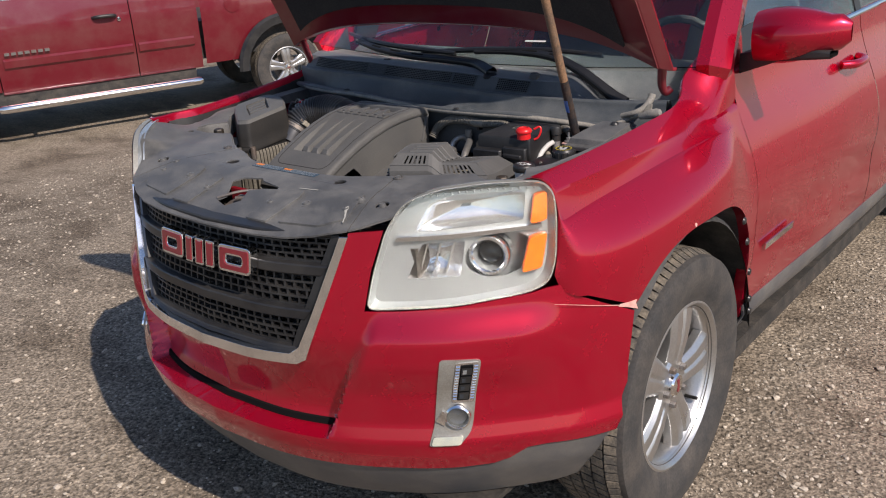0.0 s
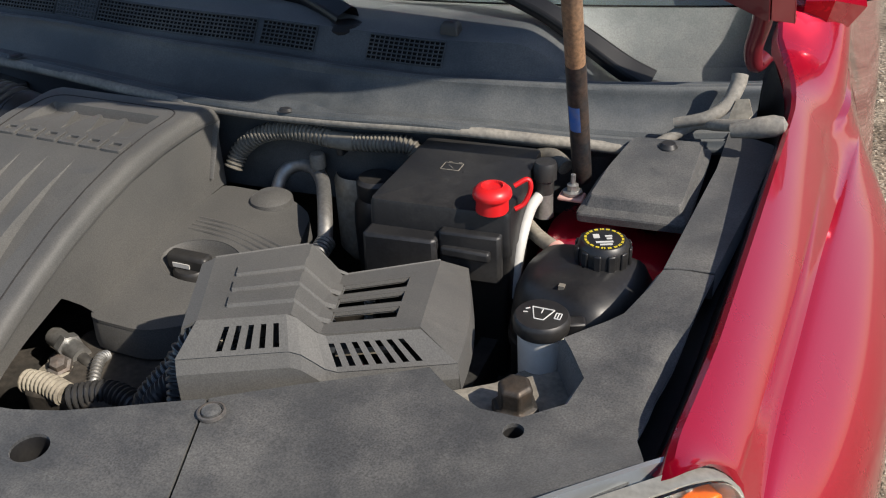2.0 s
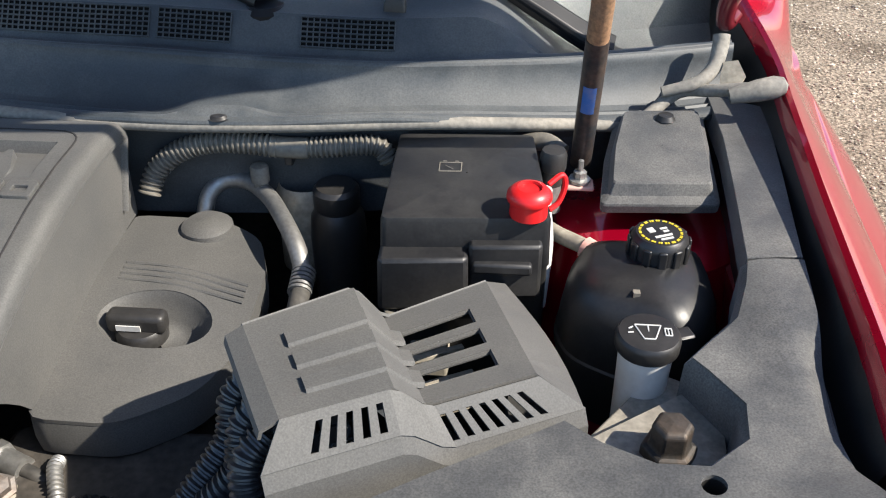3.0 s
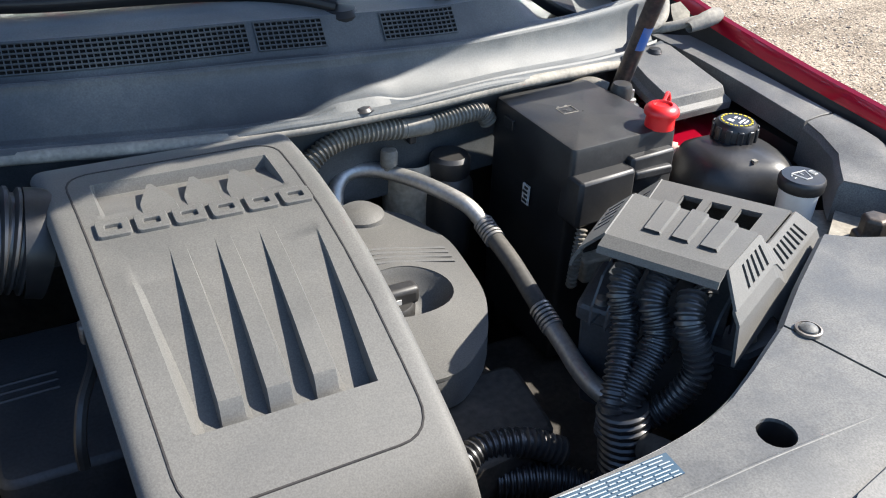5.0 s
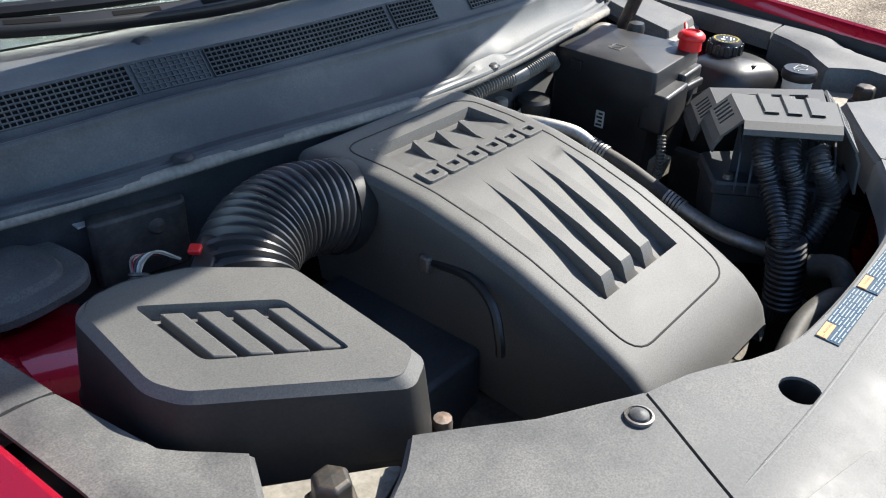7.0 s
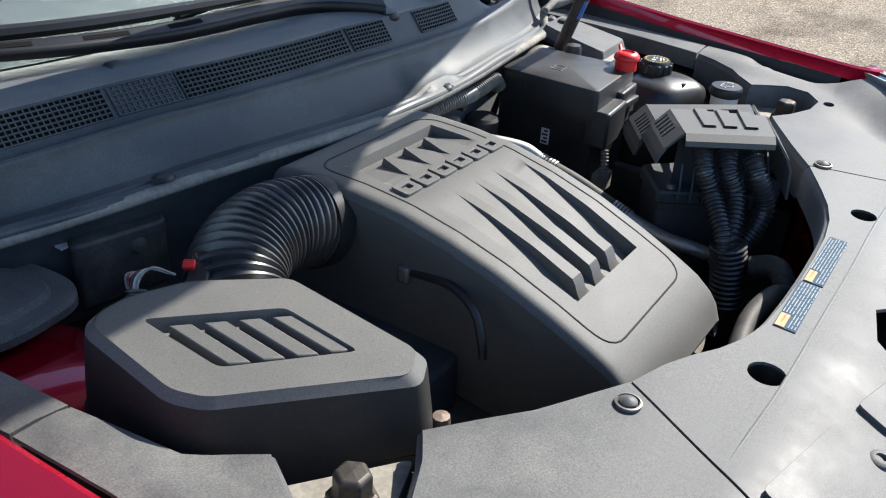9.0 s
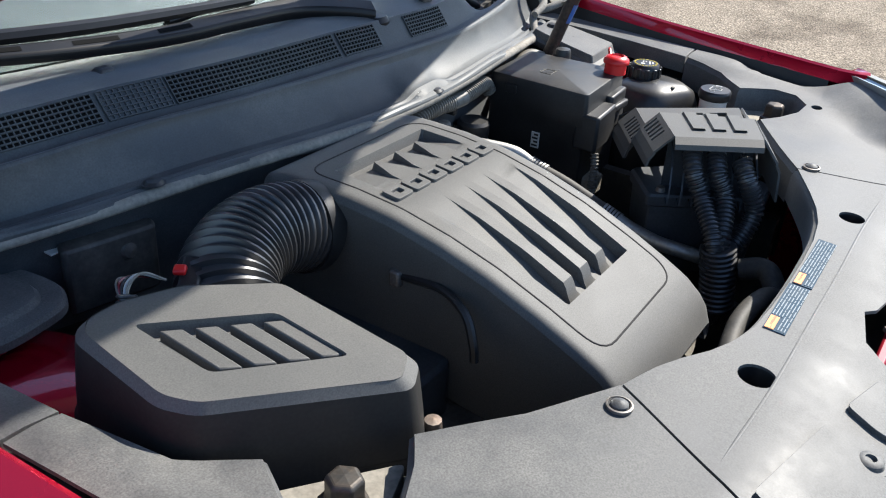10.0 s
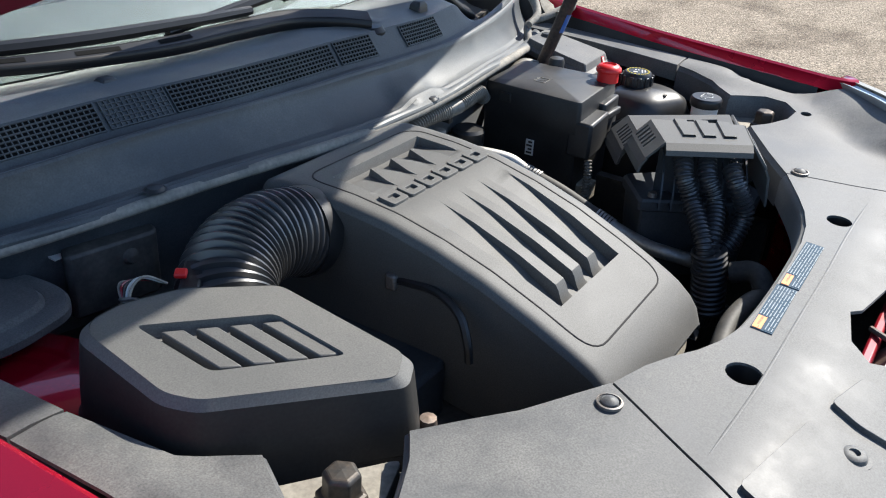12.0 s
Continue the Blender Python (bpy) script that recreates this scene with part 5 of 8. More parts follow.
for side in (1, -1):
    seam_y = 0.732 if side > 0 else 0.757
    rail_in = RAIL_IN[:-1] if side > 0 else [(0.2835, 0.4455), (0.32, 0.464)] + RAIL_IN[2:-1]
    rail_out = (RAIL_OUT if side > 0 else [(0.4205, 0.192)] + RAIL_OUT[1:])[:-1] + [(0.686, seam_y)]
    back_in = [(0.639, seam_y), (0.632, seam_y - 0.03)] + BACK_IN[2:]
    loop = rail_in + POCKET[::-1] + back_in[::-1] + rail_out[::-1]
    loop = [(side * x, y) for x, y in loop]
    cover = part("side_cover", sheet(loop, rail_place, 0.004, holes=[circle2(side * 0.569, 0.489, 0.0085, 16), circle2(side * 0.414, 0.29, 0.016, 20)], cell=0.012), M_SHROUD, suv, "dusty black side cover beside the lamp")
    edge = [(side * x, y) for x, y in rail_in + POCKET[::-1] + back_in[::-1]]
    rows = []
    for i, (x, y) in enumerate(edge):
        a, b = Vector(edge[max(0, i - 1)]), Vector(edge[min(len(edge) - 1, i + 1)])
        nrm = Vector((-(b - a).y, (b - a).x)).normalized() * side
        p = rail_place(x, y, 0.002)
        rows.append([p, p + Vector((nrm.x * 0.005, nrm.y * 0.005, -0.006)), p + Vector((nrm.x * 0.006, nrm.y * 0.006, -0.05))])
    part("rolled_lip", loft(rows), M_SHROUD, cover)
    part("hole_cup", revolve([(0.0088, 0.0), (0.0085, -0.03), (0.0, -0.03)], 16, Matrix.Translation(rail_place(side * 0.569, 0.489, 0.003))), M_BLACK, cover)
    part("locating_peg", revolve([(0.0, 0.006), (0.007, 0.005), (0.009, -0.002), (0.015, -0.006), (0.015, -0.02)], 16, Matrix.Translation(rail_place(side * 0.414, 0.29, 0.002))), M_SHROUD, cover)
    # the rail behind, along the fender
    loop = [(side * x, y) for x, y in ((0.639, seam_y + 0.004), (0.651, 0.86), (0.660, 0.96), (0.662, 1.07), (0.722, 1.04), (0.718, 1.0), (0.704, 0.88), (0.686, seam_y + 0.004))]
    rail = part("rail_cover", sheet(loop, rail_place, 0.03, cell=0.03), M_SHROUD, suv, "black rail cover along the fender", bevel=0.002)
    # retaining clips and the mount bolt in its pocket
    cx, cy = (0.331, 0.436) if side > 0 else (-0.312, 0.434)
    m = Matrix.Translation((cx, cy, cover_z(cx, cy) + 0.0005)) @ Matrix.Diagonal((0.68, 0.68, 0.9, 1))
    clip = part("push_clip", revolve([(0.0165, 0.0), (0.0165, 0.002), (0.0135, 0.0025), (0.0125, 0.0), (0.0118, 0.0015), (0.0112, 0.004), (0.007, 0.0065), (0.0, 0.0072)], 28, m), M_SHROUD, cover, "domed push clip in a pale ring")
    part("clip_ring", revolve([(0.0172, 0.0), (0.0172, 0.003), (0.0148, 0.0035), (0.0142, 0.0005)], 28, m), M_STEEL, cover)
    shift = 0.0 if side > 0 else 0.034
    bx, by = side * 0.552 + shift, 0.548 if side > 0 else 0.560
    part("pocket_floor", sheet([(side * x + shift, y) for x, y in ((0.46, 0.53), (0.53, 0.495), (0.60, 0.50), (0.625, 0.57), (0.60, 0.64), (0.56, 0.66))], lambda x, y, w: Vector((x, y, 0.942 - w)), 0.006, cell=0), M_BRACKET, cover, "dusty bracket under the cover", bevel=0.002)
    part("bracket_arm", sheet(rounded([(side * x + shift, y) for x, y in ((0.485, 0.551), (0.565, 0.522), (0.595, 0.545), (0.60, 0.60), (0.58, 0.618))], 0.01), lambda x, y, w: Vector((x, y, 0.962 - w)), 0.016, cell=0), M_BRACKET, cover, bevel=0.003)
    part("mount_bolt", revolve([(0.0, 0.032), (0.0125, 0.031), (0.0155, 0.028), (0.0155, 0.012), (0.017, 0.010), (0.021, 0.008), (0.021, 0.0)], 6, Matrix.Translation((bx, by, 0.962))), M_BOLT, cover, "dark hex bolt head", smooth=False, bevel=0.0015)

# details on the radiator cover
def ridge(pts, r, mat, parent, name, flat=0.45):
    line = smooth_line([(x, y, cover_place(x, y, 0).z) for x, y in pts], 6)
    rows = []
    for i, p in enumerate(line):
        a, b = line[max(0, i - 1)], line[min(len(line) - 1, i + 1)]
        d = (b - a).normalized()
        nrm = Vector((-d.y, d.x, 0))
        k = r * min(1, 0.3 + i / 3, 0.3 + (len(line) - 1 - i) / 3)
        rows.append([p + nrm * k * math.cos(q) + Vector((0, 0, max(-0.001, k * flat * math.sin(q)))) for q in [math.pi * j / 6 for j in range(7)]])
    return part(name, loft(rows), mat, parent)


for pts in ([(-0.318, 0.343), (-0.2, 0.338), (-0.052, 0.338), (0.06, 0.338), (0.19, 0.34), (0.302, 0.338)],):
    ridge(pts, 0.0016, M_SHROUD, shroud, "stamped_rib", 0.25)
ridge([(0.345, 0.241), (0.353, 0.21), (0.362, 0.176)], 0.002, M_SHROUD, shroud, "stamped_rib")
ridge([(-0.345, 0.241), (-0.353, 0.21), (-0.362, 0.176)], 0.002, M_SHROUD, shroud, "stamped_rib")
for x, y, r in ((0.345, 0.244, 0.008), (-0.345, 0.244, 0.008), (0.228, 0.236, 0.011), (-0.228, 0.246, 0.011), (0.124, 0.214, 0.008), (0.349, 0.288, 0.009), (-0.349, 0.288, 0.009), (-0.12, 0.214, 0.008)):
    z = cover_place(x, y, 0).z
    part("cover_boss", revolve([(r * 1.5, -0.001), (r * 1.45, 0.0015), (r * 1.1, 0.002), (r, 0.006), (r * 0.8, 0.0075), (r * 0.45, 0.0075), (r * 0.35, 0.003), (0.0, 0.002)], 20, Matrix.Translation((x, y, z))), M_SHROUD, shroud, "moulded boss")
# raised plates at the front edge
PLATES = ([(0.215, 0.155), (0.325, 0.172), (0.375, 0.215), (0.340, 0.312), (0.217, 0.287), (0.206, 0.25)], [(0.18, 0.148), (0.112, 0.146), (0.112, 0.262), (0.176, 0.278), (0.186, 0.25)])
for loop in [[(k * x, y) for x, y in p] for p in PLATES for k in (1, -1)]:
    part("raised_plate", sheet(rounded(loop, 0.006, 2), lambda x, y, w: cover_place(x, y, w) + Vector((0, 0, 0.005)), 0.007, cell=0.02), M_SHROUD, shroud, "raised stamped plate", bevel=0.0012)
# dried splash marks on the cover
for pts in ([(0.3455, 0.252), (0.350, 0.2505), (0.3535, 0.246), (0.355, 0.239), (0.362, 0.229), (0.371, 0.217), (0.3815, 0.1985), (0.379, 0.1975), (0.368, 0.215), (0.359, 0.226), (0.351, 0.234), (0.346, 0.240), (0.3435, 0.247)], [(0.150, 0.2845), (0.207, 0.292), (0.206, 0.2938), (0.150, 0.2865)]):
    part("dried_splash", sheet(pts, lambda x, y, w: cover_place(x, y, 0) + Vector((0, 0, (0.0068 if y < 0.285 and x > 0.21 else 0.0022) - w)), 0.0008, cell=0), M_SPLASH, shroud, "pale dried splash")
# latch well: red cross member and the latch itself
well = part("latch_well", box(-0.09, 0.16, 0.90, 0.10, 0.31, 0.905), M_GRIME, shroud, "dark latch well below the cover")
part("cross_member", box(-0.09, 0.262, 0.905, 0.10, 0.274, 0.955), M_PAINT_INNER, shroud, bevel=0.003)
part("latch_body", loft([[(-0.04 + 0.03 * i, 0.19, 0.93), (-0.035 + 0.03 * i, 0.25, 0.948), (-0.03 + 0.03 * i, 0.262, 0.93)] for i in range(3)], thick=0.004), M_STEEL, shroud, "steel hood latch")
part("latch_spring", tube([(-0.01, 0.215, 0.95), (0.03, 0.235, 0.952), (0.05, 0.262, 0.95)], 0.005, 10, 6, rib=0.002, pitch=0.004), M_STEEL, shroud)
part("latch_lever", tube([(-0.045, 0.188, 0.955), (-0.02, 0.215, 0.962), (-0.005, 0.245, 0.962), (0.02, 0.275, 0.958)], 0.0035, 8, 5), M_STEEL, shroud)

# warning labels
def build_label(x0, x1, y0, y1, warn):
    lab = part("warning_label", sheet([(x0, y0), (x1, y0 + 0.002), (x1, y1 + 0.002), (x0, y1)], lambda x, y, w: cover_place(x, y, 0) + Vector((0, 0, 0.0012 - w)), 0.001, cell=0.02), M_LABEL, shroud, "faded blue warning label with white print")
    up = lambda h: (lambda x, y, w: cover_place(x, y, 0) + Vector((0, 0, h - w)))
    part("warning_flag", sheet([(x0 + 0.001, y0 + 0.012), (x0 + 0.027, y0 + 0.0125), (x0 + 0.027, y1 - 0.0005), (x0 + 0.001, y1 - 0.001)], up(0.0018), 0.0006, cell=0), M_ORANGE, lab, "orange warning field")
    f = bpy.data.curves.new("warning_word", "FONT")
    f.body, f.size = "WARNING", 0.0042
    f.materials.append(M_BLACK)
    t = new("warning_word", f)
    t.parent, t.location = lab, (x0 + 0.0075, (y0 + y1) / 2 + 0.0045, cover_place(x0, y0, 0).z + 0.0024)
    part("warning_triangle", prism([(x0 + 0.002, y0 + 0.015), (x0 + 0.0065, y0 + 0.015), (x0 + 0.0043, y0 + 0.0195)], 0, 0.0004, m=Matrix.Translation((0, 0, cover_place(x0, y0, 0).z + 0.0019))), M_BLACK, lab)
    rng = random.Random(3)
    bm = bmesh.new()
    for row in range(7):
        y = y0 + 0.0015 + row * 0.0031
        x = x0 + (0.0295 if row > 2 else 0.002)
        while x < x1 - 0.008:
            w = min(rng.uniform(0.004, 0.018), x1 - 0.003 - x)
            q = [bm.verts.new(cover_place(px, py, 0) + Vector((0, 0, 0.0021))) for px, py in ((x, y), (x + w, y), (x + w, y + 0.0010), (x, y + 0.0010))]
            bm.faces.new(q)
            x += w + 0.0018
    part("fine_print", bm, M_FINE, lab, "rows of tiny white print", smooth=False)


build_label(-0.106, -0.002, 0.3515, 0.3735, True)
build_label(0.001, 0.124, 0.3525, 0.3735, True)


# ---- engine cover ----
def cover_top(y):
    return float(np.interp(y, [0.452, 0.460, 0.470, 0.49, 0.52, 0.56, 0.62, 0.68, 0.74, 0.80, 0.85, 0.885, 0.902, 0.912], [0.892, 0.913, 0.926, 0.942, 0.957, 0.975, 0.999, 1.017, 1.030, 1.036, 1.037, 1.036, 1.033, 1.028]))


EC_X1 = 0.026


def ec_left(y):
    return -0.217 - 0.016 * (y - 0.468) / 0.42


def ec_features(y):
    """Lines across the cover at y: x and depth below the skin, from left to right."""
    x0, x1 = ec_left(y), EC_X1
    out = [(x0 + 0.0, 0.011), (x0 + 0.0012, 0.0072), (x0 + 0.0035, 0.0036), (x0 + 0.007, 0.0012), (x0 + 0.011, 0.0002)]
    if y < 0.752:
        t = min(1.0, max(0.0, (0.724 - y) / 0.166))
        xa, xb = -0.181 + 0.009 * t, -0.011 - 0.012 * t
        full = 0.0175 * t ** 1.1 * step(0.5505, 0.554, y)
        tip = step(0.5575, 0.570, y)
        soft = 0.004 + 0.008 * t
        line = [(xa, 0.0), (xa + soft * 0.5, full * 0.55), (xa + soft, full)]
        for k in range(3):
            c = xa + (xb - xa) * (0.272 - 0.045 * t + (0.233 + 0.024 * t) * k)
            hw = 0.0070 + 0.0025 * t
            line += [(c - hw - 0.0010 * t - 0.0002, full), (c - hw, full * (1 - tip)), (c, full * (1 - tip) * 0.9), (c + hw, full * (1 - tip)), (c + hw + 0.006 * t + 0.0002, full)]
        line += [(xb - 0.0016, full), (xb, 0.0)]
    else:
        t = min(1.0, max(0.0, (y - 0.780) / 0.058))
        xa, xb = -0.186, -0.016
        full = 0.012 * t * step(0.8475, 0.844, y)
        line = [(xa, 0.0), (xa + 0.002, full * 0.55), (xa + 0.004, full)]
        grow = max(0.0, (0.834 - y) / 0.054)
        for k in range(3):
            c = xa + (xb - xa) * (0.30 + 0.235 * k)
            hw = min(0.0155, 0.0005 + 0.016 * min(1.0, grow * 1.3))
            d = full * (0.0 if grow > 0.02 else 1.0)
            line += [(c - hw - 0.0008, full), (c - hw, d), (c, d), (c + hw, d), (c + hw + 0.0008, full)]
        line += [(xb - 0.002, full), (xb, 0.0)]
    left, right = x0 + 0.011, x1 - 0.011
    for k in range(1, 6):
        out.append((left + (line[0][0] - left) * k / 6, 0.0))
    out += line
    for k in range(1, 6):
        out.append((line[-1][0] + (right - line[-1][0]) * k / 6, 0.0))
    return out + [(x1 - 0.011, 0.0002), (x1 - 0.007, 0.0012), (x1 - 0.0035, 0.0036), (x1 - 0.0012, 0.0072), (x1, 0.011)]


def build_engine_cover():
    ys = [0.452, 0.456, 0.460, 0.465, 0.47] + [0.478 + 0.01 * i for i in range(7)] + [0.5445, 0.5475, 0.5505, 0.552, 0.554, 0.5575, 0.562, 0.566, 0.570] + [0.576 + 0.008 * i for i in range(19)] + [0.726, 0.736, 0.746, 0.7515, 0.7525, 0.760, 0.768, 0.776] + [0.780 + 0.0045 * i for i in range(12)] + [0.8335, 0.837, 0.841, 0.844, 0.8475, 0.851, 0.858, 0.866, 0.875, 0.885, 0.892, 0.898, 0.903, 0.912]
    rows = []
    for y in ys:
        row = [(x, y, cover_top(y) - d) for x, d in ec_features(y)]
        zb = 0.80 + 0.05 * step(0.6, 0.9, y)
        z1 = cover_top(y) - 0.011
        left = [(ec_left(y) + 0.028 * k, y, z1 + (zb - z1) * k) for k in (1.0, 0.7, 0.4, 0.12, 0.03)]
        zr = min(z1 - 0.004, float(np.interp(y, [0.452, 0.50, 0.533, 0.593, 0.618, 0.642, 0.70, 0.90], [0.872, 0.90, 0.913, 0.930, 0.903, 0.869, 0.845, 0.85])))
        right = [(EC_X1 + 0.0005, y, z1 - 0.006), (EC_X1 - 0.0015, y, z1 - 0.011), (EC_X1 - 0.006, y, z1 - 0.0135)] + [(EC_X1 - 0.0065, y, min(z1 - 0.014, z1 + (zr - z1) * k)) for k in (0.6, 1.0)]
        rows.append(left + row + right)
    bm = loft(rows)
    for j, y, z in ((0, 0.452, 0.868), (-1, 0.912, 0.94)):
        a = [Vector(p) for p in rows[j]]
        loft([a, [Vector((p.x, y + (0.012 if j == 0 else -0.035), min(p.z, z))) for p in a]], bm=bm)
    cover = part("engine_cover", bm, M_COVER, suv, "dusty dark grey engine cover with tapered ribs", sharp=24)
    # seam round the inset panel: a dark bead painted for the groove's shade
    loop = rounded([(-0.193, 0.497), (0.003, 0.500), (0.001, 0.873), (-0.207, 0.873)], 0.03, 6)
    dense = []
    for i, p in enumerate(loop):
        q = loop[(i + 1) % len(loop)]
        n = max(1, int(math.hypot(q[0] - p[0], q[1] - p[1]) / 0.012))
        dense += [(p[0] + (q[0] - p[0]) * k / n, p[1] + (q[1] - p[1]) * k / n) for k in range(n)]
    part("seam_shade_bead", tube([(x, y, cover_top(y) - 0.0004) for x, y in dense + dense[:1]], 0.0013, 6, 1, caps=False), M_LINER, cover, "dark bead painted as the shaded groove round the inset panel")
    # the raised name across the cover, as plain blocks
    for k in range(6):
        x0, lean = -0.194 + 0.0330 * k, -0.0008 * k
        y0 = 0.752 + lean
        o = [(x0, y0), (x0 + 0.0285, y0), (x0 + 0.0285, y0 + 0.024), (x0, y0 + 0.024)]
        inner = [(x0 + 0.007, y0 + 0.0075), (x0 + 0.0215, y0 + 0.0075), (x0 + 0.0215, y0 + 0.0165), (x0 + 0.007, y0 + 0.0165)]
        part("raised_block", sheet(rounded(o, 0.004, 3), lambda x, y, w: Vector((x, y, cover_top(y) + 0.0036 - w)), 0.005, holes=[rounded(inner, 0.002, 3)], cell=0), M_COVER, cover, "raised plain block of the cover name", bevel=0.0008)
    return cover


build_engine_cover()


# ---- cam cover, air box, hose ----
def build_cam_cover():
    o = rounded([(0.02, 0.60), (0.105, 0.598), (0.160, 0.645), (0.188, 0.70), (0.192, 0.80), (0.172, 0.866), (0.13, 0.886), (0.02, 0.888)], 0.02, 3)
    zt = lambda x, y: 0.902 + 0.030 * step(0.60, 0.80, y) - 0.012 * step(0.10, 0.2, x)
    bowl = circle2(0.100, 0.722, 0.056, 32, 0.036)
    cam_cover = part("cam_cover", sheet(o, lambda x, y, w: Vector((x, y, zt(x, y) - w)), 0.004, holes=[bowl], cell=0.02), M_COVER, suv, "dusty dark cam cover with an oil filler bowl")
    c = Vector((0.105, 0.73))
    part("cover_skirt", loft([[(c.x + (x - c.x) * k, c.y + (y - c.y) * k, zt(x, y) - d) for x, y in o] for k, d in ((0.985, 0.0), (1.0, 0.006), (1.01, 0.03), (1.0, 0.042), (0.9, 0.045))], close_v=True), M_COVER, cam_cover)
    part("filler_bowl", loft([[(0.098 + (x - 0.098) * k, 0.722 + (y - 0.722) * k, zt(x, y) - d) for x, y in bowl] for k, d in ((1.0, 0.001), (0.9, 0.008), (0.72, 0.028), (0.5, 0.034), (0.05, 0.034))], close_v=True), M_COVER, cam_cover)
    cap = part("oil_cap", revolve([(0.0, 0.016), (0.022, 0.015), (0.025, 0.011), (0.025, 0.0)], 28, Matrix.Translation((0.085, 0.722, 0.897))), M_BLACK, cam_cover, "black oil filler cap")
    part("cap_grip", box(0.055, 0.710, 0.908, 0.113, 0.730, 0.930), M_BLACK, cam_cover, bevel=0.006, segments=3)
    part("cap_print", box(0.066, 0.7085, 0.914, 0.09, 0.7098, 0.920), M_PRINT, cam_cover, "small white oil mark")
    for k in range(4):
        y = 0.768 + 0.0085 * k
        part("stiffening_rib", tube([(0.048, y + 0.004, zt(0.048, y) - 0.0005), (0.10, y, zt(0.1, y) - 0.0005), (0.178, y - 0.012, zt(0.178, y) - 0.0005)], 0.0022, 6, 4), M_COVER, cam_cover)
    part("breather_boss", revolve([(0.03, 0.915), (0.028, 0.936), (0.02, 0.942), (0.0, 0.943)], 20, Matrix.Translation((0.112, 0.868, 0))), M_COVER, cam_cover)


placed(-0.006, 0.020, -0.016)
build_cam_cover()


def build_air_box():
    placed(-0.036, -0.012, 0.036)
    o = [(-0.360, 0.592), (-0.391, 0.576), (-0.528, 0.674), (-0.541, 0.70), (-0.534, 0.802), (-0.520, 0.816), (-0.486, 0.818), (-0.430, 0.800), (-0.360, 0.742)]
    zt = lambda x, y: 0.988 + 0.10 * (y - 0.58) - 0.02 * (x + 0.45)
    rec = rounded([(-0.402, 0.632), (-0.402, 0.712), (-0.496, 0.779), (-0.494, 0.694)], 0.007, 3)
    ro = rounded(o, 0.010, 4)
    inset = [(-0.455 + (x + 0.455) * 0.93, 0.70 + (y - 0.70) * 0.93) for x, y in ro]
    air = part("air_filter_box", sheet(inset, lambda x, y, w: Vector((x, y, zt(x, y) - w)), 0.004, holes=[rec], cell=0.03), M_COVER, suv, "textured black air filter box with a ribbed recess")
    c = Vector((-0.455, 0.70))
    part("box_wall", loft([[(c.x + (x - c.x) * k, c.y + (y - c.y) * k, zt(x, y) - d) for x, y in ro] for k, d in ((0.93, 0.0), (0.932, 0.0003), (0.998, 0.009))], close_v=True), M_COVER, air, "bevelled top edge")
    part("box_wall", loft([[(c.x + (x - c.x) * k, c.y + (y - c.y) * k, zt(x, y) - d) for x, y in ro] for k, d in ((0.998, 0.009), (1.006, 0.014), (1.045, 0.056), (1.06, 0.082), (1.085, 0.086), (1.085, 0.094))], close_v=True), M_SHADED_WALL, air, "steep box wall, its shade painted in as near black")
    part("box_base", loft([[(c.x + (x - c.x) * k, c.y + (y - c.y) * k, z) for x, y in ro] for k, z in ((1.06, 0.91), (1.03, 0.89), (0.98, 0.62))], close_v=True), M_BLACK, air)
    part("recess_floor", loft([[(-0.448 + (x + 0.448) * k, 0.704 + (y - 0.704) * k, zt(-0.448 + (x + 0.448) * k, 0.704 + (y - 0.704) * k) - d) for x, y in rec] for k, d in ((1.0, 0.0), (0.985, 0.010), (0.95, 0.012), (0.02, 0.012))], close_v=True), M_COVER, air)
    for k in range(4):
        x, w = -0.4845 + 0.0225 * k, 0.0150
        lo, hi = (lambda q: 0.701 - 0.674 * (q + 0.494)), (lambda q: 0.770 - 0.713 * (q + 0.496))
        part("recess_rib", prism([(x, lo(x)), (x + w, lo(x + w)), (x + w, hi(x + w)), (x, hi(x))], 0.975, 1.0, 1.0, ztop=lambda px, py: zt(px, py) - 0.0025), M_COVER, air, bevel=0.0016)
    # pleated lower housing
    ring = [Vector((c.x + (x - c.x) * 1.062, c.y + (y - c.y) * 1.062, 0)) for x, y in ro]
    run = 0.0
    for a, b in zip(ring, ring[1:] + ring[:1]):
        d = (b - a).length
        while run < d:
            p = a.lerp(b, run / d)
            if p.y < 0.79:
                way = math.degrees(math.atan2((b - a).y, (b - a).x))
                part("housing_pleat", loft([[Vector((u, v * k, z)) for u, v in ((-0.0048, 0.004), (-0.002, -0.0085), (0.002, -0.0085), (0.0048, 0.004))] for z, k in ((0.780, 1.5), (0.786, 1.9), (0.882, 1.0), (0.894, 0.3))], close_v=True), M_PLEAT, air, "dusty pleat").matrix_basis = Matrix.Translation(p + SHIFT) @ pose(0, 0, 0, 0, 0, way) @ Matrix.Translation(-SHIFT)
            run += 0.0125
        run -= d
    for x, y in ((-0.375, 0.557), (-0.345, 0.585)):
        part("housing_screw", revolve([(0.0, 0.008), (0.008, 0.007), (0.009, 0.0), (0.009, -0.03)], 10, Matrix.Translation((x, y, 0.905))), M_STEEL, air)
    # hose
    placed()
    path = [(-0.412, 0.764, 0.945), (-0.405, 0.790, 0.972), (-0.384, 0.818, 0.993), (-0.348, 0.838, 1.003), (-0.308, 0.846, 1.005), (-0.275, 0.846, 1.0), (-0.252, 0.845, 0.993), (-0.238, 0.844, 0.988)]
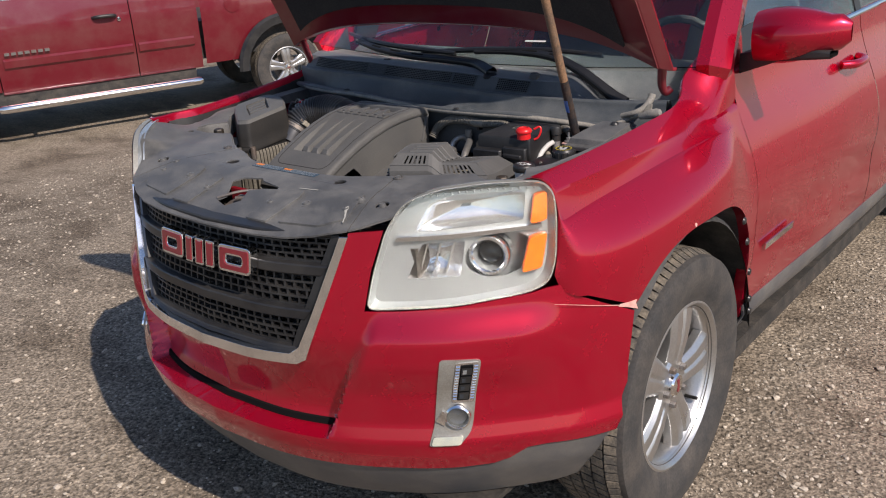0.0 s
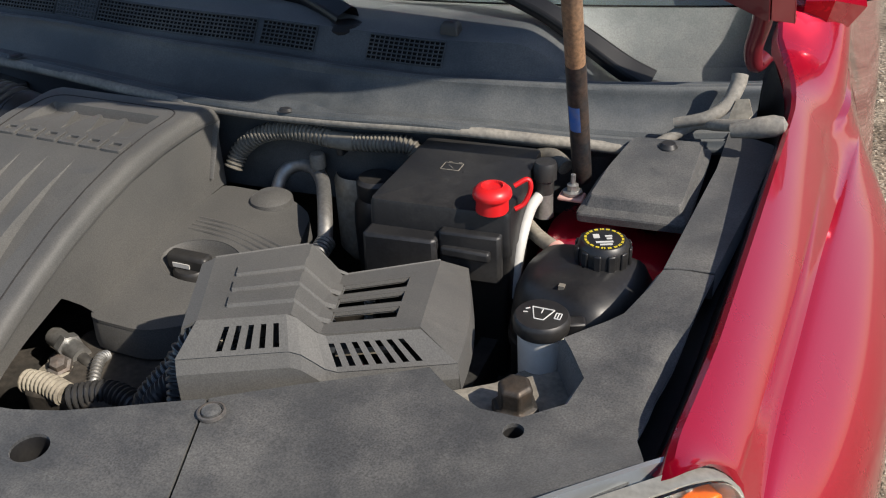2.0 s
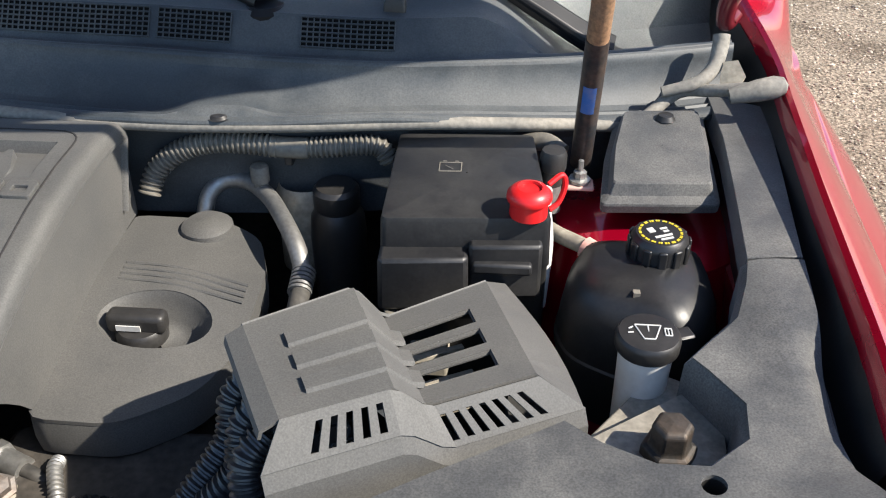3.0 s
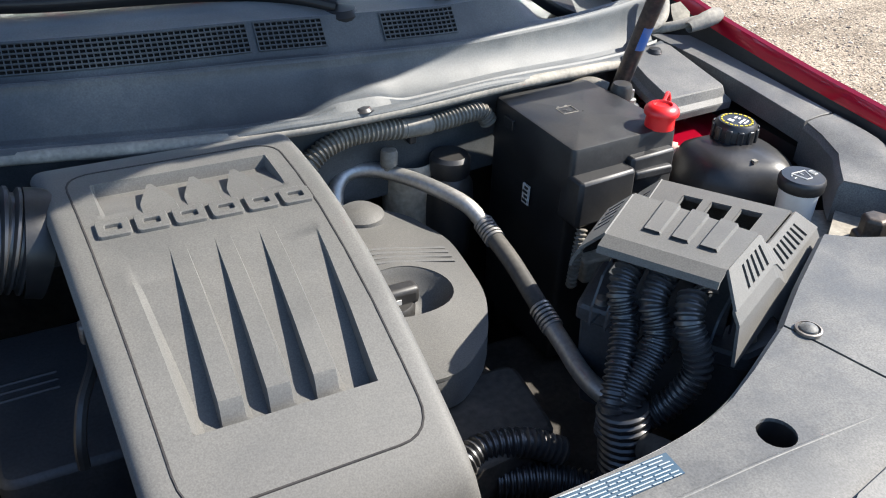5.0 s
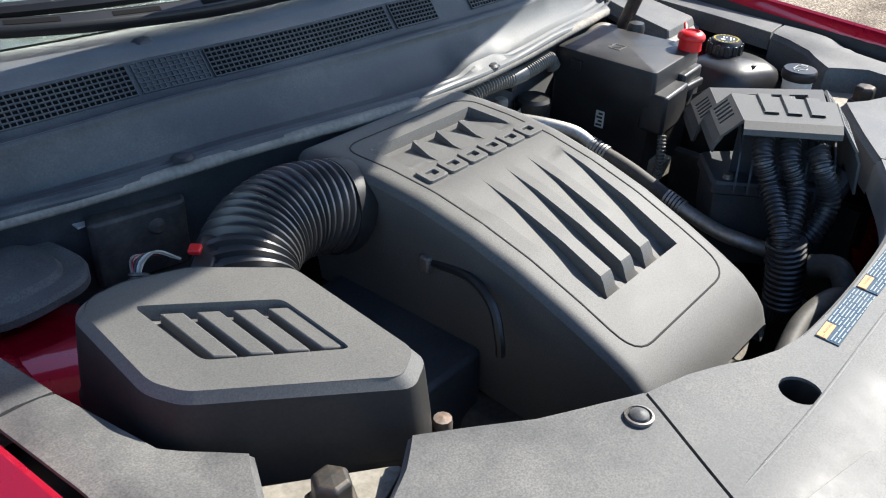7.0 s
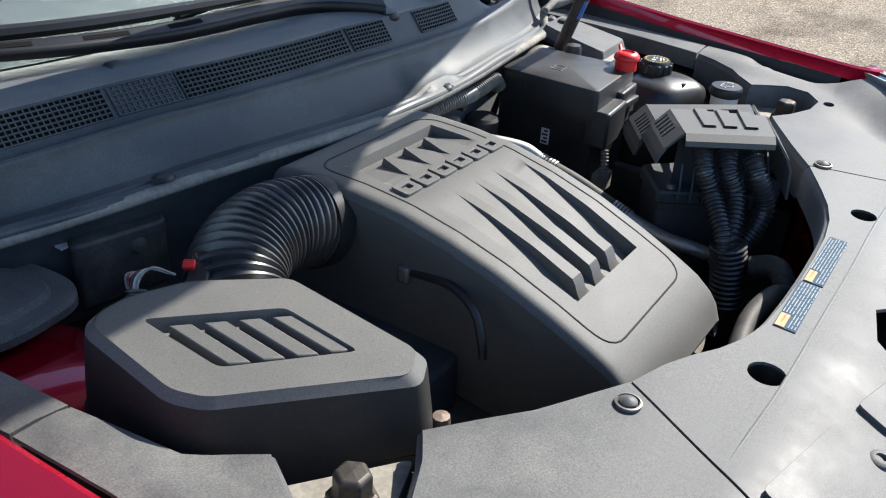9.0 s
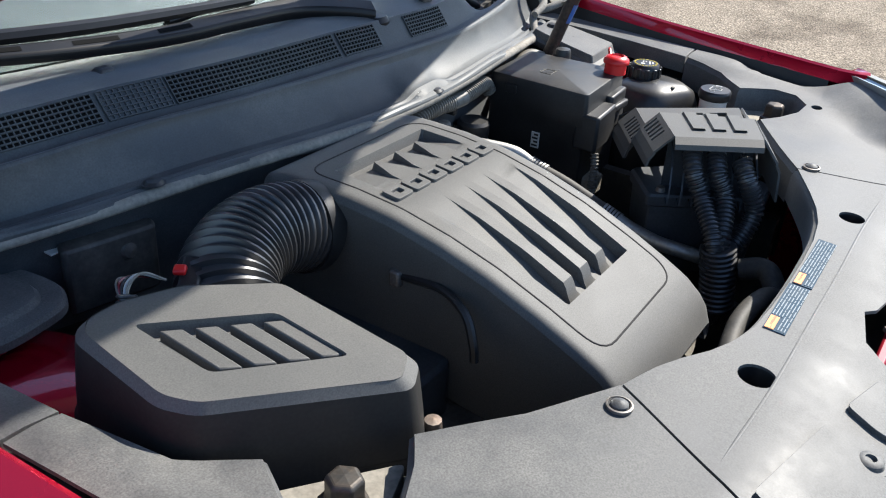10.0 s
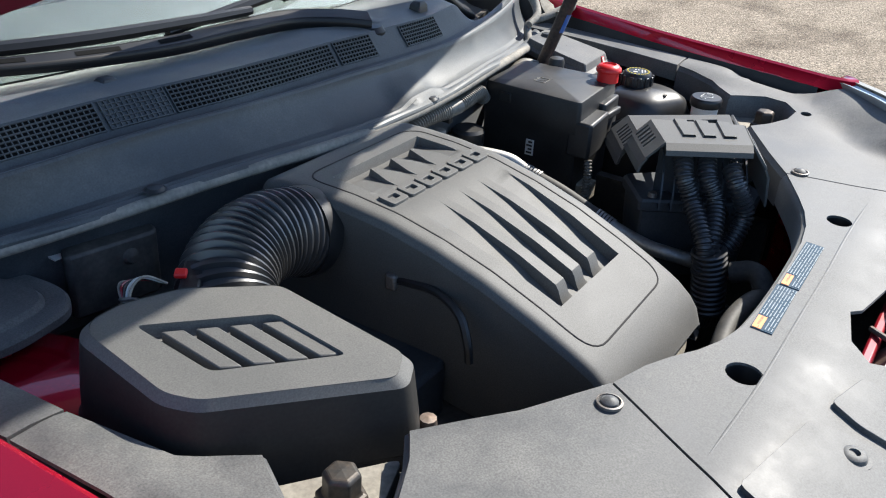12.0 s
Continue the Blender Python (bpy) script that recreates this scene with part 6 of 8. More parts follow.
    hose = part("intake_hose", tube(path, 0.0475, 36, 10, rib=0.0055, pitch=0.0088, caps=False), M_CORRUGATED, suv, "black corrugated intake hose")
    low = [Vector(p) for p in ((-0.416, 0.742, 0.918), (-0.413, 0.758, 0.938), (-0.409, 0.777, 0.958))]
    part("hose_cuff", tube(low, 0.048, 28, 5), M_CORRUGATED, hose, "smooth black hose cuff")
    way = (low[2] - low[1]).normalized()
    part("hose_clamp", tube([low[2] - way * 0.012, low[2] - way * 0.006, low[2]], 0.0505, 32, 3), M_STEEL, hose, "dull steel hose clamp")
    m = Matrix.Translation((-0.362, 0.772, 0.975)) @ way.to_track_quat("Z", "Y").to_matrix().to_4x4()
    part("clamp_screw", box(-0.007, -0.011, -0.008, 0.007, 0.011, 0.008, m=m), M_BEIGE, hose, bevel=0.003)
    part("clamp_ear", box(-0.004, -0.016, -0.005, 0.004, 0.016, 0.005, m=m @ Matrix.Translation((0.006, 0.004, 0.002))), M_STEEL, hose, bevel=0.001)
    part("hose_flange", tube([(-0.252, 0.845, 0.992), (-0.243, 0.8445, 0.990), (-0.232, 0.844, 0.986)], 0.052, 32, 4), M_BLACK, hose, "black rubber flange")
    placed(-0.022, -0.016, 0.022)
    # sensor plug and its loom
    plug = part("sensor_plug", box(-0.022, -0.010, -0.012, 0.022, 0.010, 0.006, m=Matrix.Translation((-0.402, 0.836, 0.998)) @ pose(0, 0, 0, 0, -12, 38)), M_BLACK, suv, "black sensor plug with a red lock tab", bevel=0.003)
    part("lock_tab", box(-0.008, -0.006, 0.003, 0.003, 0.006, 0.009, m=Matrix.Translation((-0.408, 0.843, 1.001)) @ pose(0, 0, 0, 0, -12, 38)), M_RED_CAP, plug, "red lock tab", bevel=0.002)
    for k, mat in enumerate((M_BEIGE, M_PRINT, M_BLACK, M_TOOTH_RED, M_LOOM)):
        part("wire", tube([(-0.424 - 0.001 * k, 0.845 + 0.004 * k, 1.0), (-0.440, 0.857 + 0.005 * k, 1.010 - 0.003 * k), (-0.457, 0.857 + 0.004 * k, 1.0), (-0.468, 0.845, 0.975)], 0.0014, 6, 5), mat, plug)
    part("wire_loom", tube([(-0.460, 0.855, 0.998), (-0.469, 0.847, 0.975), (-0.474, 0.84, 0.93)], 0.0085, 10, 6, rib=0.002, pitch=0.005), M_CORRUGATED, plug)


build_air_box()

placed()

# dark covers low between the air box and the engine
low = part("lower_engine_cover", prism(rounded([(-0.318, 0.66), (-0.196, 0.66), (-0.172, 0.885), (-0.312, 0.885)], 0.02), 0.62, 0.870, 0.96), M_CONNECTOR, suv, "dark lower engine cover", bevel=0.006)
for k in range(3):
    part("cover_rib", tube([(-0.315, 0.80 - 0.012 * k, 0.8695), (-0.25, 0.802 - 0.012 * k, 0.8695)], 0.002, 6, 2), M_BLACK, low)
part("bleed_pipe", tube([(-0.200, 0.742, 0.950), (-0.216, 0.729, 0.958), (-0.222, 0.675, 0.966), (-0.238, 0.633, 0.960), (-0.246, 0.616, 0.935), (-0.247, 0.612, 0.915)], 0.005, 8, 6), M_BLACK, low)
part("pipe_bracket", box(-0.226, 0.726, 0.946, -0.180, 0.740, 0.966), M_STEEL, low, bevel=0.003)

# the engine block and drives, deep in the bay
block = part("engine_block", box(-0.24, 0.56, 0.35, 0.19, 0.87, 0.80), M_GRIME, suv, "grimy engine block", bevel=0.02)
part("timing_case", prism(rounded([(-0.02, 0.53), (0.17, 0.55), (0.185, 0.66), (-0.02, 0.66)], 0.02), 0.5, 0.84), M_GRIME, block, bevel=0.01)
part("coolant_outlet", loft([[Vector((0.0 + 0.03 * k * math.cos(q), 0.572 + 0.03 * k * math.sin(q), z)) for q in [2 * math.pi * i / 9 for i in range(9)]] for k, z in ((0.02, 0.845), (0.6, 0.842), (0.9, 0.83), (1.1, 0.80), (1.2, 0.74))], close_v=True), M_BEIGE, block, "dusty cast outlet", smooth=False)
part("cast_bracket", prism(rounded([(-0.05, 0.60), (0.01, 0.59), (0.03, 0.63), (0.0, 0.66), (-0.05, 0.65)], 0.012), 0.78, 0.822), M_BEIGE, block, "pale cast bracket", bevel=0.005)
part("outlet_bolt", revolve([(0.0, 0.012), (0.009, 0.011), (0.010, 0.003), (0.014, 0.002), (0.014, -0.01)], 6, Matrix.Translation((0.006, 0.575, 0.846)) @ pose(0, 0, 0, 20, 15, 0)), M_STEEL, block, smooth=False)
sensor = part("sensor_body", tube([(-0.045, 0.622, 0.842), (-0.012, 0.611, 0.842), (0.014, 0.601, 0.840)], 0.012, 14, 3), M_PIPE, block, "pale sensor")
part("sensor_hex", tube([(-0.020, 0.614, 0.842), (-0.010, 0.610, 0.842)], 0.016, 6, 1), M_PIPE, sensor)
part("sensor_tail", tube([(0.014, 0.601, 0.840), (0.028, 0.596, 0.838), (0.045, 0.59, 0.826)], 0.007, 10, 4), M_RUBBER, sensor)
part("pale_hose", tube([(-0.02, 0.548, 0.838), (0.012, 0.548, 0.84), (0.040, 0.544, 0.838)], 0.0125, 14, 5, rib=0.003, pitch=0.006), M_BEIGE, block, "dusty tan ribbed hose")
part("heat_cable", tube([(0.040, 0.612, 0.842), (0.044, 0.598, 0.848), (0.052, 0.58, 0.845), (0.058, 0.565, 0.835), (0.06, 0.552, 0.81)], 0.0062, 10, 8, rib=0.002, pitch=0.004), M_PIPE, block, "braided silver cable sleeve")
part("dark_loom", tube([(0.045, 0.543, 0.836), (0.085, 0.560, 0.84), (0.13, 0.553, 0.838), (0.17, 0.54, 0.82)], 0.0135, 14, 8, rib=0.003, pitch=0.0065), M_CORRUGATED, block, "black corrugated loom")
part("thermostat_cover", prism(rounded([(0.07, 0.585), (0.15, 0.58), (0.175, 0.62), (0.16, 0.66), (0.07, 0.66)], 0.015), 0.74, 0.835, 0.92), M_GRIME, block, bevel=0.008)
part("front_bracket", prism(rounded([(0.03, 0.49), (0.11, 0.49), (0.13, 0.53), (0.04, 0.53)], 0.008), 0.74, 0.79), M_GRIME, block, bevel=0.005)
part("lower_loom", tube([(0.10, 0.55, 0.80), (0.15, 0.53, 0.80), (0.20, 0.50, 0.79), (0.25, 0.47, 0.78)], 0.015, 12, 8, rib=0.003, pitch=0.006), M_CORRUGATED, block)
part("belt_pulley", revolve([(0.0, 0.0), (0.02, 0.002), (0.045, 0.004), (0.05, 0.0), (0.05, -0.03), (0.0, -0.03)], 28, Matrix.Translation((-0.20, 0.60, 0.74)) @ pose(0, 0, 0, 0, -90, 0)), M_STEEL, block)
part("gearbox", prism(rounded([(0.19, 0.56), (0.45, 0.60), (0.48, 0.85), (0.19, 0.86)], 0.04), 0.34, 0.70), M_GRIME, block, bevel=0.02)
part("oil_filler_ring", revolve([(0.012, 0.0), (0.022, 0.0), (0.022, 0.012), (0.012, 0.012)], 20, Matrix.Translation((-0.03, 0.47, 0.89)) @ pose(0, 0, 0, 70, 0, 0)), M_BEIGE, block, "pale plug ring")
part("front_hose", tube([(0.0, 0.42, 0.86), (0.08, 0.43, 0.87), (0.15, 0.42, 0.875), (0.19, 0.40, 0.85), (0.2, 0.36, 0.8)], 0.0125, 14, 6), M_RUBBER, block, "black coolant hose")


# ---- alternator shield with its looms ----
def build_alternator():
    A, B, C, D = Vector((0.283, 0.496, 0)), Vector((0.454, 0.580, 0)), Vector((0.414, 0.728, 0)), Vector((0.231, 0.600, 0))

    def at(u, v):
        return (A * (1 - u) + B * u) * (1 - v) + (D * (1 - u) + C * u) * v

    def zt(u, v):
        k = float(np.interp(u, [0.42, 0.54], [0, 1]))
        return (1.025 - 0.008 * v) * (1 - k) + (1.002 - 0.027 * v) * k
    us = [0, 0.06, 0.20, 0.38, 0.42, 0.46, 0.50, 0.54, 0.57, 0.87, 0.93, 1.0]
    vs = [0, 0.08, 0.15, 0.30, 0.34, 0.38, 0.53, 0.57, 0.61, 0.76, 0.80, 0.9, 1.0]
    slots_v = [(0.15, 0.30), (0.38, 0.53), (0.61, 0.76)]
    bm = bmesh.new()
    grid = {}
    for i, u in enumerate(us):
        for j, v in enumerate(vs):
            p = at(u, v)
            grid[i, j] = bm.verts.new((p.x, p.y, zt(u, v)))
    for i in range(len(us) - 1):
        for j in range(len(vs) - 1):
            um, vm = (us[i] + us[i + 1]) / 2, (vs[j] + vs[j + 1]) / 2
            if 0.57 < um < 0.87 and any(a < vm < b for a, b in slots_v):
                continue
            bm.faces.new((grid[i, j], grid[i + 1, j], grid[i + 1, j + 1], grid[i, j + 1]))
    alt = part("alternator_shield", bm, M_COVER, suv, "grey black slotted alternator shield", smooth=False)
    sol = alt.modifiers.new("shell", "SOLIDIFY")
    sol.thickness, sol.offset = 0.003, -1
    # raised ribs over the step
    for a, b in slots_v:
        rows = []
        for u in [0.12 + 0.05 * i for i in range(10)]:
            rows.append([Vector((*at(u, v).xy, zt(u, v) + dz)) for v, dz in ((a - 0.005, -0.001), (a + 0.012, 0.0032), (b - 0.012, 0.0032), (b + 0.005, -0.001))])
        part("shield_rib", loft(rows), M_COVER, alt, smooth=False)
        rows = []
        for u, v in ((0.565, a - 0.004), (0.875, a - 0.004), (0.875, b + 0.004), (0.565, b + 0.004)):
            p = at(u, v)
            rows.append([(p.x, p.y, zt(u, v) + 0.001), (p.x, p.y, zt(u, v) - 0.005)])
        part("slot_rim", loft(rows, close_u=True), M_COVER, alt)
    # slanted front with upright slots
    def front_face(u, t):
        p = at(u, 0) + (B - A).normalized() * (0.050 * u - 0.020) * t + Vector((0.021, -0.040, 0)).normalized() * (0.020 * t + 0.004 * float(np.interp(u, [0.42, 0.54], [0, 1])))
        return Vector((p.x, p.y, zt(u, 0) - 0.025 * t))

    def back_face(u, t):
        p = at(u, 1) - Vector((0.021, -0.040, 0)).normalized() * 0.024 * t
        return Vector((p.x, p.y, zt(u, 1) - 0.026 * t))
    slot_u = [0.135 + 0.052 * i for i in range(5)] + [0.565 + 0.050 * i for i in range(7)]
    cuts = sorted(set([0.0, 0.07, 0.40, 0.44, 0.48, 0.52, 0.96, 1.0] + [round(v, 4) for s in slot_u for v in (s, s + 0.024)]))
    ts = [0.0, 0.12, 0.22, 0.86, 1.0]
    bm = bmesh.new()
    g = {(i, j): bm.verts.new(front_face(u, t)) for i, u in enumerate(cuts) for j, t in enumerate(ts)}
    for i in range(len(cuts) - 1):
        um = (cuts[i] + cuts[i + 1]) / 2
        for j in range(len(ts) - 1):
            if j == 2 and any(s < um < s + 0.024 for s in slot_u):
                continue
            bm.faces.new((g[i, j], g[i + 1, j], g[i + 1, j + 1], g[i, j + 1]))
    face = part("slotted_face", bm, M_COVER, alt, "slotted sloping face", smooth=False)
    back = bmesh.new()
    g = {(i, j): back.verts.new(back_face(u, t)) for i, u in enumerate(cuts) for j, t in enumerate(ts)}
    for i in range(len(cuts) - 1):
        um = (cuts[i] + cuts[i + 1]) / 2
        for j in range(len(ts) - 1):
            if j != 2 or not any(s < um < s + 0.024 for s in slot_u):
                back.faces.new((g[i, j], g[i + 1, j], g[i + 1, j + 1], g[i, j + 1]))
    rear = part("slotted_face", back, M_COVER, alt, "slotted sloping face", smooth=False)
    for ob in (face, rear):
        sol = ob.modifiers.new("shell", "SOLIDIFY")
        sol.thickness, sol.offset = 0.003, 0
    # bevelled dusty edge over the open end
    out = (A - B).normalized()
    part("end_bevel", loft([[Vector((*at(0, v).xy, zt(0, v))), Vector((*(at(0, v) + out * 0.014).xy, zt(0, v) - 0.006)), Vector((*(at(0, v) + out * 0.016).xy, zt(0, v) - 0.013))] for v in (0, 0.25, 0.5, 0.75, 1.0)], thick=0.0025), M_COVER, alt, "worn bevelled edge", smooth=False)
    rows = [[front_face(u, 1.0), front_face(u, 1.0) + Vector((0.003, -0.006, -0.012)), front_face(u, 1.0) + Vector((0.005, -0.010, -0.055))] for u in cuts]
    part("front_skirt", loft(rows, thick=0.003), M_COVER, alt, smooth=False)
    for (u0, v0), (u1, v1) in (((1, 0), (1, 1)),):
        rows = []
        for k in range(9):
            u, v = u0 + (u1 - u0) * k / 8, v0 + (v1 - v0) * k / 8
            p, c = at(u, v), at(0.5, 0.5)
            d = (p - c).normalized() * 0.038
            rows.append([Vector((p.x, p.y, zt(u, v))), Vector((p.x + d.x, p.y + d.y, zt(u, v) - 0.026)), Vector((p.x + d.x * 1.1, p.y + d.y * 1.1, zt(u, v) - 0.055))])
        part("side_skirt", loft(rows, thick=0.003), M_COVER, alt, smooth=False)
    part("rear_skirt", loft([[back_face(u, 1.0), back_face(u, 1.0) + Vector((-0.003, 0.006, -0.012)), back_face(u, 1.0) + Vector((-0.004, 0.008, -0.022))] for u in cuts], thick=0.003), M_COVER, alt, smooth=False)
    # pale metal seen through the slots
    for k in range(3):
        a, b = at(0.58, 0.22 + 0.23 * k), at(0.82, 0.26 + 0.23 * k)
        part("pale_metal_bar", box(-0.028, -0.003, -0.005, 0.028, 0.003, 0.0, m=Matrix.Translation(((a.x + b.x) / 2, (a.y + b.y) / 2, 0.956)) @ pose(0, 0, 0, 0, 0, 26)), M_BEIGE, alt, "pale dusty metal below the slots", bevel=0.001)
    tray = rounded([(0.226, 0.622), (0.322, 0.482), (0.376, 0.488), (0.43, 0.56), (0.30, 0.68)], 0.008, 3)
    tc = Vector((0.325, 0.57))
    base = part("connector_block", loft([[(tc.x + (x - tc.x) * k, tc.y + (y - tc.y) * k, z) for x, y in tray] for k, z in ((0.5, 0.925), (0.96, 0.925), (1.0, 0.921), (1.0, 0.908), (0.95, 0.905), (0.93, 0.86), (0.85, 0.80))], close_v=True), M_CONNECTOR, alt, "blue grey connector block", sharp=25)
    edge_way = (A - D).normalized()
    inward = Vector((-edge_way.y, edge_way.x, 0))
    for k in range(8):
        p = D + edge_way * (0.004 + 0.0165 * k) + inward * 0.004
        rows = [[p + inward * d + edge_way * w + Vector((0, 0, z)) for d, z in ((-0.020, 0.922), (-0.018, 0.945), (-0.004, 0.972), (0.03, 0.992), (0.05, 0.992), (0.05, 0.92))] for w in (-0.0012, 0.0012)]
        part("connector_fin", loft(rows, close_v=True), M_CONNECTOR, base, smooth=False)
    part("fin_wall", loft([[p + Vector((0, 0, z)) for z in (0.92, 1.0)] for p in (D + inward * 0.045, A + inward * 0.045)], thick=0.003), M_CONNECTOR, base)
    for p in ((0.250, 0.612), (0.345, 0.503)):
        part("block_screw", revolve([(0.0, 0.007), (0.006, 0.006), (0.0075, 0.0)], 12, Matrix.Translation((*p, 0.925))), M_STEEL, base)
    for k, v in enumerate((0.80, 0.52, 0.20)):
        p = at(-0.02, v)
        end = Vector((0.192 + 0.011 * k, 0.508 - 0.006 * k, 0.90))
        if k == 2:
            pts = [(p.x, p.y, 0.992), (p.x - 0.014, p.y - 0.016, 0.975), (p.x - 0.010, p.y - 0.034, 0.935), (p.x - 0.028, p.y - 0.030, 0.90), end - Vector((-0.004, 0, 0.025)), end - Vector((0.0, 0, 0.05))]
        else:
            pts = [(p.x + 0.01, p.y, 0.995), (p.x - 0.008, p.y - 0.012, 0.975), (p.x - 0.012, p.y - 0.03, 0.945), end, end - Vector((0, 0, 0.04))]
        part("wire_loom", tube(pts, 0.0122, 16, 8, rib=0.0028, pitch=0.0062), M_CORRUGATED, alt, "black corrugated wire loom")
        for q in range(5):
            part("wire_end", tube([(p.x + 0.022, p.y - 0.008 + 0.004 * q, 0.992), (p.x + 0.004, p.y - 0.004 + 0.002 * q, 0.993), (p.x - 0.006, p.y - 0.008, 0.98)], 0.0018, 6, 3), M_BEIGE if q == 2 and k == 2 else M_BLACK, alt)
    part("loom_junction", tube([(0.199, 0.503, 0.895), (0.203, 0.497, 0.86), (0.206, 0.49, 0.80)], 0.024, 16, 5, rib=0.002, pitch=0.008), M_CORRUGATED, alt)
    part("loom_elbow", tube([(0.205, 0.468, 0.87), (0.205, 0.44, 0.88), (0.19, 0.42, 0.87), (0.17, 0.40, 0.82)], 0.015, 14, 6), M_RUBBER, alt)
    return alt


placed(0, 0, 0.003)
build_alternator()


# ---- fuse box and its neighbours ----
def build_fuse_box():
    o = rounded([(0.304, 0.757), (0.462, 0.768), (0.448, 0.938), (0.304, 0.930)], 0.007, 3)
    c = Vector((0.38, 0.848))
    box_ob = part("fuse_box", loft([[(c.x + (x - c.x) * k, c.y + (y - c.y) * k, z) for x, y in o] for k, z in ((0.01, 1.0175), (0.95, 1.0175), (0.985, 1.0165), (1.0, 1.012), (1.01, 0.985), (1.02, 0.965), (1.0, 0.962), (0.99, 0.80), (0.97, 0.72))], close_v=True), M_FUSE, suv, "black fuse box lid over a deep black body")
    part("box_ledge", prism(rounded([(0.302, 0.733), (0.388, 0.741), (0.386, 0.782), (0.302, 0.775)], 0.005, 2), 0.928, 0.986, 0.97), M_FUSE, box_ob, "scuffed black ledge", bevel=0.004)
    part("front_step", prism(rounded([(0.386, 0.750), (0.456, 0.756), (0.454, 0.783), (0.386, 0.780)], 0.004, 2), 0.935, 0.994, 0.98), M_FUSE, box_ob, bevel=0.003)
    part("front_rib", box(0.390, 0.746, 0.966, 0.446, 0.756, 0.978), M_FUSE, box_ob, bevel=0.003)
    part("latch_tab", box(0.30, 0.88, 0.99, 0.306, 0.90, 1.004), M_FUSE, box_ob, bevel=0.001)
    # outline of the battery mark, in thin raised lines
    rel = [((0.352, 0.848), (0.374, 0.849)), ((0.352, 0.866), (0.374, 0.867)), ((0.352, 0.848), (0.352, 0.866)), ((0.374, 0.849), (0.374, 0.867)), ((0.358, 0.860), (0.366, 0.853)), ((0.355, 0.869), (0.359, 0.869)), ((0.367, 0.8695), (0.371, 0.8695))]
    for a, b in rel:
        part("mark_line", tube([(a[0], a[1], 1.0178), (b[0], b[1], 1.0178)], 0.0006, 5, 2), M_LOOM, box_ob)
    part("code_sticker", box(0.2985, 0.829, 0.912, 0.3005, 0.843, 0.938), M_PRINT, box_ob, "small white sticker")
    for k in range(4):
        part("sticker_bar", box(0.2975, 0.831, 0.915 + 0.006 * k, 0.2985, 0.841 - 0.003 * (k % 2), 0.918 + 0.006 * k), M_FUSE, box_ob)
    # red terminal cap with its strap
    m = Matrix.Translation((0.440, 0.776, 1.0165))
    cap = part("terminal_cap", revolve([(0.0178, 0.0), (0.0172, 0.016), (0.0205, 0.0165), (0.0212, 0.0185), (0.0205, 0.023), (0.016, 0.0275), (0.0115, 0.029), (0.0108, 0.0262), (0.0, 0.0262)], 32, m), M_RED_CAP, box_ob, "bright red terminal cap")
    part("cap_strap", tube([(0.458, 0.795, 1.038), (0.470, 0.803, 1.044), (0.474, 0.803, 1.034), (0.469, 0.798, 1.018), (0.460, 0.792, 1.012)], 0.0028, 8, 5), M_RED_CAP, box_ob, "red strap")
    # strap of braided loom at the corner
    part("corner_loom", tube([(0.315, 0.738, 0.925), (0.308, 0.732, 0.90), (0.305, 0.732, 0.85)], 0.006, 8, 5, rib=0.002, pitch=0.005), M_LOOM, box_ob)
    part("yellow_foot", box(0.33, 0.74, 0.84, 0.37, 0.77, 0.872), M_BEIGE, box_ob, bevel=0.004)
    return box_ob


placed(0.010, 0.012, -0.003)
build_fuse_box()

# positive terminal and cables beside the fuse box
term = part("battery_terminal", revolve([(0.0, 0.03), (0.012, 0.029), (0.014, 0.024), (0.014, 0.008), (0.011, 0.006), (0.011, -0.01)], 10, Matrix.Translation((0.467, 0.885, 0.998))), M_BLACK, suv, "cable terminal with a black cap")
part("terminal_post", revolve([(0.010, 0.0), (0.011, -0.03), (0.012, -0.035)], 14, Matrix.Translation((0.467, 0.885, 0.992))), M_PIPE, term, "pale metal post")
part("white_cable", tube([(0.462, 0.878, 0.985), (0.460, 0.85, 0.98), (0.462, 0.81, 0.96), (0.458, 0.79, 0.90)], 0.0065, 10, 6), M_PRINT, term, "white ground cable")
part("stud", revolve([(0.0, 0.025), (0.003, 0.024), (0.003, 0.012), (0.007, 0.011), (0.007, 0.004), (0.012, 0.003), (0.012, 0.0)], 8, Matrix.Translation((0.497, 0.898, 0.985))), M_PIPE, term)
part("copper_lug", box(0.482, 0.885, 0.979, 0.512, 0.906, 0.984), M_PRIMER, term, bevel=0.002)
part("grey_cable", tube([(0.48, 0.93, 1.0), (0.46, 0.945, 1.005), (0.43, 0.95, 0.995), (0.40, 0.95, 0.97)], 0.010, 12, 6), M_LOOM, term, "dusty grey cable")
part("brown_hose", tube([(0.455, 0.86, 0.955), (0.475, 0.835, 0.957), (0.498, 0.815, 0.958), (0.512, 0.805, 0.955)], 0.0085, 12, 5), M_BEIGE, term, "tan hose with a clamp")
part("hose_clip", tube([(0.500, 0.813, 0.958), (0.506, 0.808, 0.957)], 0.0115, 12, 2), M_PRIMER, term, "rusty spring clip")

placed()
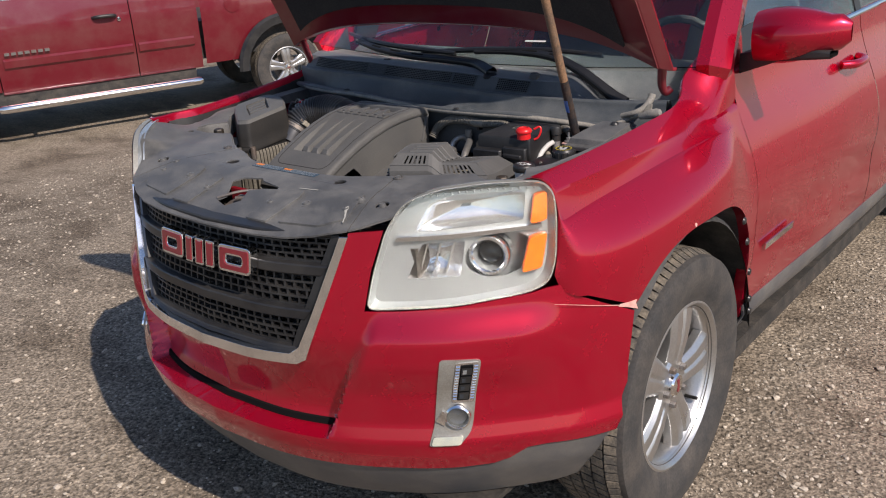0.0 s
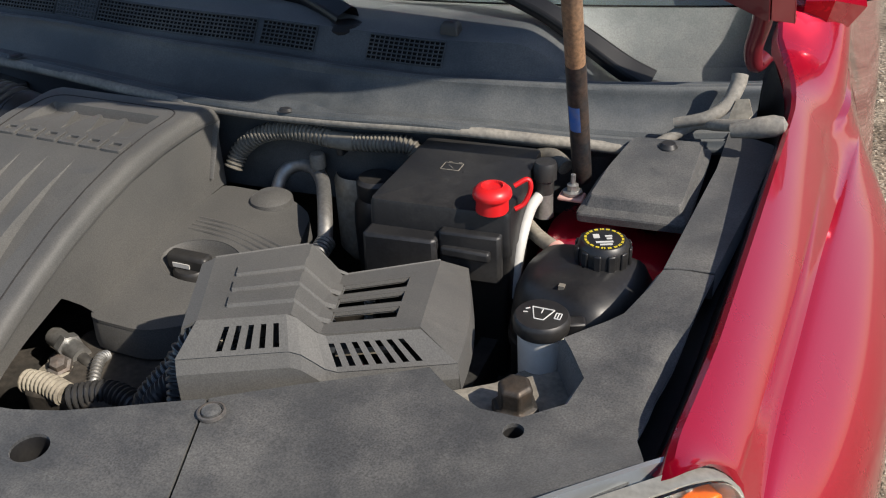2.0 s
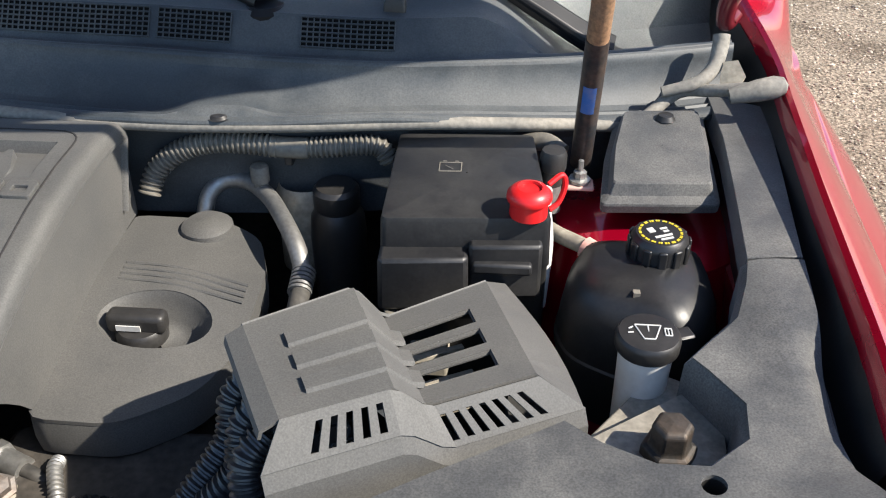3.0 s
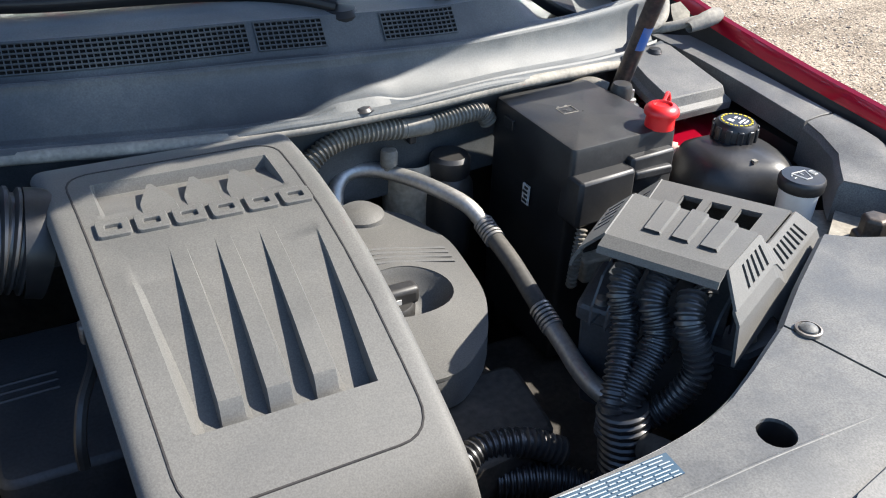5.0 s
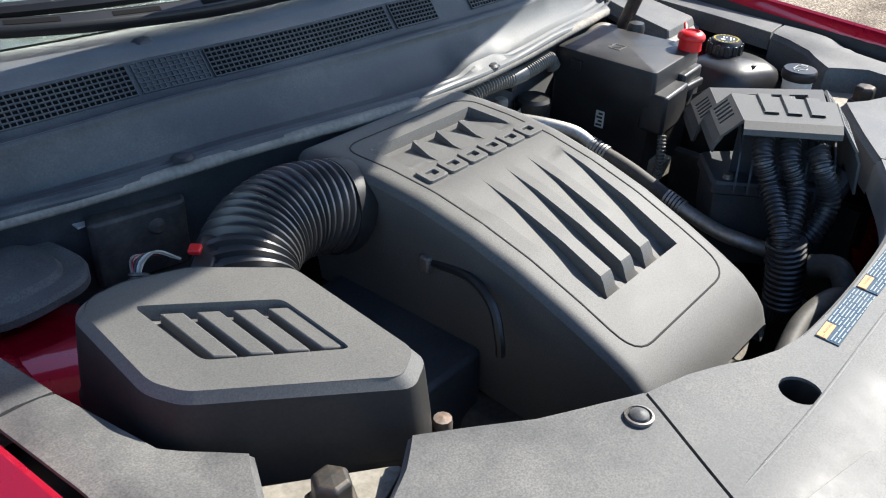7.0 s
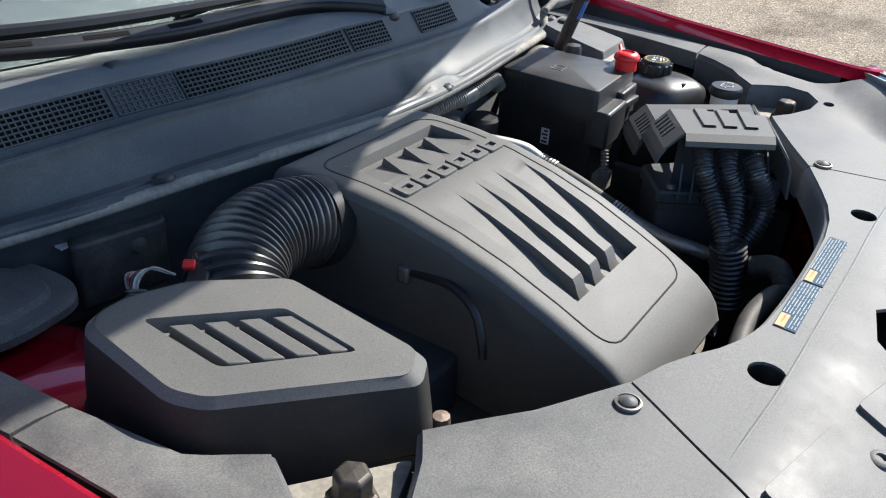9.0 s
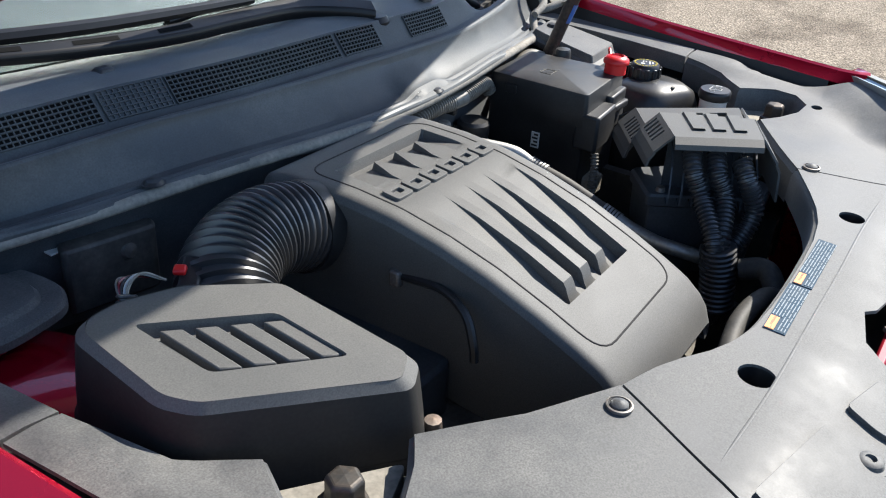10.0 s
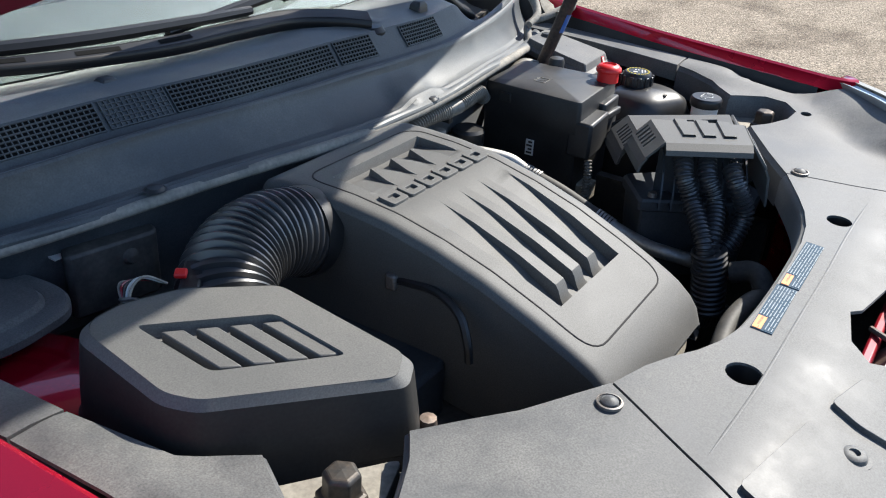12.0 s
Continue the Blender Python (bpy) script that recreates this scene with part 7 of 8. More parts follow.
# cover box beside the driver's rail
bo = rounded([(0.532, 0.864), (0.638, 0.870), (0.642, 1.008), (0.556, 1.002), (0.540, 0.93)], 0.007, 3)
bc = Vector((0.592, 0.935))
cbox = part("tower_cover", loft([[(bc.x + (x - bc.x) * k, bc.y + (y - bc.y) * k, 1.004 + 0.14 * (bc.y + (y - bc.y) * k - 0.86) - d) for x, y in bo] for k, d in ((0.01, 0), (0.80, 0.0), (0.93, 0.0), (0.95, 0.0015), (1.0, 0.010), (1.015, 0.012), (1.13, 0.016), (1.14, 0.018), (1.13, 0.026))], close_v=True), M_SHROUD, suv, "stained dusty black strut tower cover", sharp=14)
part("cover_button", revolve([(0.0, 0.006), (0.008, 0.005), (0.011, 0.0)], 18, Matrix.Translation((0.601, 0.984, 1.0215))), M_BLACK, cbox)
placed(0, 0.045, 0)
pbo = rounded([(-0.472, 0.905), (-0.490, 0.872), (-0.555, 0.862), (-0.592, 0.868), (-0.60, 1.0), (-0.52, 1.01), (-0.480, 0.96)], 0.02, 4)
pc = Vector((-0.55, 0.93))
pbox = part("tower_cover", loft([[(pc.x + (x - pc.x) * k, pc.y + (y - pc.y) * k, 0.983 + 0.03 * (pc.y + (y - pc.y) * k - 0.86) - d) for x, y in pbo] for k, d in ((0.01, -0.006), (0.66, -0.006), (0.72, 0.0), (0.955, 0.0), (1.0, 0.004), (1.0, 0.012))], close_v=True), M_SHROUD, suv, "dusty black strut tower cover", sharp=14)
part("label_tag", box(-0.462, 0.935, 0.998, -0.448, 0.95, 1.0), M_PRINT, pbox)
placed()
part("inner_wing_shelf", loft([[(-0.672, y, 0.978), (-0.640, y, 0.968), (-0.612, y, 0.962), (-0.588, y, 0.952 + 0.01 * step(0.80, 0.92, y)), (-0.566 + 0.03 * step(0.82, 0.95, y), y, 0.930), (-0.556 + 0.03 * step(0.82, 0.95, y), y, 0.80)] for y in [0.60 + 0.04 * i for i in range(12)]], thick=0.002), M_PAINT, bay, "glossy red inner wing")

# coolant tank
placed(-0.002, 0.007, -0.002)
to = rounded([(0.484, 0.752), (0.500, 0.815), (0.535, 0.825), (0.628, 0.812), (0.634, 0.74), (0.615, 0.69), (0.585, 0.665), (0.535, 0.688), (0.495, 0.712)], 0.02, 3)
tc = Vector((0.56, 0.748))
tank = part("coolant_tank", loft([[(tc.x + (x - tc.x) * k, tc.y + (y - tc.y) * k, z) for x, y in to] for k, z in ((0.02, 0.985), (0.6, 0.982), (0.82, 0.972), (0.95, 0.950), (1.0, 0.925), (1.01, 0.906), (1.04, 0.904), (1.04, 0.896), (1.0, 0.895), (0.97, 0.75))], close_v=True), M_BLACK, suv, "smooth black coolant tank")
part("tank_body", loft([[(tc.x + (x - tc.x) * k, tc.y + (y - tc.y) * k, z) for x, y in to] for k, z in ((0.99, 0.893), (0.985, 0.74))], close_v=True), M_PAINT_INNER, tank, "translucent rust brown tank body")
part("tank_pip", box(0.545, 0.708, 0.978, 0.551, 0.714, 0.984), M_LOOM, tank)
capm = Matrix.Translation((0.574, 0.775, 0.977)) @ Matrix.Diagonal((0.80, 0.80, 0.88, 1))
cap = part("coolant_cap", revolve([(0.026, -0.004), (0.0335, 0.0), (0.0340, 0.022), (0.0325, 0.028), (0.028, 0.0325), (0.0, 0.033)], 40, capm), M_BLACK, tank, "black coolant cap with yellow print")
for k in range(12):
    a = 2 * math.pi * k / 12
    part("cap_grip", box(0.0325, -0.005, 0.0, 0.0365, 0.005, 0.027, m=capm @ Matrix.Rotation(a, 4, "Z")), M_BLACK, cap, bevel=0.0015)
for k in range(38):
    a = 2 * math.pi * (k + 0.3 * (k % 2)) / 38
    part("print_mark", box(0.0222, -0.0009 - 0.0004 * (k % 3), 0.0328, 0.0252, 0.0009, 0.0334, m=capm @ Matrix.Rotation(a, 4, "Z")), M_YELLOW, cap)
for x0, y0, w, hh in ((-0.013, 0.002, 0.008, 0.009), (0.002, 0.004, 0.009, 0.003), (0.003, -0.002, 0.007, 0.003), (-0.012, -0.010, 0.022, 0.003), (-0.008, -0.016, 0.016, 0.0025)):
    part("print_mark", box(x0, y0, 0.0328, x0 + w, y0 + hh, 0.0337, m=capm @ Matrix.Rotation(0.4, 4, "Z")), M_PRINT, cap)

# washer filler
placed(0.003, 0.006, 0)
wm = Matrix.Translation((0.543, 0.640, 0.975)) @ Matrix.Diagonal((0.87, 0.87, 0.95, 1))
neck = part("washer_filler", revolve([(0.023, -0.10), (0.0245, -0.03), (0.0255, 0.0), (0.0275, 0.004), (0.026, 0.007)], 28, wm), M_WHITE, suv, "white washer neck with a black cap")
wcap = part("washer_cap", revolve([(0.0285, 0.005), (0.030, 0.007), (0.0305, 0.016), (0.0295, 0.0195), (0.0275, 0.0215), (0.0, 0.0222)], 36, wm), M_BLACK, neck, "black washer cap with white symbol")
part("cap_tab", box(0.026, -0.008, 0.010, 0.046, 0.008, 0.014, m=wm @ Matrix.Rotation(0.35, 4, "Z")), M_BLACK, wcap, bevel=0.002)
for p, q in (((-0.012, 0.010), (0.012, 0.010)), ((-0.012, 0.010), (-0.005, -0.010)), ((0.012, 0.010), (0.005, -0.010)), ((-0.005, -0.010), (0.005, -0.010)), ((0.0, 0.009), (0.0, 0.001)), ((-0.018, 0.004), (-0.014, 0.007)), ((-0.019, -0.002), (-0.014, -0.001)), ((0.015, 0.006), (0.021, 0.006)), ((0.015, -0.004), (0.021, -0.004)), ((0.015, 0.006), (0.015, -0.004)), ((0.021, 0.006), (0.021, -0.004)), ((0.018, 0.006), (0.018, -0.004))):
    part("symbol_line", tube([(*p, 0.0224), (*q, 0.0224)], 0.0007, 5, 1, bm=None), M_PRINT, wcap).matrix_basis = wm

placed(-0.002, 0.008, 0.012)
# brake fluid and power steering pots, pipes and looms behind the engine
pot = part("fluid_reservoir", revolve([(0.03, 0.80), (0.032, 0.88), (0.03, 0.905), (0.024, 0.915), (0.026, 0.918), (0.026, 0.938), (0.022, 0.943), (0.0, 0.944)], 26, Matrix.Translation((0.246, 0.918, 0))), M_BLACK, suv, "dark fluid pot behind the pipe")
part("pot_neck", revolve([(0.02, 0.78), (0.034, 0.80), (0.034, 0.90), (0.03, 0.91)], 20, Matrix.Translation((0.205, 0.95, 0.02))), M_BEIGE, pot, "dusty tan bottle")
placed()
ac = part("refrigerant_pipe", tube([(0.090, 0.925, 0.905), (0.096, 0.938, 0.930), (0.114, 0.948, 0.942), (0.142, 0.942, 0.945), (0.170, 0.915, 0.944), (0.193, 0.878, 0.942), (0.216, 0.836, 0.935), (0.227, 0.812, 0.921), (0.229, 0.80, 0.915)], 0.0095, 14, 8), M_PIPE, suv, "dusty aluminium refrigerant pipe")
part("hose_sleeve", tube([(0.229, 0.80, 0.915), (0.230, 0.75, 0.903), (0.229, 0.705, 0.889), (0.228, 0.66, 0.874)], 0.0105, 14, 6), M_RUBBER, ac, "black rubber hose")
for k in range(6):
    for y, z in ((0.812 - 0.005 * k, 0.9185 - 0.0012 * k), (0.684 - 0.005 * k, 0.881 - 0.0016 * k)):
        part("crimp_ring", tube([(0.2285, y, z), (0.2285, y - 0.003, z - 0.0008)], 0.0125, 14, 1), M_PIPE, ac)
part("lower_pipe", tube([(0.228, 0.665, 0.875), (0.227, 0.63, 0.866), (0.222, 0.595, 0.862), (0.221, 0.565, 0.862), (0.235, 0.53, 0.855)], 0.0105, 14, 6), M_PIPE, ac, "aluminium pipe")
part("service_valve", revolve([(0.009, -0.012), (0.008, 0.0), (0.0105, 0.002), (0.0105, 0.018), (0.009, 0.021), (0.0, 0.0215)], 12, Matrix.Translation((0.160, 0.927, 0.954))), M_LOOM, ac, "grey service valve cap")
part("thin_pipe", tube([(0.15, 0.95, 0.93), (0.165, 0.965, 0.962), (0.20, 0.968, 0.972), (0.29, 0.965, 0.976)], 0.004, 8, 6), M_PIPE, ac)
loom = part("engine_loom", tube([(0.040, 0.905, 0.945), (0.048, 0.918, 0.968), (0.072, 0.926, 0.988), (0.105, 0.930, 0.999), (0.145, 0.930, 1.001), (0.185, 0.930, 0.997)], 0.0112, 16, 8, rib=0.003, pitch=0.0055), M_LOOM, suv, "dusty corrugated engine loom")
part("loom_wrap", tube([(0.176, 0.930, 0.998), (0.195, 0.930, 0.997), (0.215, 0.930, 0.997)], 0.0118, 14, 4), M_LOOM, loom)
part("loom_tail", tube([(0.208, 0.930, 0.997), (0.24, 0.931, 0.999), (0.27, 0.934, 1.001), (0.292, 0.938, 0.998), (0.304, 0.936, 0.982)], 0.0105, 16, 8, rib=0.0025, pitch=0.0052), M_LOOM, loom)
part("loom_clip", box(0.188, 0.928, 0.975, 0.198, 0.945, 1.0), M_BLACK, loom, bevel=0.002)
placed()


# ---- cowl, wipers ----
def cowl_y(x):
    return 0.993 + 0.27 * x * x


def cowl_bend(x):
    """The upper shelf swings back and up towards the middle."""
    return Vector((0, float(eased(x, [-0.6, -0.337, 0.03, 0.2, 0.3], [-0.03, 0.005, 0.013, 0.005, -0.004], 0.06)), float(eased(x, [-0.6, -0.3, 0.03, 0.2, 0.3], [0.014, 0.016, 0.011, 0.004, 0.0], 0.06))))


def cowl_section(x):
    """Front lip to glass: (offset in y, z)."""
    w = 0.003 * math.sin(9 * x) + 0.002 * math.sin(23 * x + 1)
    drop = 0.02 * step(0.30, 0.62, x) + 0.012 * step(-0.25, -0.62, x) - 0.014 * step(0.1, -0.3, x)
    hump = 0.010 * step(0.06, 0.10, x) * step(0.19, 0.14, x)
    s = [(-0.050, 0.90), (-0.056, 0.985), (-0.070, 1.016 - drop + w), (-0.080, 1.021 - drop + w), (-0.085, 1.026 - drop + w), (-0.0835, 1.0315 - drop + w), (-0.077, 1.034 - drop + w), (-0.070, 1.0325 - drop + hump), (-0.066, 1.0285 - drop + hump), (-0.062, 1.0320 - drop + hump), (-0.058, 1.0285 - drop + hump), (-0.046, 1.031 - drop * 0.9 + hump), (-0.030, 1.044 - drop * 0.7 + hump * 0.5), (-0.0215, 1.0575 - drop * 0.5), (-0.0200, 1.0660 - drop * 0.4), (-0.0165, 1.0700 - drop * 0.3), (-0.0120, 1.0690 - drop * 0.2), (-0.0075, 1.0622 - drop * 0.2), (-0.004, 1.0635), (0.003, 1.066), (0.006, 1.0690), (0.009, 1.0725), (0.030, 1.099), (0.034, 1.102), (0.05, 1.105), (0.07, 1.108), (0.12, 1.112), (0.15, 1.114)]
    return [Vector((x, cowl_y(x) + a, z)) + cowl_bend(x) * step(-0.05, -0.018, a) * step(0.15, 0.06, a) - Vector((0, 0, 0.085)) * step(0.38, 0.54, x) * step(0.0, 0.03, a) * step(0.15, 0.11, a) for a, z in s]


xs = [-0.69 + 0.0115 * i for i in range(121)]
rows = [smooth_line(cowl_section(x), 2) for x in xs]
cowl = part("cowl_panel", loft(rows), M_COWL, suv, "dusty black cowl panel with mesh vents", sharp=18)


def mesh_vent(x0, x1, back):
    """A vent lattice of small square holes over a tray; black paints their shade."""
    def on(x, v, lift):
        return Vector((x, cowl_y(x) + 0.009 + 0.021 * v - 0.6 * lift, 1.0725 + 0.0265 * v + 0.75 * lift)) + cowl_bend(x)
    n = max(2, int((x1 - x0) / 0.0066))
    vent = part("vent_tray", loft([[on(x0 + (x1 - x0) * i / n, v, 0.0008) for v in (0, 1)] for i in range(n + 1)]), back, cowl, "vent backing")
    bm = bmesh.new()
    for i in range(n + 1):
        x = x0 + (x1 - x0) * i / n
        for v0, v1 in ((0.0, 1.0),):
            q = [on(x - 0.0006, v0, 0.0028), on(x + 0.0006, v0, 0.0028), on(x + 0.0006, v1, 0.0028), on(x - 0.0006, v1, 0.0028)]
            b = [p - Vector((0, 0, 0.0024)) for p in q]
            v = [bm.verts.new(p) for p in q + b]
            for f in ((0, 1, 2, 3), (0, 3, 7, 4), (2, 1, 5, 6)):
                bm.faces.new([v[k] for k in f])
    for j in range(7):
        vv = j / 6
        strip = [[on(x0 + (x1 - x0) * i / 24, vv + d, l) for d, l in ((-0.017, 0.0005), (-0.017, 0.003), (0.017, 0.003), (0.017, 0.0005))] for i in range(25)]
        loft(strip, bm=bm)
    tagged(part("vent_lattice", bm, M_COWL, cowl, "fine square lattice", smooth=False), kind="stuff")


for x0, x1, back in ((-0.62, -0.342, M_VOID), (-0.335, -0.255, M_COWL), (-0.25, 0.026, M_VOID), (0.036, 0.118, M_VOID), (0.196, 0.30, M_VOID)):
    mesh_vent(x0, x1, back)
for x in (-0.352, 0.125):
    part("cowl_clip", revolve([(0.0, 0.004), (0.008, 0.003), (0.011, 0.0), (0.013, 0.0)], 16, Matrix.Translation((x, cowl_y(x) - 0.074, 1.034 + 0.014 * step(0.1, -0.3, x)))), M_BLACK, cowl)
part("bulkhead_pad", prism(rounded([(-0.46, 0.965), (-0.36, 0.945), (-0.35, 0.965), (-0.45, 0.99)], 0.01), 0.93, 1.005), M_RUBBER, cowl, "rubber bulkhead pad", bevel=0.006)
part("pad_button", revolve([(0.0, 0.006), (0.008, 0.004), (0.010, 0.0)], 14, Matrix.Translation((-0.392, 0.953, 0.985)) @ pose(0, 0, 0, 80, 0, 0)), M_RUBBER, cowl)
seal = part("bay_seal", tube([(x, cowl_y(x) - 0.079, 1.0255 - 0.02 * step(0.30, 0.62, x) - 0.012 * step(-0.25, -0.62, x) + 0.014 * step(0.1, -0.3, x)) for x in [-0.62 + 0.07 * i for i in range(18)]] + [(0.62, 1.035, 1.03), (0.655, 1.015, 1.043), (0.70, 0.998, 1.055), (0.712, 0.992, 1.057)], 0.0072, 12, 4), M_SEAL, suv, "dusty rubber bay seal")
part("seal_end", revolve([(0.0, 0.022), (0.009, 0.018), (0.0125, 0.008), (0.0122, -0.01), (0.008, -0.04)], 16, Matrix.Translation((0.706, 0.995, 1.056)) @ pose(0, 0, 0, 0, 75, 0)), M_SEAL, seal)
part("drain_boot", tube([(0.60, 1.022, 1.036), (0.636, 1.026, 1.046), (0.656, 1.040, 1.058), (0.664, 1.058, 1.076), (0.665, 1.066, 1.088)], 0.0082, 12, 5, taper=lambda t: 0.75 + 0.45 * t), M_SEAL, seal, "grey rubber boot at the cowl's end")
part("torn_flap", loft([[(0.662, 1.020, 1.044), (0.664, 1.032, 1.056), (0.667, 1.040, 1.066)], [(0.672, 1.014, 1.046), (0.675, 1.026, 1.058), (0.681, 1.036, 1.070)], [(0.682, 1.008, 1.048), (0.685, 1.016, 1.054), (0.688, 1.020, 1.058)]], thick=0.002), M_BEIGE, seal, "torn pale foam flap")
for x, ny, nz in ((-0.294, 1.092, 1.109), (0.297, cowl_y(0.297) + 0.052, 1.104)):
    part("washer_nozzle", loft([[(x + dx * k, ny + dy * k, nz + z) for dx, dy in ((-0.013, -0.01), (0.013, -0.01), (0.013, 0.012), (-0.013, 0.012))] for k, z in ((1.0, 0.0), (0.9, 0.012), (0.55, 0.018))] + [[(x, ny, nz + 0.018)] * 4], close_v=True), M_BLACK, cowl, "washer nozzle", bevel=0.002)


def wiper(pivot, arm, blade_line, label):
    line = smooth_line(arm, 6)
    rows, slots = [], []
    for i, p in enumerate(line):
        t = i / (len(line) - 1)
        d = (line[min(i + 1, len(line) - 1)] - line[max(0, i - 1)]).normalized()
        across = d.cross(Vector((0, -0.45, 0.9))).normalized()
        up = across.cross(d)
        hw, hh = 0.5 * (0.036 - 0.016 * t), 0.5 * (0.020 - 0.008 * t)
        rows.append([p + across * a * hw + up * b * hh for a, b in ((-1, -1), (-1, 0.35), (-0.7, 1), (0.7, 1), (1, 0.35), (1, -1))])
        slots.append((p + up * (hh + 0.0006), across * 0.0035))
    w = part("wiper_arm", loft(rows, close_v=True), M_WIPER, suv, label, bevel=0.002)
    # slots laid on as black strips that paint the shade in them
    first = int(len(slots) * 0.62)
    for k in (first, first + 4, first + 8):
        part("arm_slot", loft([[p - a, p + a] for p, a in slots[k:k + 3]]), M_VOID, w, "long arm slot, its shade painted as a black strip")
    part("pivot_cover", revolve([(0.028, -0.02), (0.028, 0.006), (0.022, 0.013), (0.0, 0.016)], 20, Matrix.Translation(pivot)), M_WIPER, w)
    part("wiper_blade", tube(blade_line, 0.009, 8, 6, taper=lambda t: 0.7 + 1.2 * t * (1 - t)), M_WIPER, w, "long wiper blade")
    part("blade_rubber", tube([Vector(p) - Vector((0, -0.006, 0.007)) for p in blade_line], 0.003, 6, 6), M_RUBBER, w)
    return w


wiper((0.150, 1.060, 1.098), [(0.150, 1.060, 1.116), (0.105, 1.084, 1.124), (0.04, 1.116, 1.129), (-0.06, 1.114, 1.134), (-0.20, 1.112, 1.138), (-0.36, 1.140, 1.146), (-0.52, 1.196, 1.157)], [(-0.03, 1.122, 1.152), (-0.14, 1.126, 1.155), (-0.30, 1.144, 1.159), (-0.48, 1.197, 1.164), (-0.62, 1.26, 1.170)], "long black wiper arm resting on the glass")
wiper((0.548, 1.130, 1.026), [(0.552, 1.130, 1.044), (0.515, 1.129, 1.062), (0.462, 1.130, 1.094), (0.395, 1.134, 1.130), (0.30, 1.146, 1.156), (0.16, 1.147, 1.163), (0.04, 1.132, 1.160)], [(0.45, 1.185, 1.158), (0.30, 1.165, 1.168), (0.10, 1.140, 1.166), (-0.06, 1.130, 1.156), (-0.17, 1.128, 1.148)], "black wiper arm at the driver's side")

# ---- the maroon pickup behind ----
def build_truck():
    # local x runs along the side from the front door to the tail, y away from the viewer, z up
    start, end = Vector((-7.26, 2.92)), Vector((-6.54, 4.76))
    d = (end - start).normalized()
    ang = math.degrees(math.atan2(d.y, d.x))
    gz = ground_height(-7.0, 4.0) - 0.02
    truck = thing("pickup_truck", "dark maroon pickup truck with a chrome step", "truck", Matrix.Translation((start.x, start.y, gz)) @ pose(0, 0, 0, 0, 0, ang))

    def side_y(z):
        return float(np.interp(z, [0.45, 0.6, 0.85, 1.1, 1.4, 1.5], [0.10, 0.06, 0.02, 0.0, 0.03, 0.06]))

    def panel(name, x0, x1, z0, z1, label="", low=None):
        rows = []
        for i in range(25):
            x = x0 + (x1 - x0) * i / 24
            lo = low(x) if low else z0
            rows.append([(x, side_y(lo) + 0.04, lo)] + [(x, side_y(lo + (z1 - lo) * j / 12), lo + (z1 - lo) * j / 12) for j in range(13)] + [(x, side_y(z1) + 0.05, z1)])
        return part(name, loft(rows), M_TRUCK_AND_SHADED_RED, truck, label)
    fd = panel("front_door", 0.02, 1.345, 0.52, 1.42, "maroon front door")
    rd = panel("rear_door", 1.355, 2.03, 0.52, 1.42, "maroon rear door")
    panel("front_wing", -1.4, 0.01, 0.55, 1.36, "maroon front wing", low=lambda x: max(0.55, 0.40 + math.sqrt(max(0, 0.46 ** 2 - (x + 0.75) ** 2))))
    part("cab_base", box(-1.4, 0.10, 0.42, 1.95, 1.75, 0.56), M_GRIME, truck)
    axle = 2.98
    bed = panel("bed_side", 2.07, 4.5, 0.55, 1.36, "maroon bed side", low=lambda x: max(0.55, 0.40 + math.sqrt(max(0, 0.50 ** 2 - (x - axle) ** 2))))
    part("bed_shell", box(2.0, 0.12, 0.60, 4.48, 1.75, 1.0), M_GRIME, truck)
    part("cab_back", box(0.1, 0.14, 0.56, 1.94, 1.72, 1.35), M_CLOTH, truck)
    # door mouldings, handle, badge
    for ob, x0, x1 in ((fd, 0.08, 1.32), (rd, 1.38, 1.96)):
        part("door_moulding", loft([[(x, side_y(0.78) - 0.002, 0.765), (x, side_y(0.80) - 0.022, 0.785), (x, side_y(0.85) - 0.022, 0.85), (x, side_y(0.87) - 0.002, 0.87)] for x in [x0 + (x1 - x0) * i / 8 for i in range(9)]]), M_TRUCK_AND_SHADED_RED, ob, "maroon rub moulding")
    part("door_handle", tube([(0.98, side_y(1.17) - 0.002, 1.165), (1.02, -0.04, 1.175), (1.16, -0.04, 1.175), (1.20, side_y(1.17), 1.165)], 0.019, 10, 5), M_BLACK, fd, "black door handle")
    part("lock", revolve([(0.0, 0.01), (0.02, 0.008), (0.022, 0.0)], 16, Matrix.Translation((1.23, 0.0, 1.13)) @ pose(0, 0, 0, 90, 0, 0)), M_CHROME, fd)
    for k in range(7):
        part("badge_bar", box(0.10 + 0.062 * k, -0.012, 0.905, 0.145 + 0.062 * k, 0.02, 0.93), M_STEEL, fd, "plain silver badge bar")
    # windows and roof
    for x0, x1 in ((0.25, 1.30), (1.40, 1.90)):
        part("side_window", loft([[(x0 + (0.35 if x0 < 1 else 0) * t, 0.08 + 0.16 * t, 1.43 + 0.42 * t), (x1, 0.08 + 0.16 * t, 1.43 + 0.42 * t)] for t in (0, 0.5, 1)], thick=0.006), M_GLASS, truck)
    part("roof", loft([[(x, 0.22 + 1.4 * j / 10, 1.86 + 0.04 * math.sin(math.pi * j / 10)) for j in range(11)] for x in (0.6, 1.0, 1.5, 1.93)], thick=0.03), M_TRUCK_AND_SHADED_RED, truck)
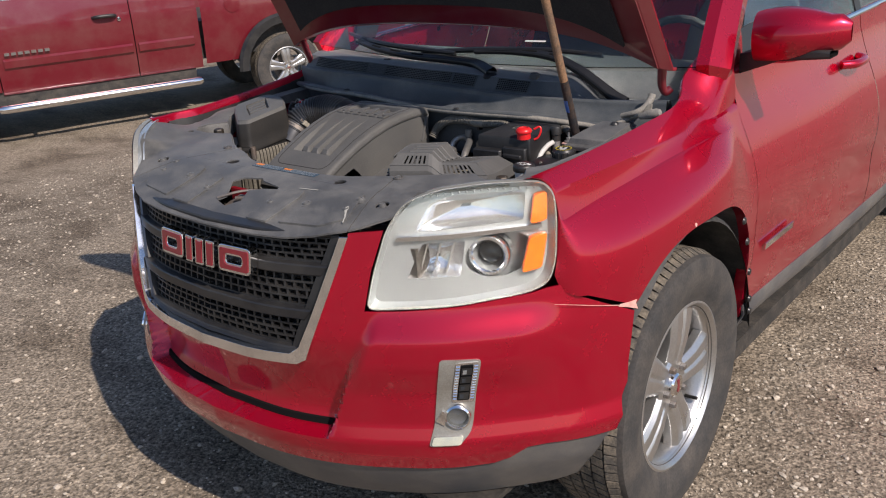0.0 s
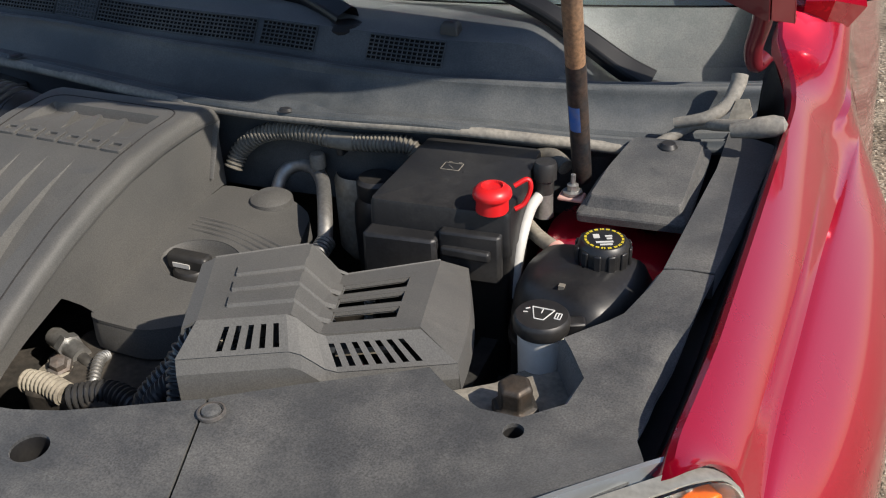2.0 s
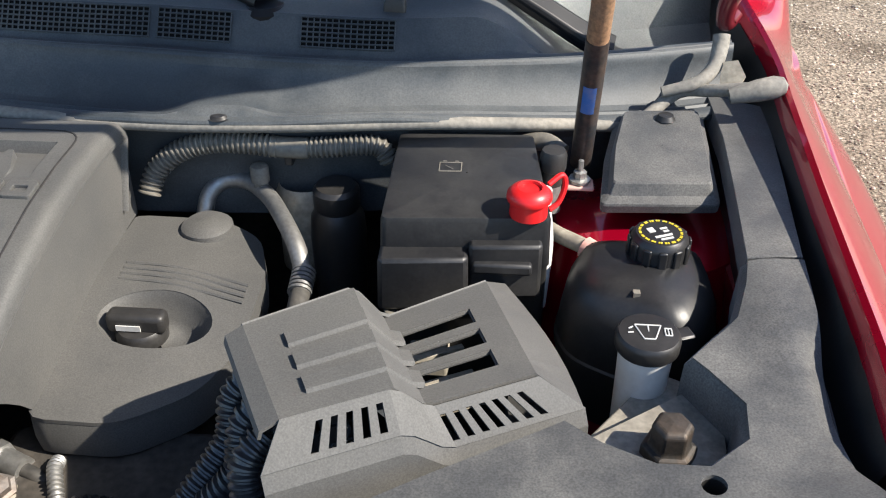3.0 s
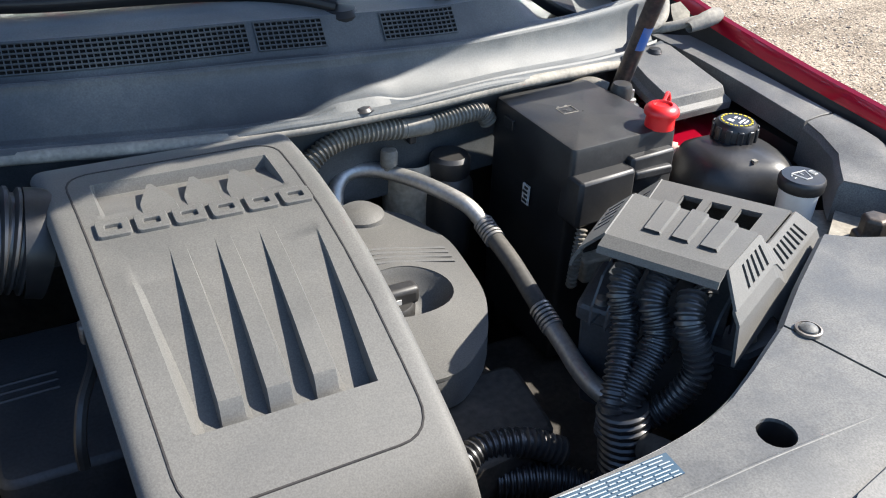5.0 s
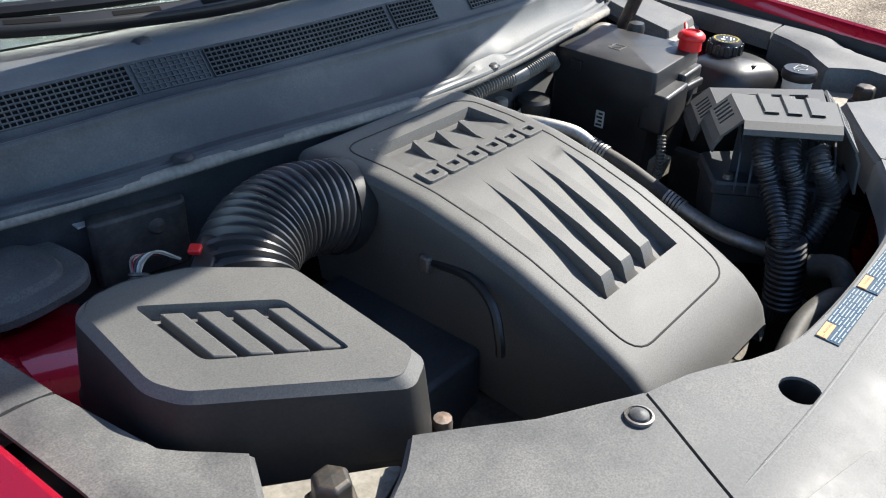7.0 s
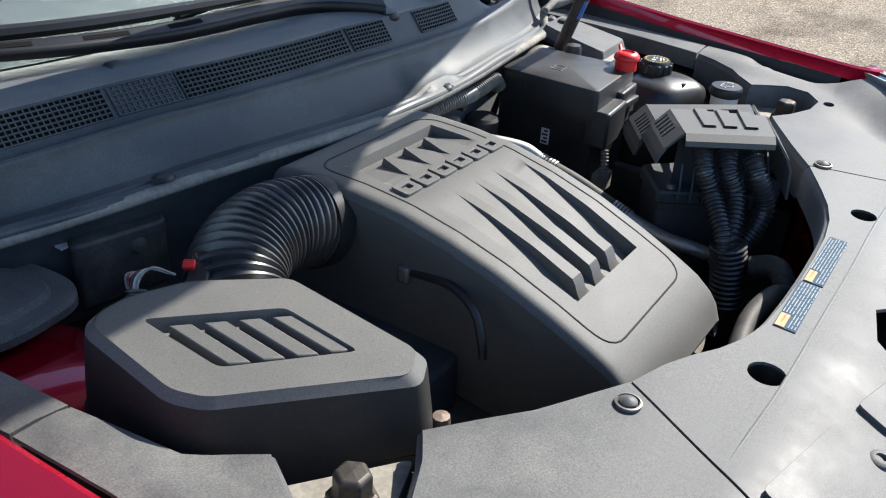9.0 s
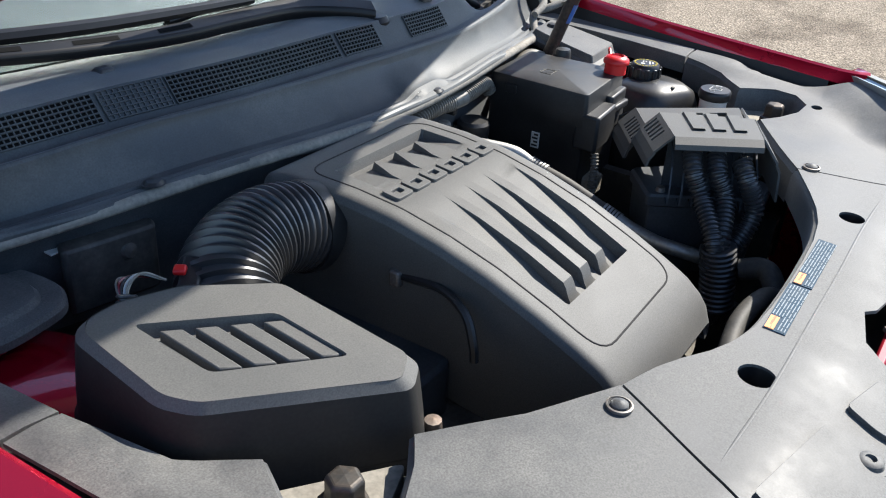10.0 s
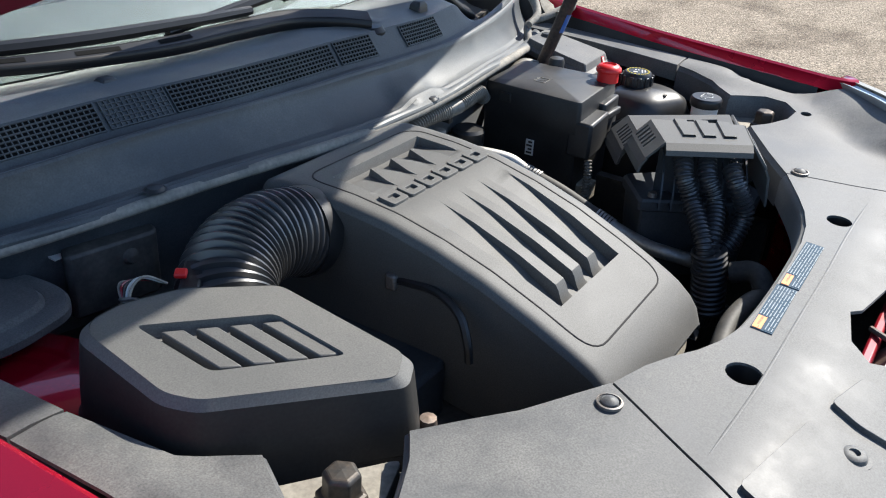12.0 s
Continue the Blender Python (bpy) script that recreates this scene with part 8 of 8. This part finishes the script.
    part("rear_pillar", loft([[(1.90, 0.07, 1.42), (1.95, 0.07, 1.42)], [(1.88, 0.24, 1.88), (1.94, 0.24, 1.88)]], thick=0.05), M_TRUCK_AND_SHADED_RED, truck)
    # arch flare
    rows = []
    for i in range(25):
        a = math.pi * i / 24
        rows.append([(axle + r * math.cos(a), yy, 0.42 + r * math.sin(a)) for r, yy in ((0.47, 0.10), (0.47, -0.03), (0.55, -0.035), (0.58, 0.0))])
    part("arch_flare", loft(rows), M_BLACK, truck, "black wheel arch flare")
    part("fuel_door", revolve([(0.088, -0.002), (0.088, 0.003), (0.084, 0.004), (0.0, 0.005)], 28, Matrix.Translation((2.42, side_y(1.1), 1.15)) @ pose(0, 0, 0, 90, 0, 0)), M_TRUCK_AND_SHADED_RED, truck)
    # step tube
    stp = part("side_step", tube([(-0.02, 0.0, 0.40), (0.05, -0.05, 0.40), (0.9, -0.05, 0.40), (1.85, -0.05, 0.40), (1.93, 0.0, 0.40)], 0.042, 16, 6), M_CHROME, truck, "chrome tube side step")
    part("step_end", revolve([(0.0, 0.03), (0.03, 0.022), (0.043, 0.0)], 16, Matrix.Translation((-0.02, 0.0, 0.40)) @ pose(0, 0, 0, 0, -60, 0)), M_BLACK, stp)
    for x in (0.3, 1.5):
        part("step_bracket", tube([(x, -0.03, 0.40), (x, 0.2, 0.44), (x, 0.5, 0.5)], 0.02, 8, 3), M_BLACK, stp)
    for x in (axle, -0.75):
        for y in (0.13, 1.62):
            m = Matrix.Translation((x, y, 0.385)) @ pose(0, 0, 0, 90 if y < 1 else -90, 0, 0)
            build_wheel(truck, m, "truck_wheel", radius=0.392, width=0.26, rim_r=0.228)
    part("tail_panel", box(4.48, 0.1, 0.55, 4.53, 1.78, 1.36), M_TRUCK_AND_SHADED_RED, truck)
    part("nose_panel", box(-1.48, 0.1, 0.55, -1.40, 1.78, 1.30), M_TRUCK_AND_SHADED_RED, truck)
    part("far_side", box(-1.4, 1.76, 0.5, 4.5, 1.80, 1.38), M_TRUCK_AND_SHADED_RED, truck)
    part("bonnet", box(-1.4, 0.06, 1.32, 0.1, 1.78, 1.37), M_TRUCK_AND_SHADED_RED, truck, bevel=0.03)


build_truck()
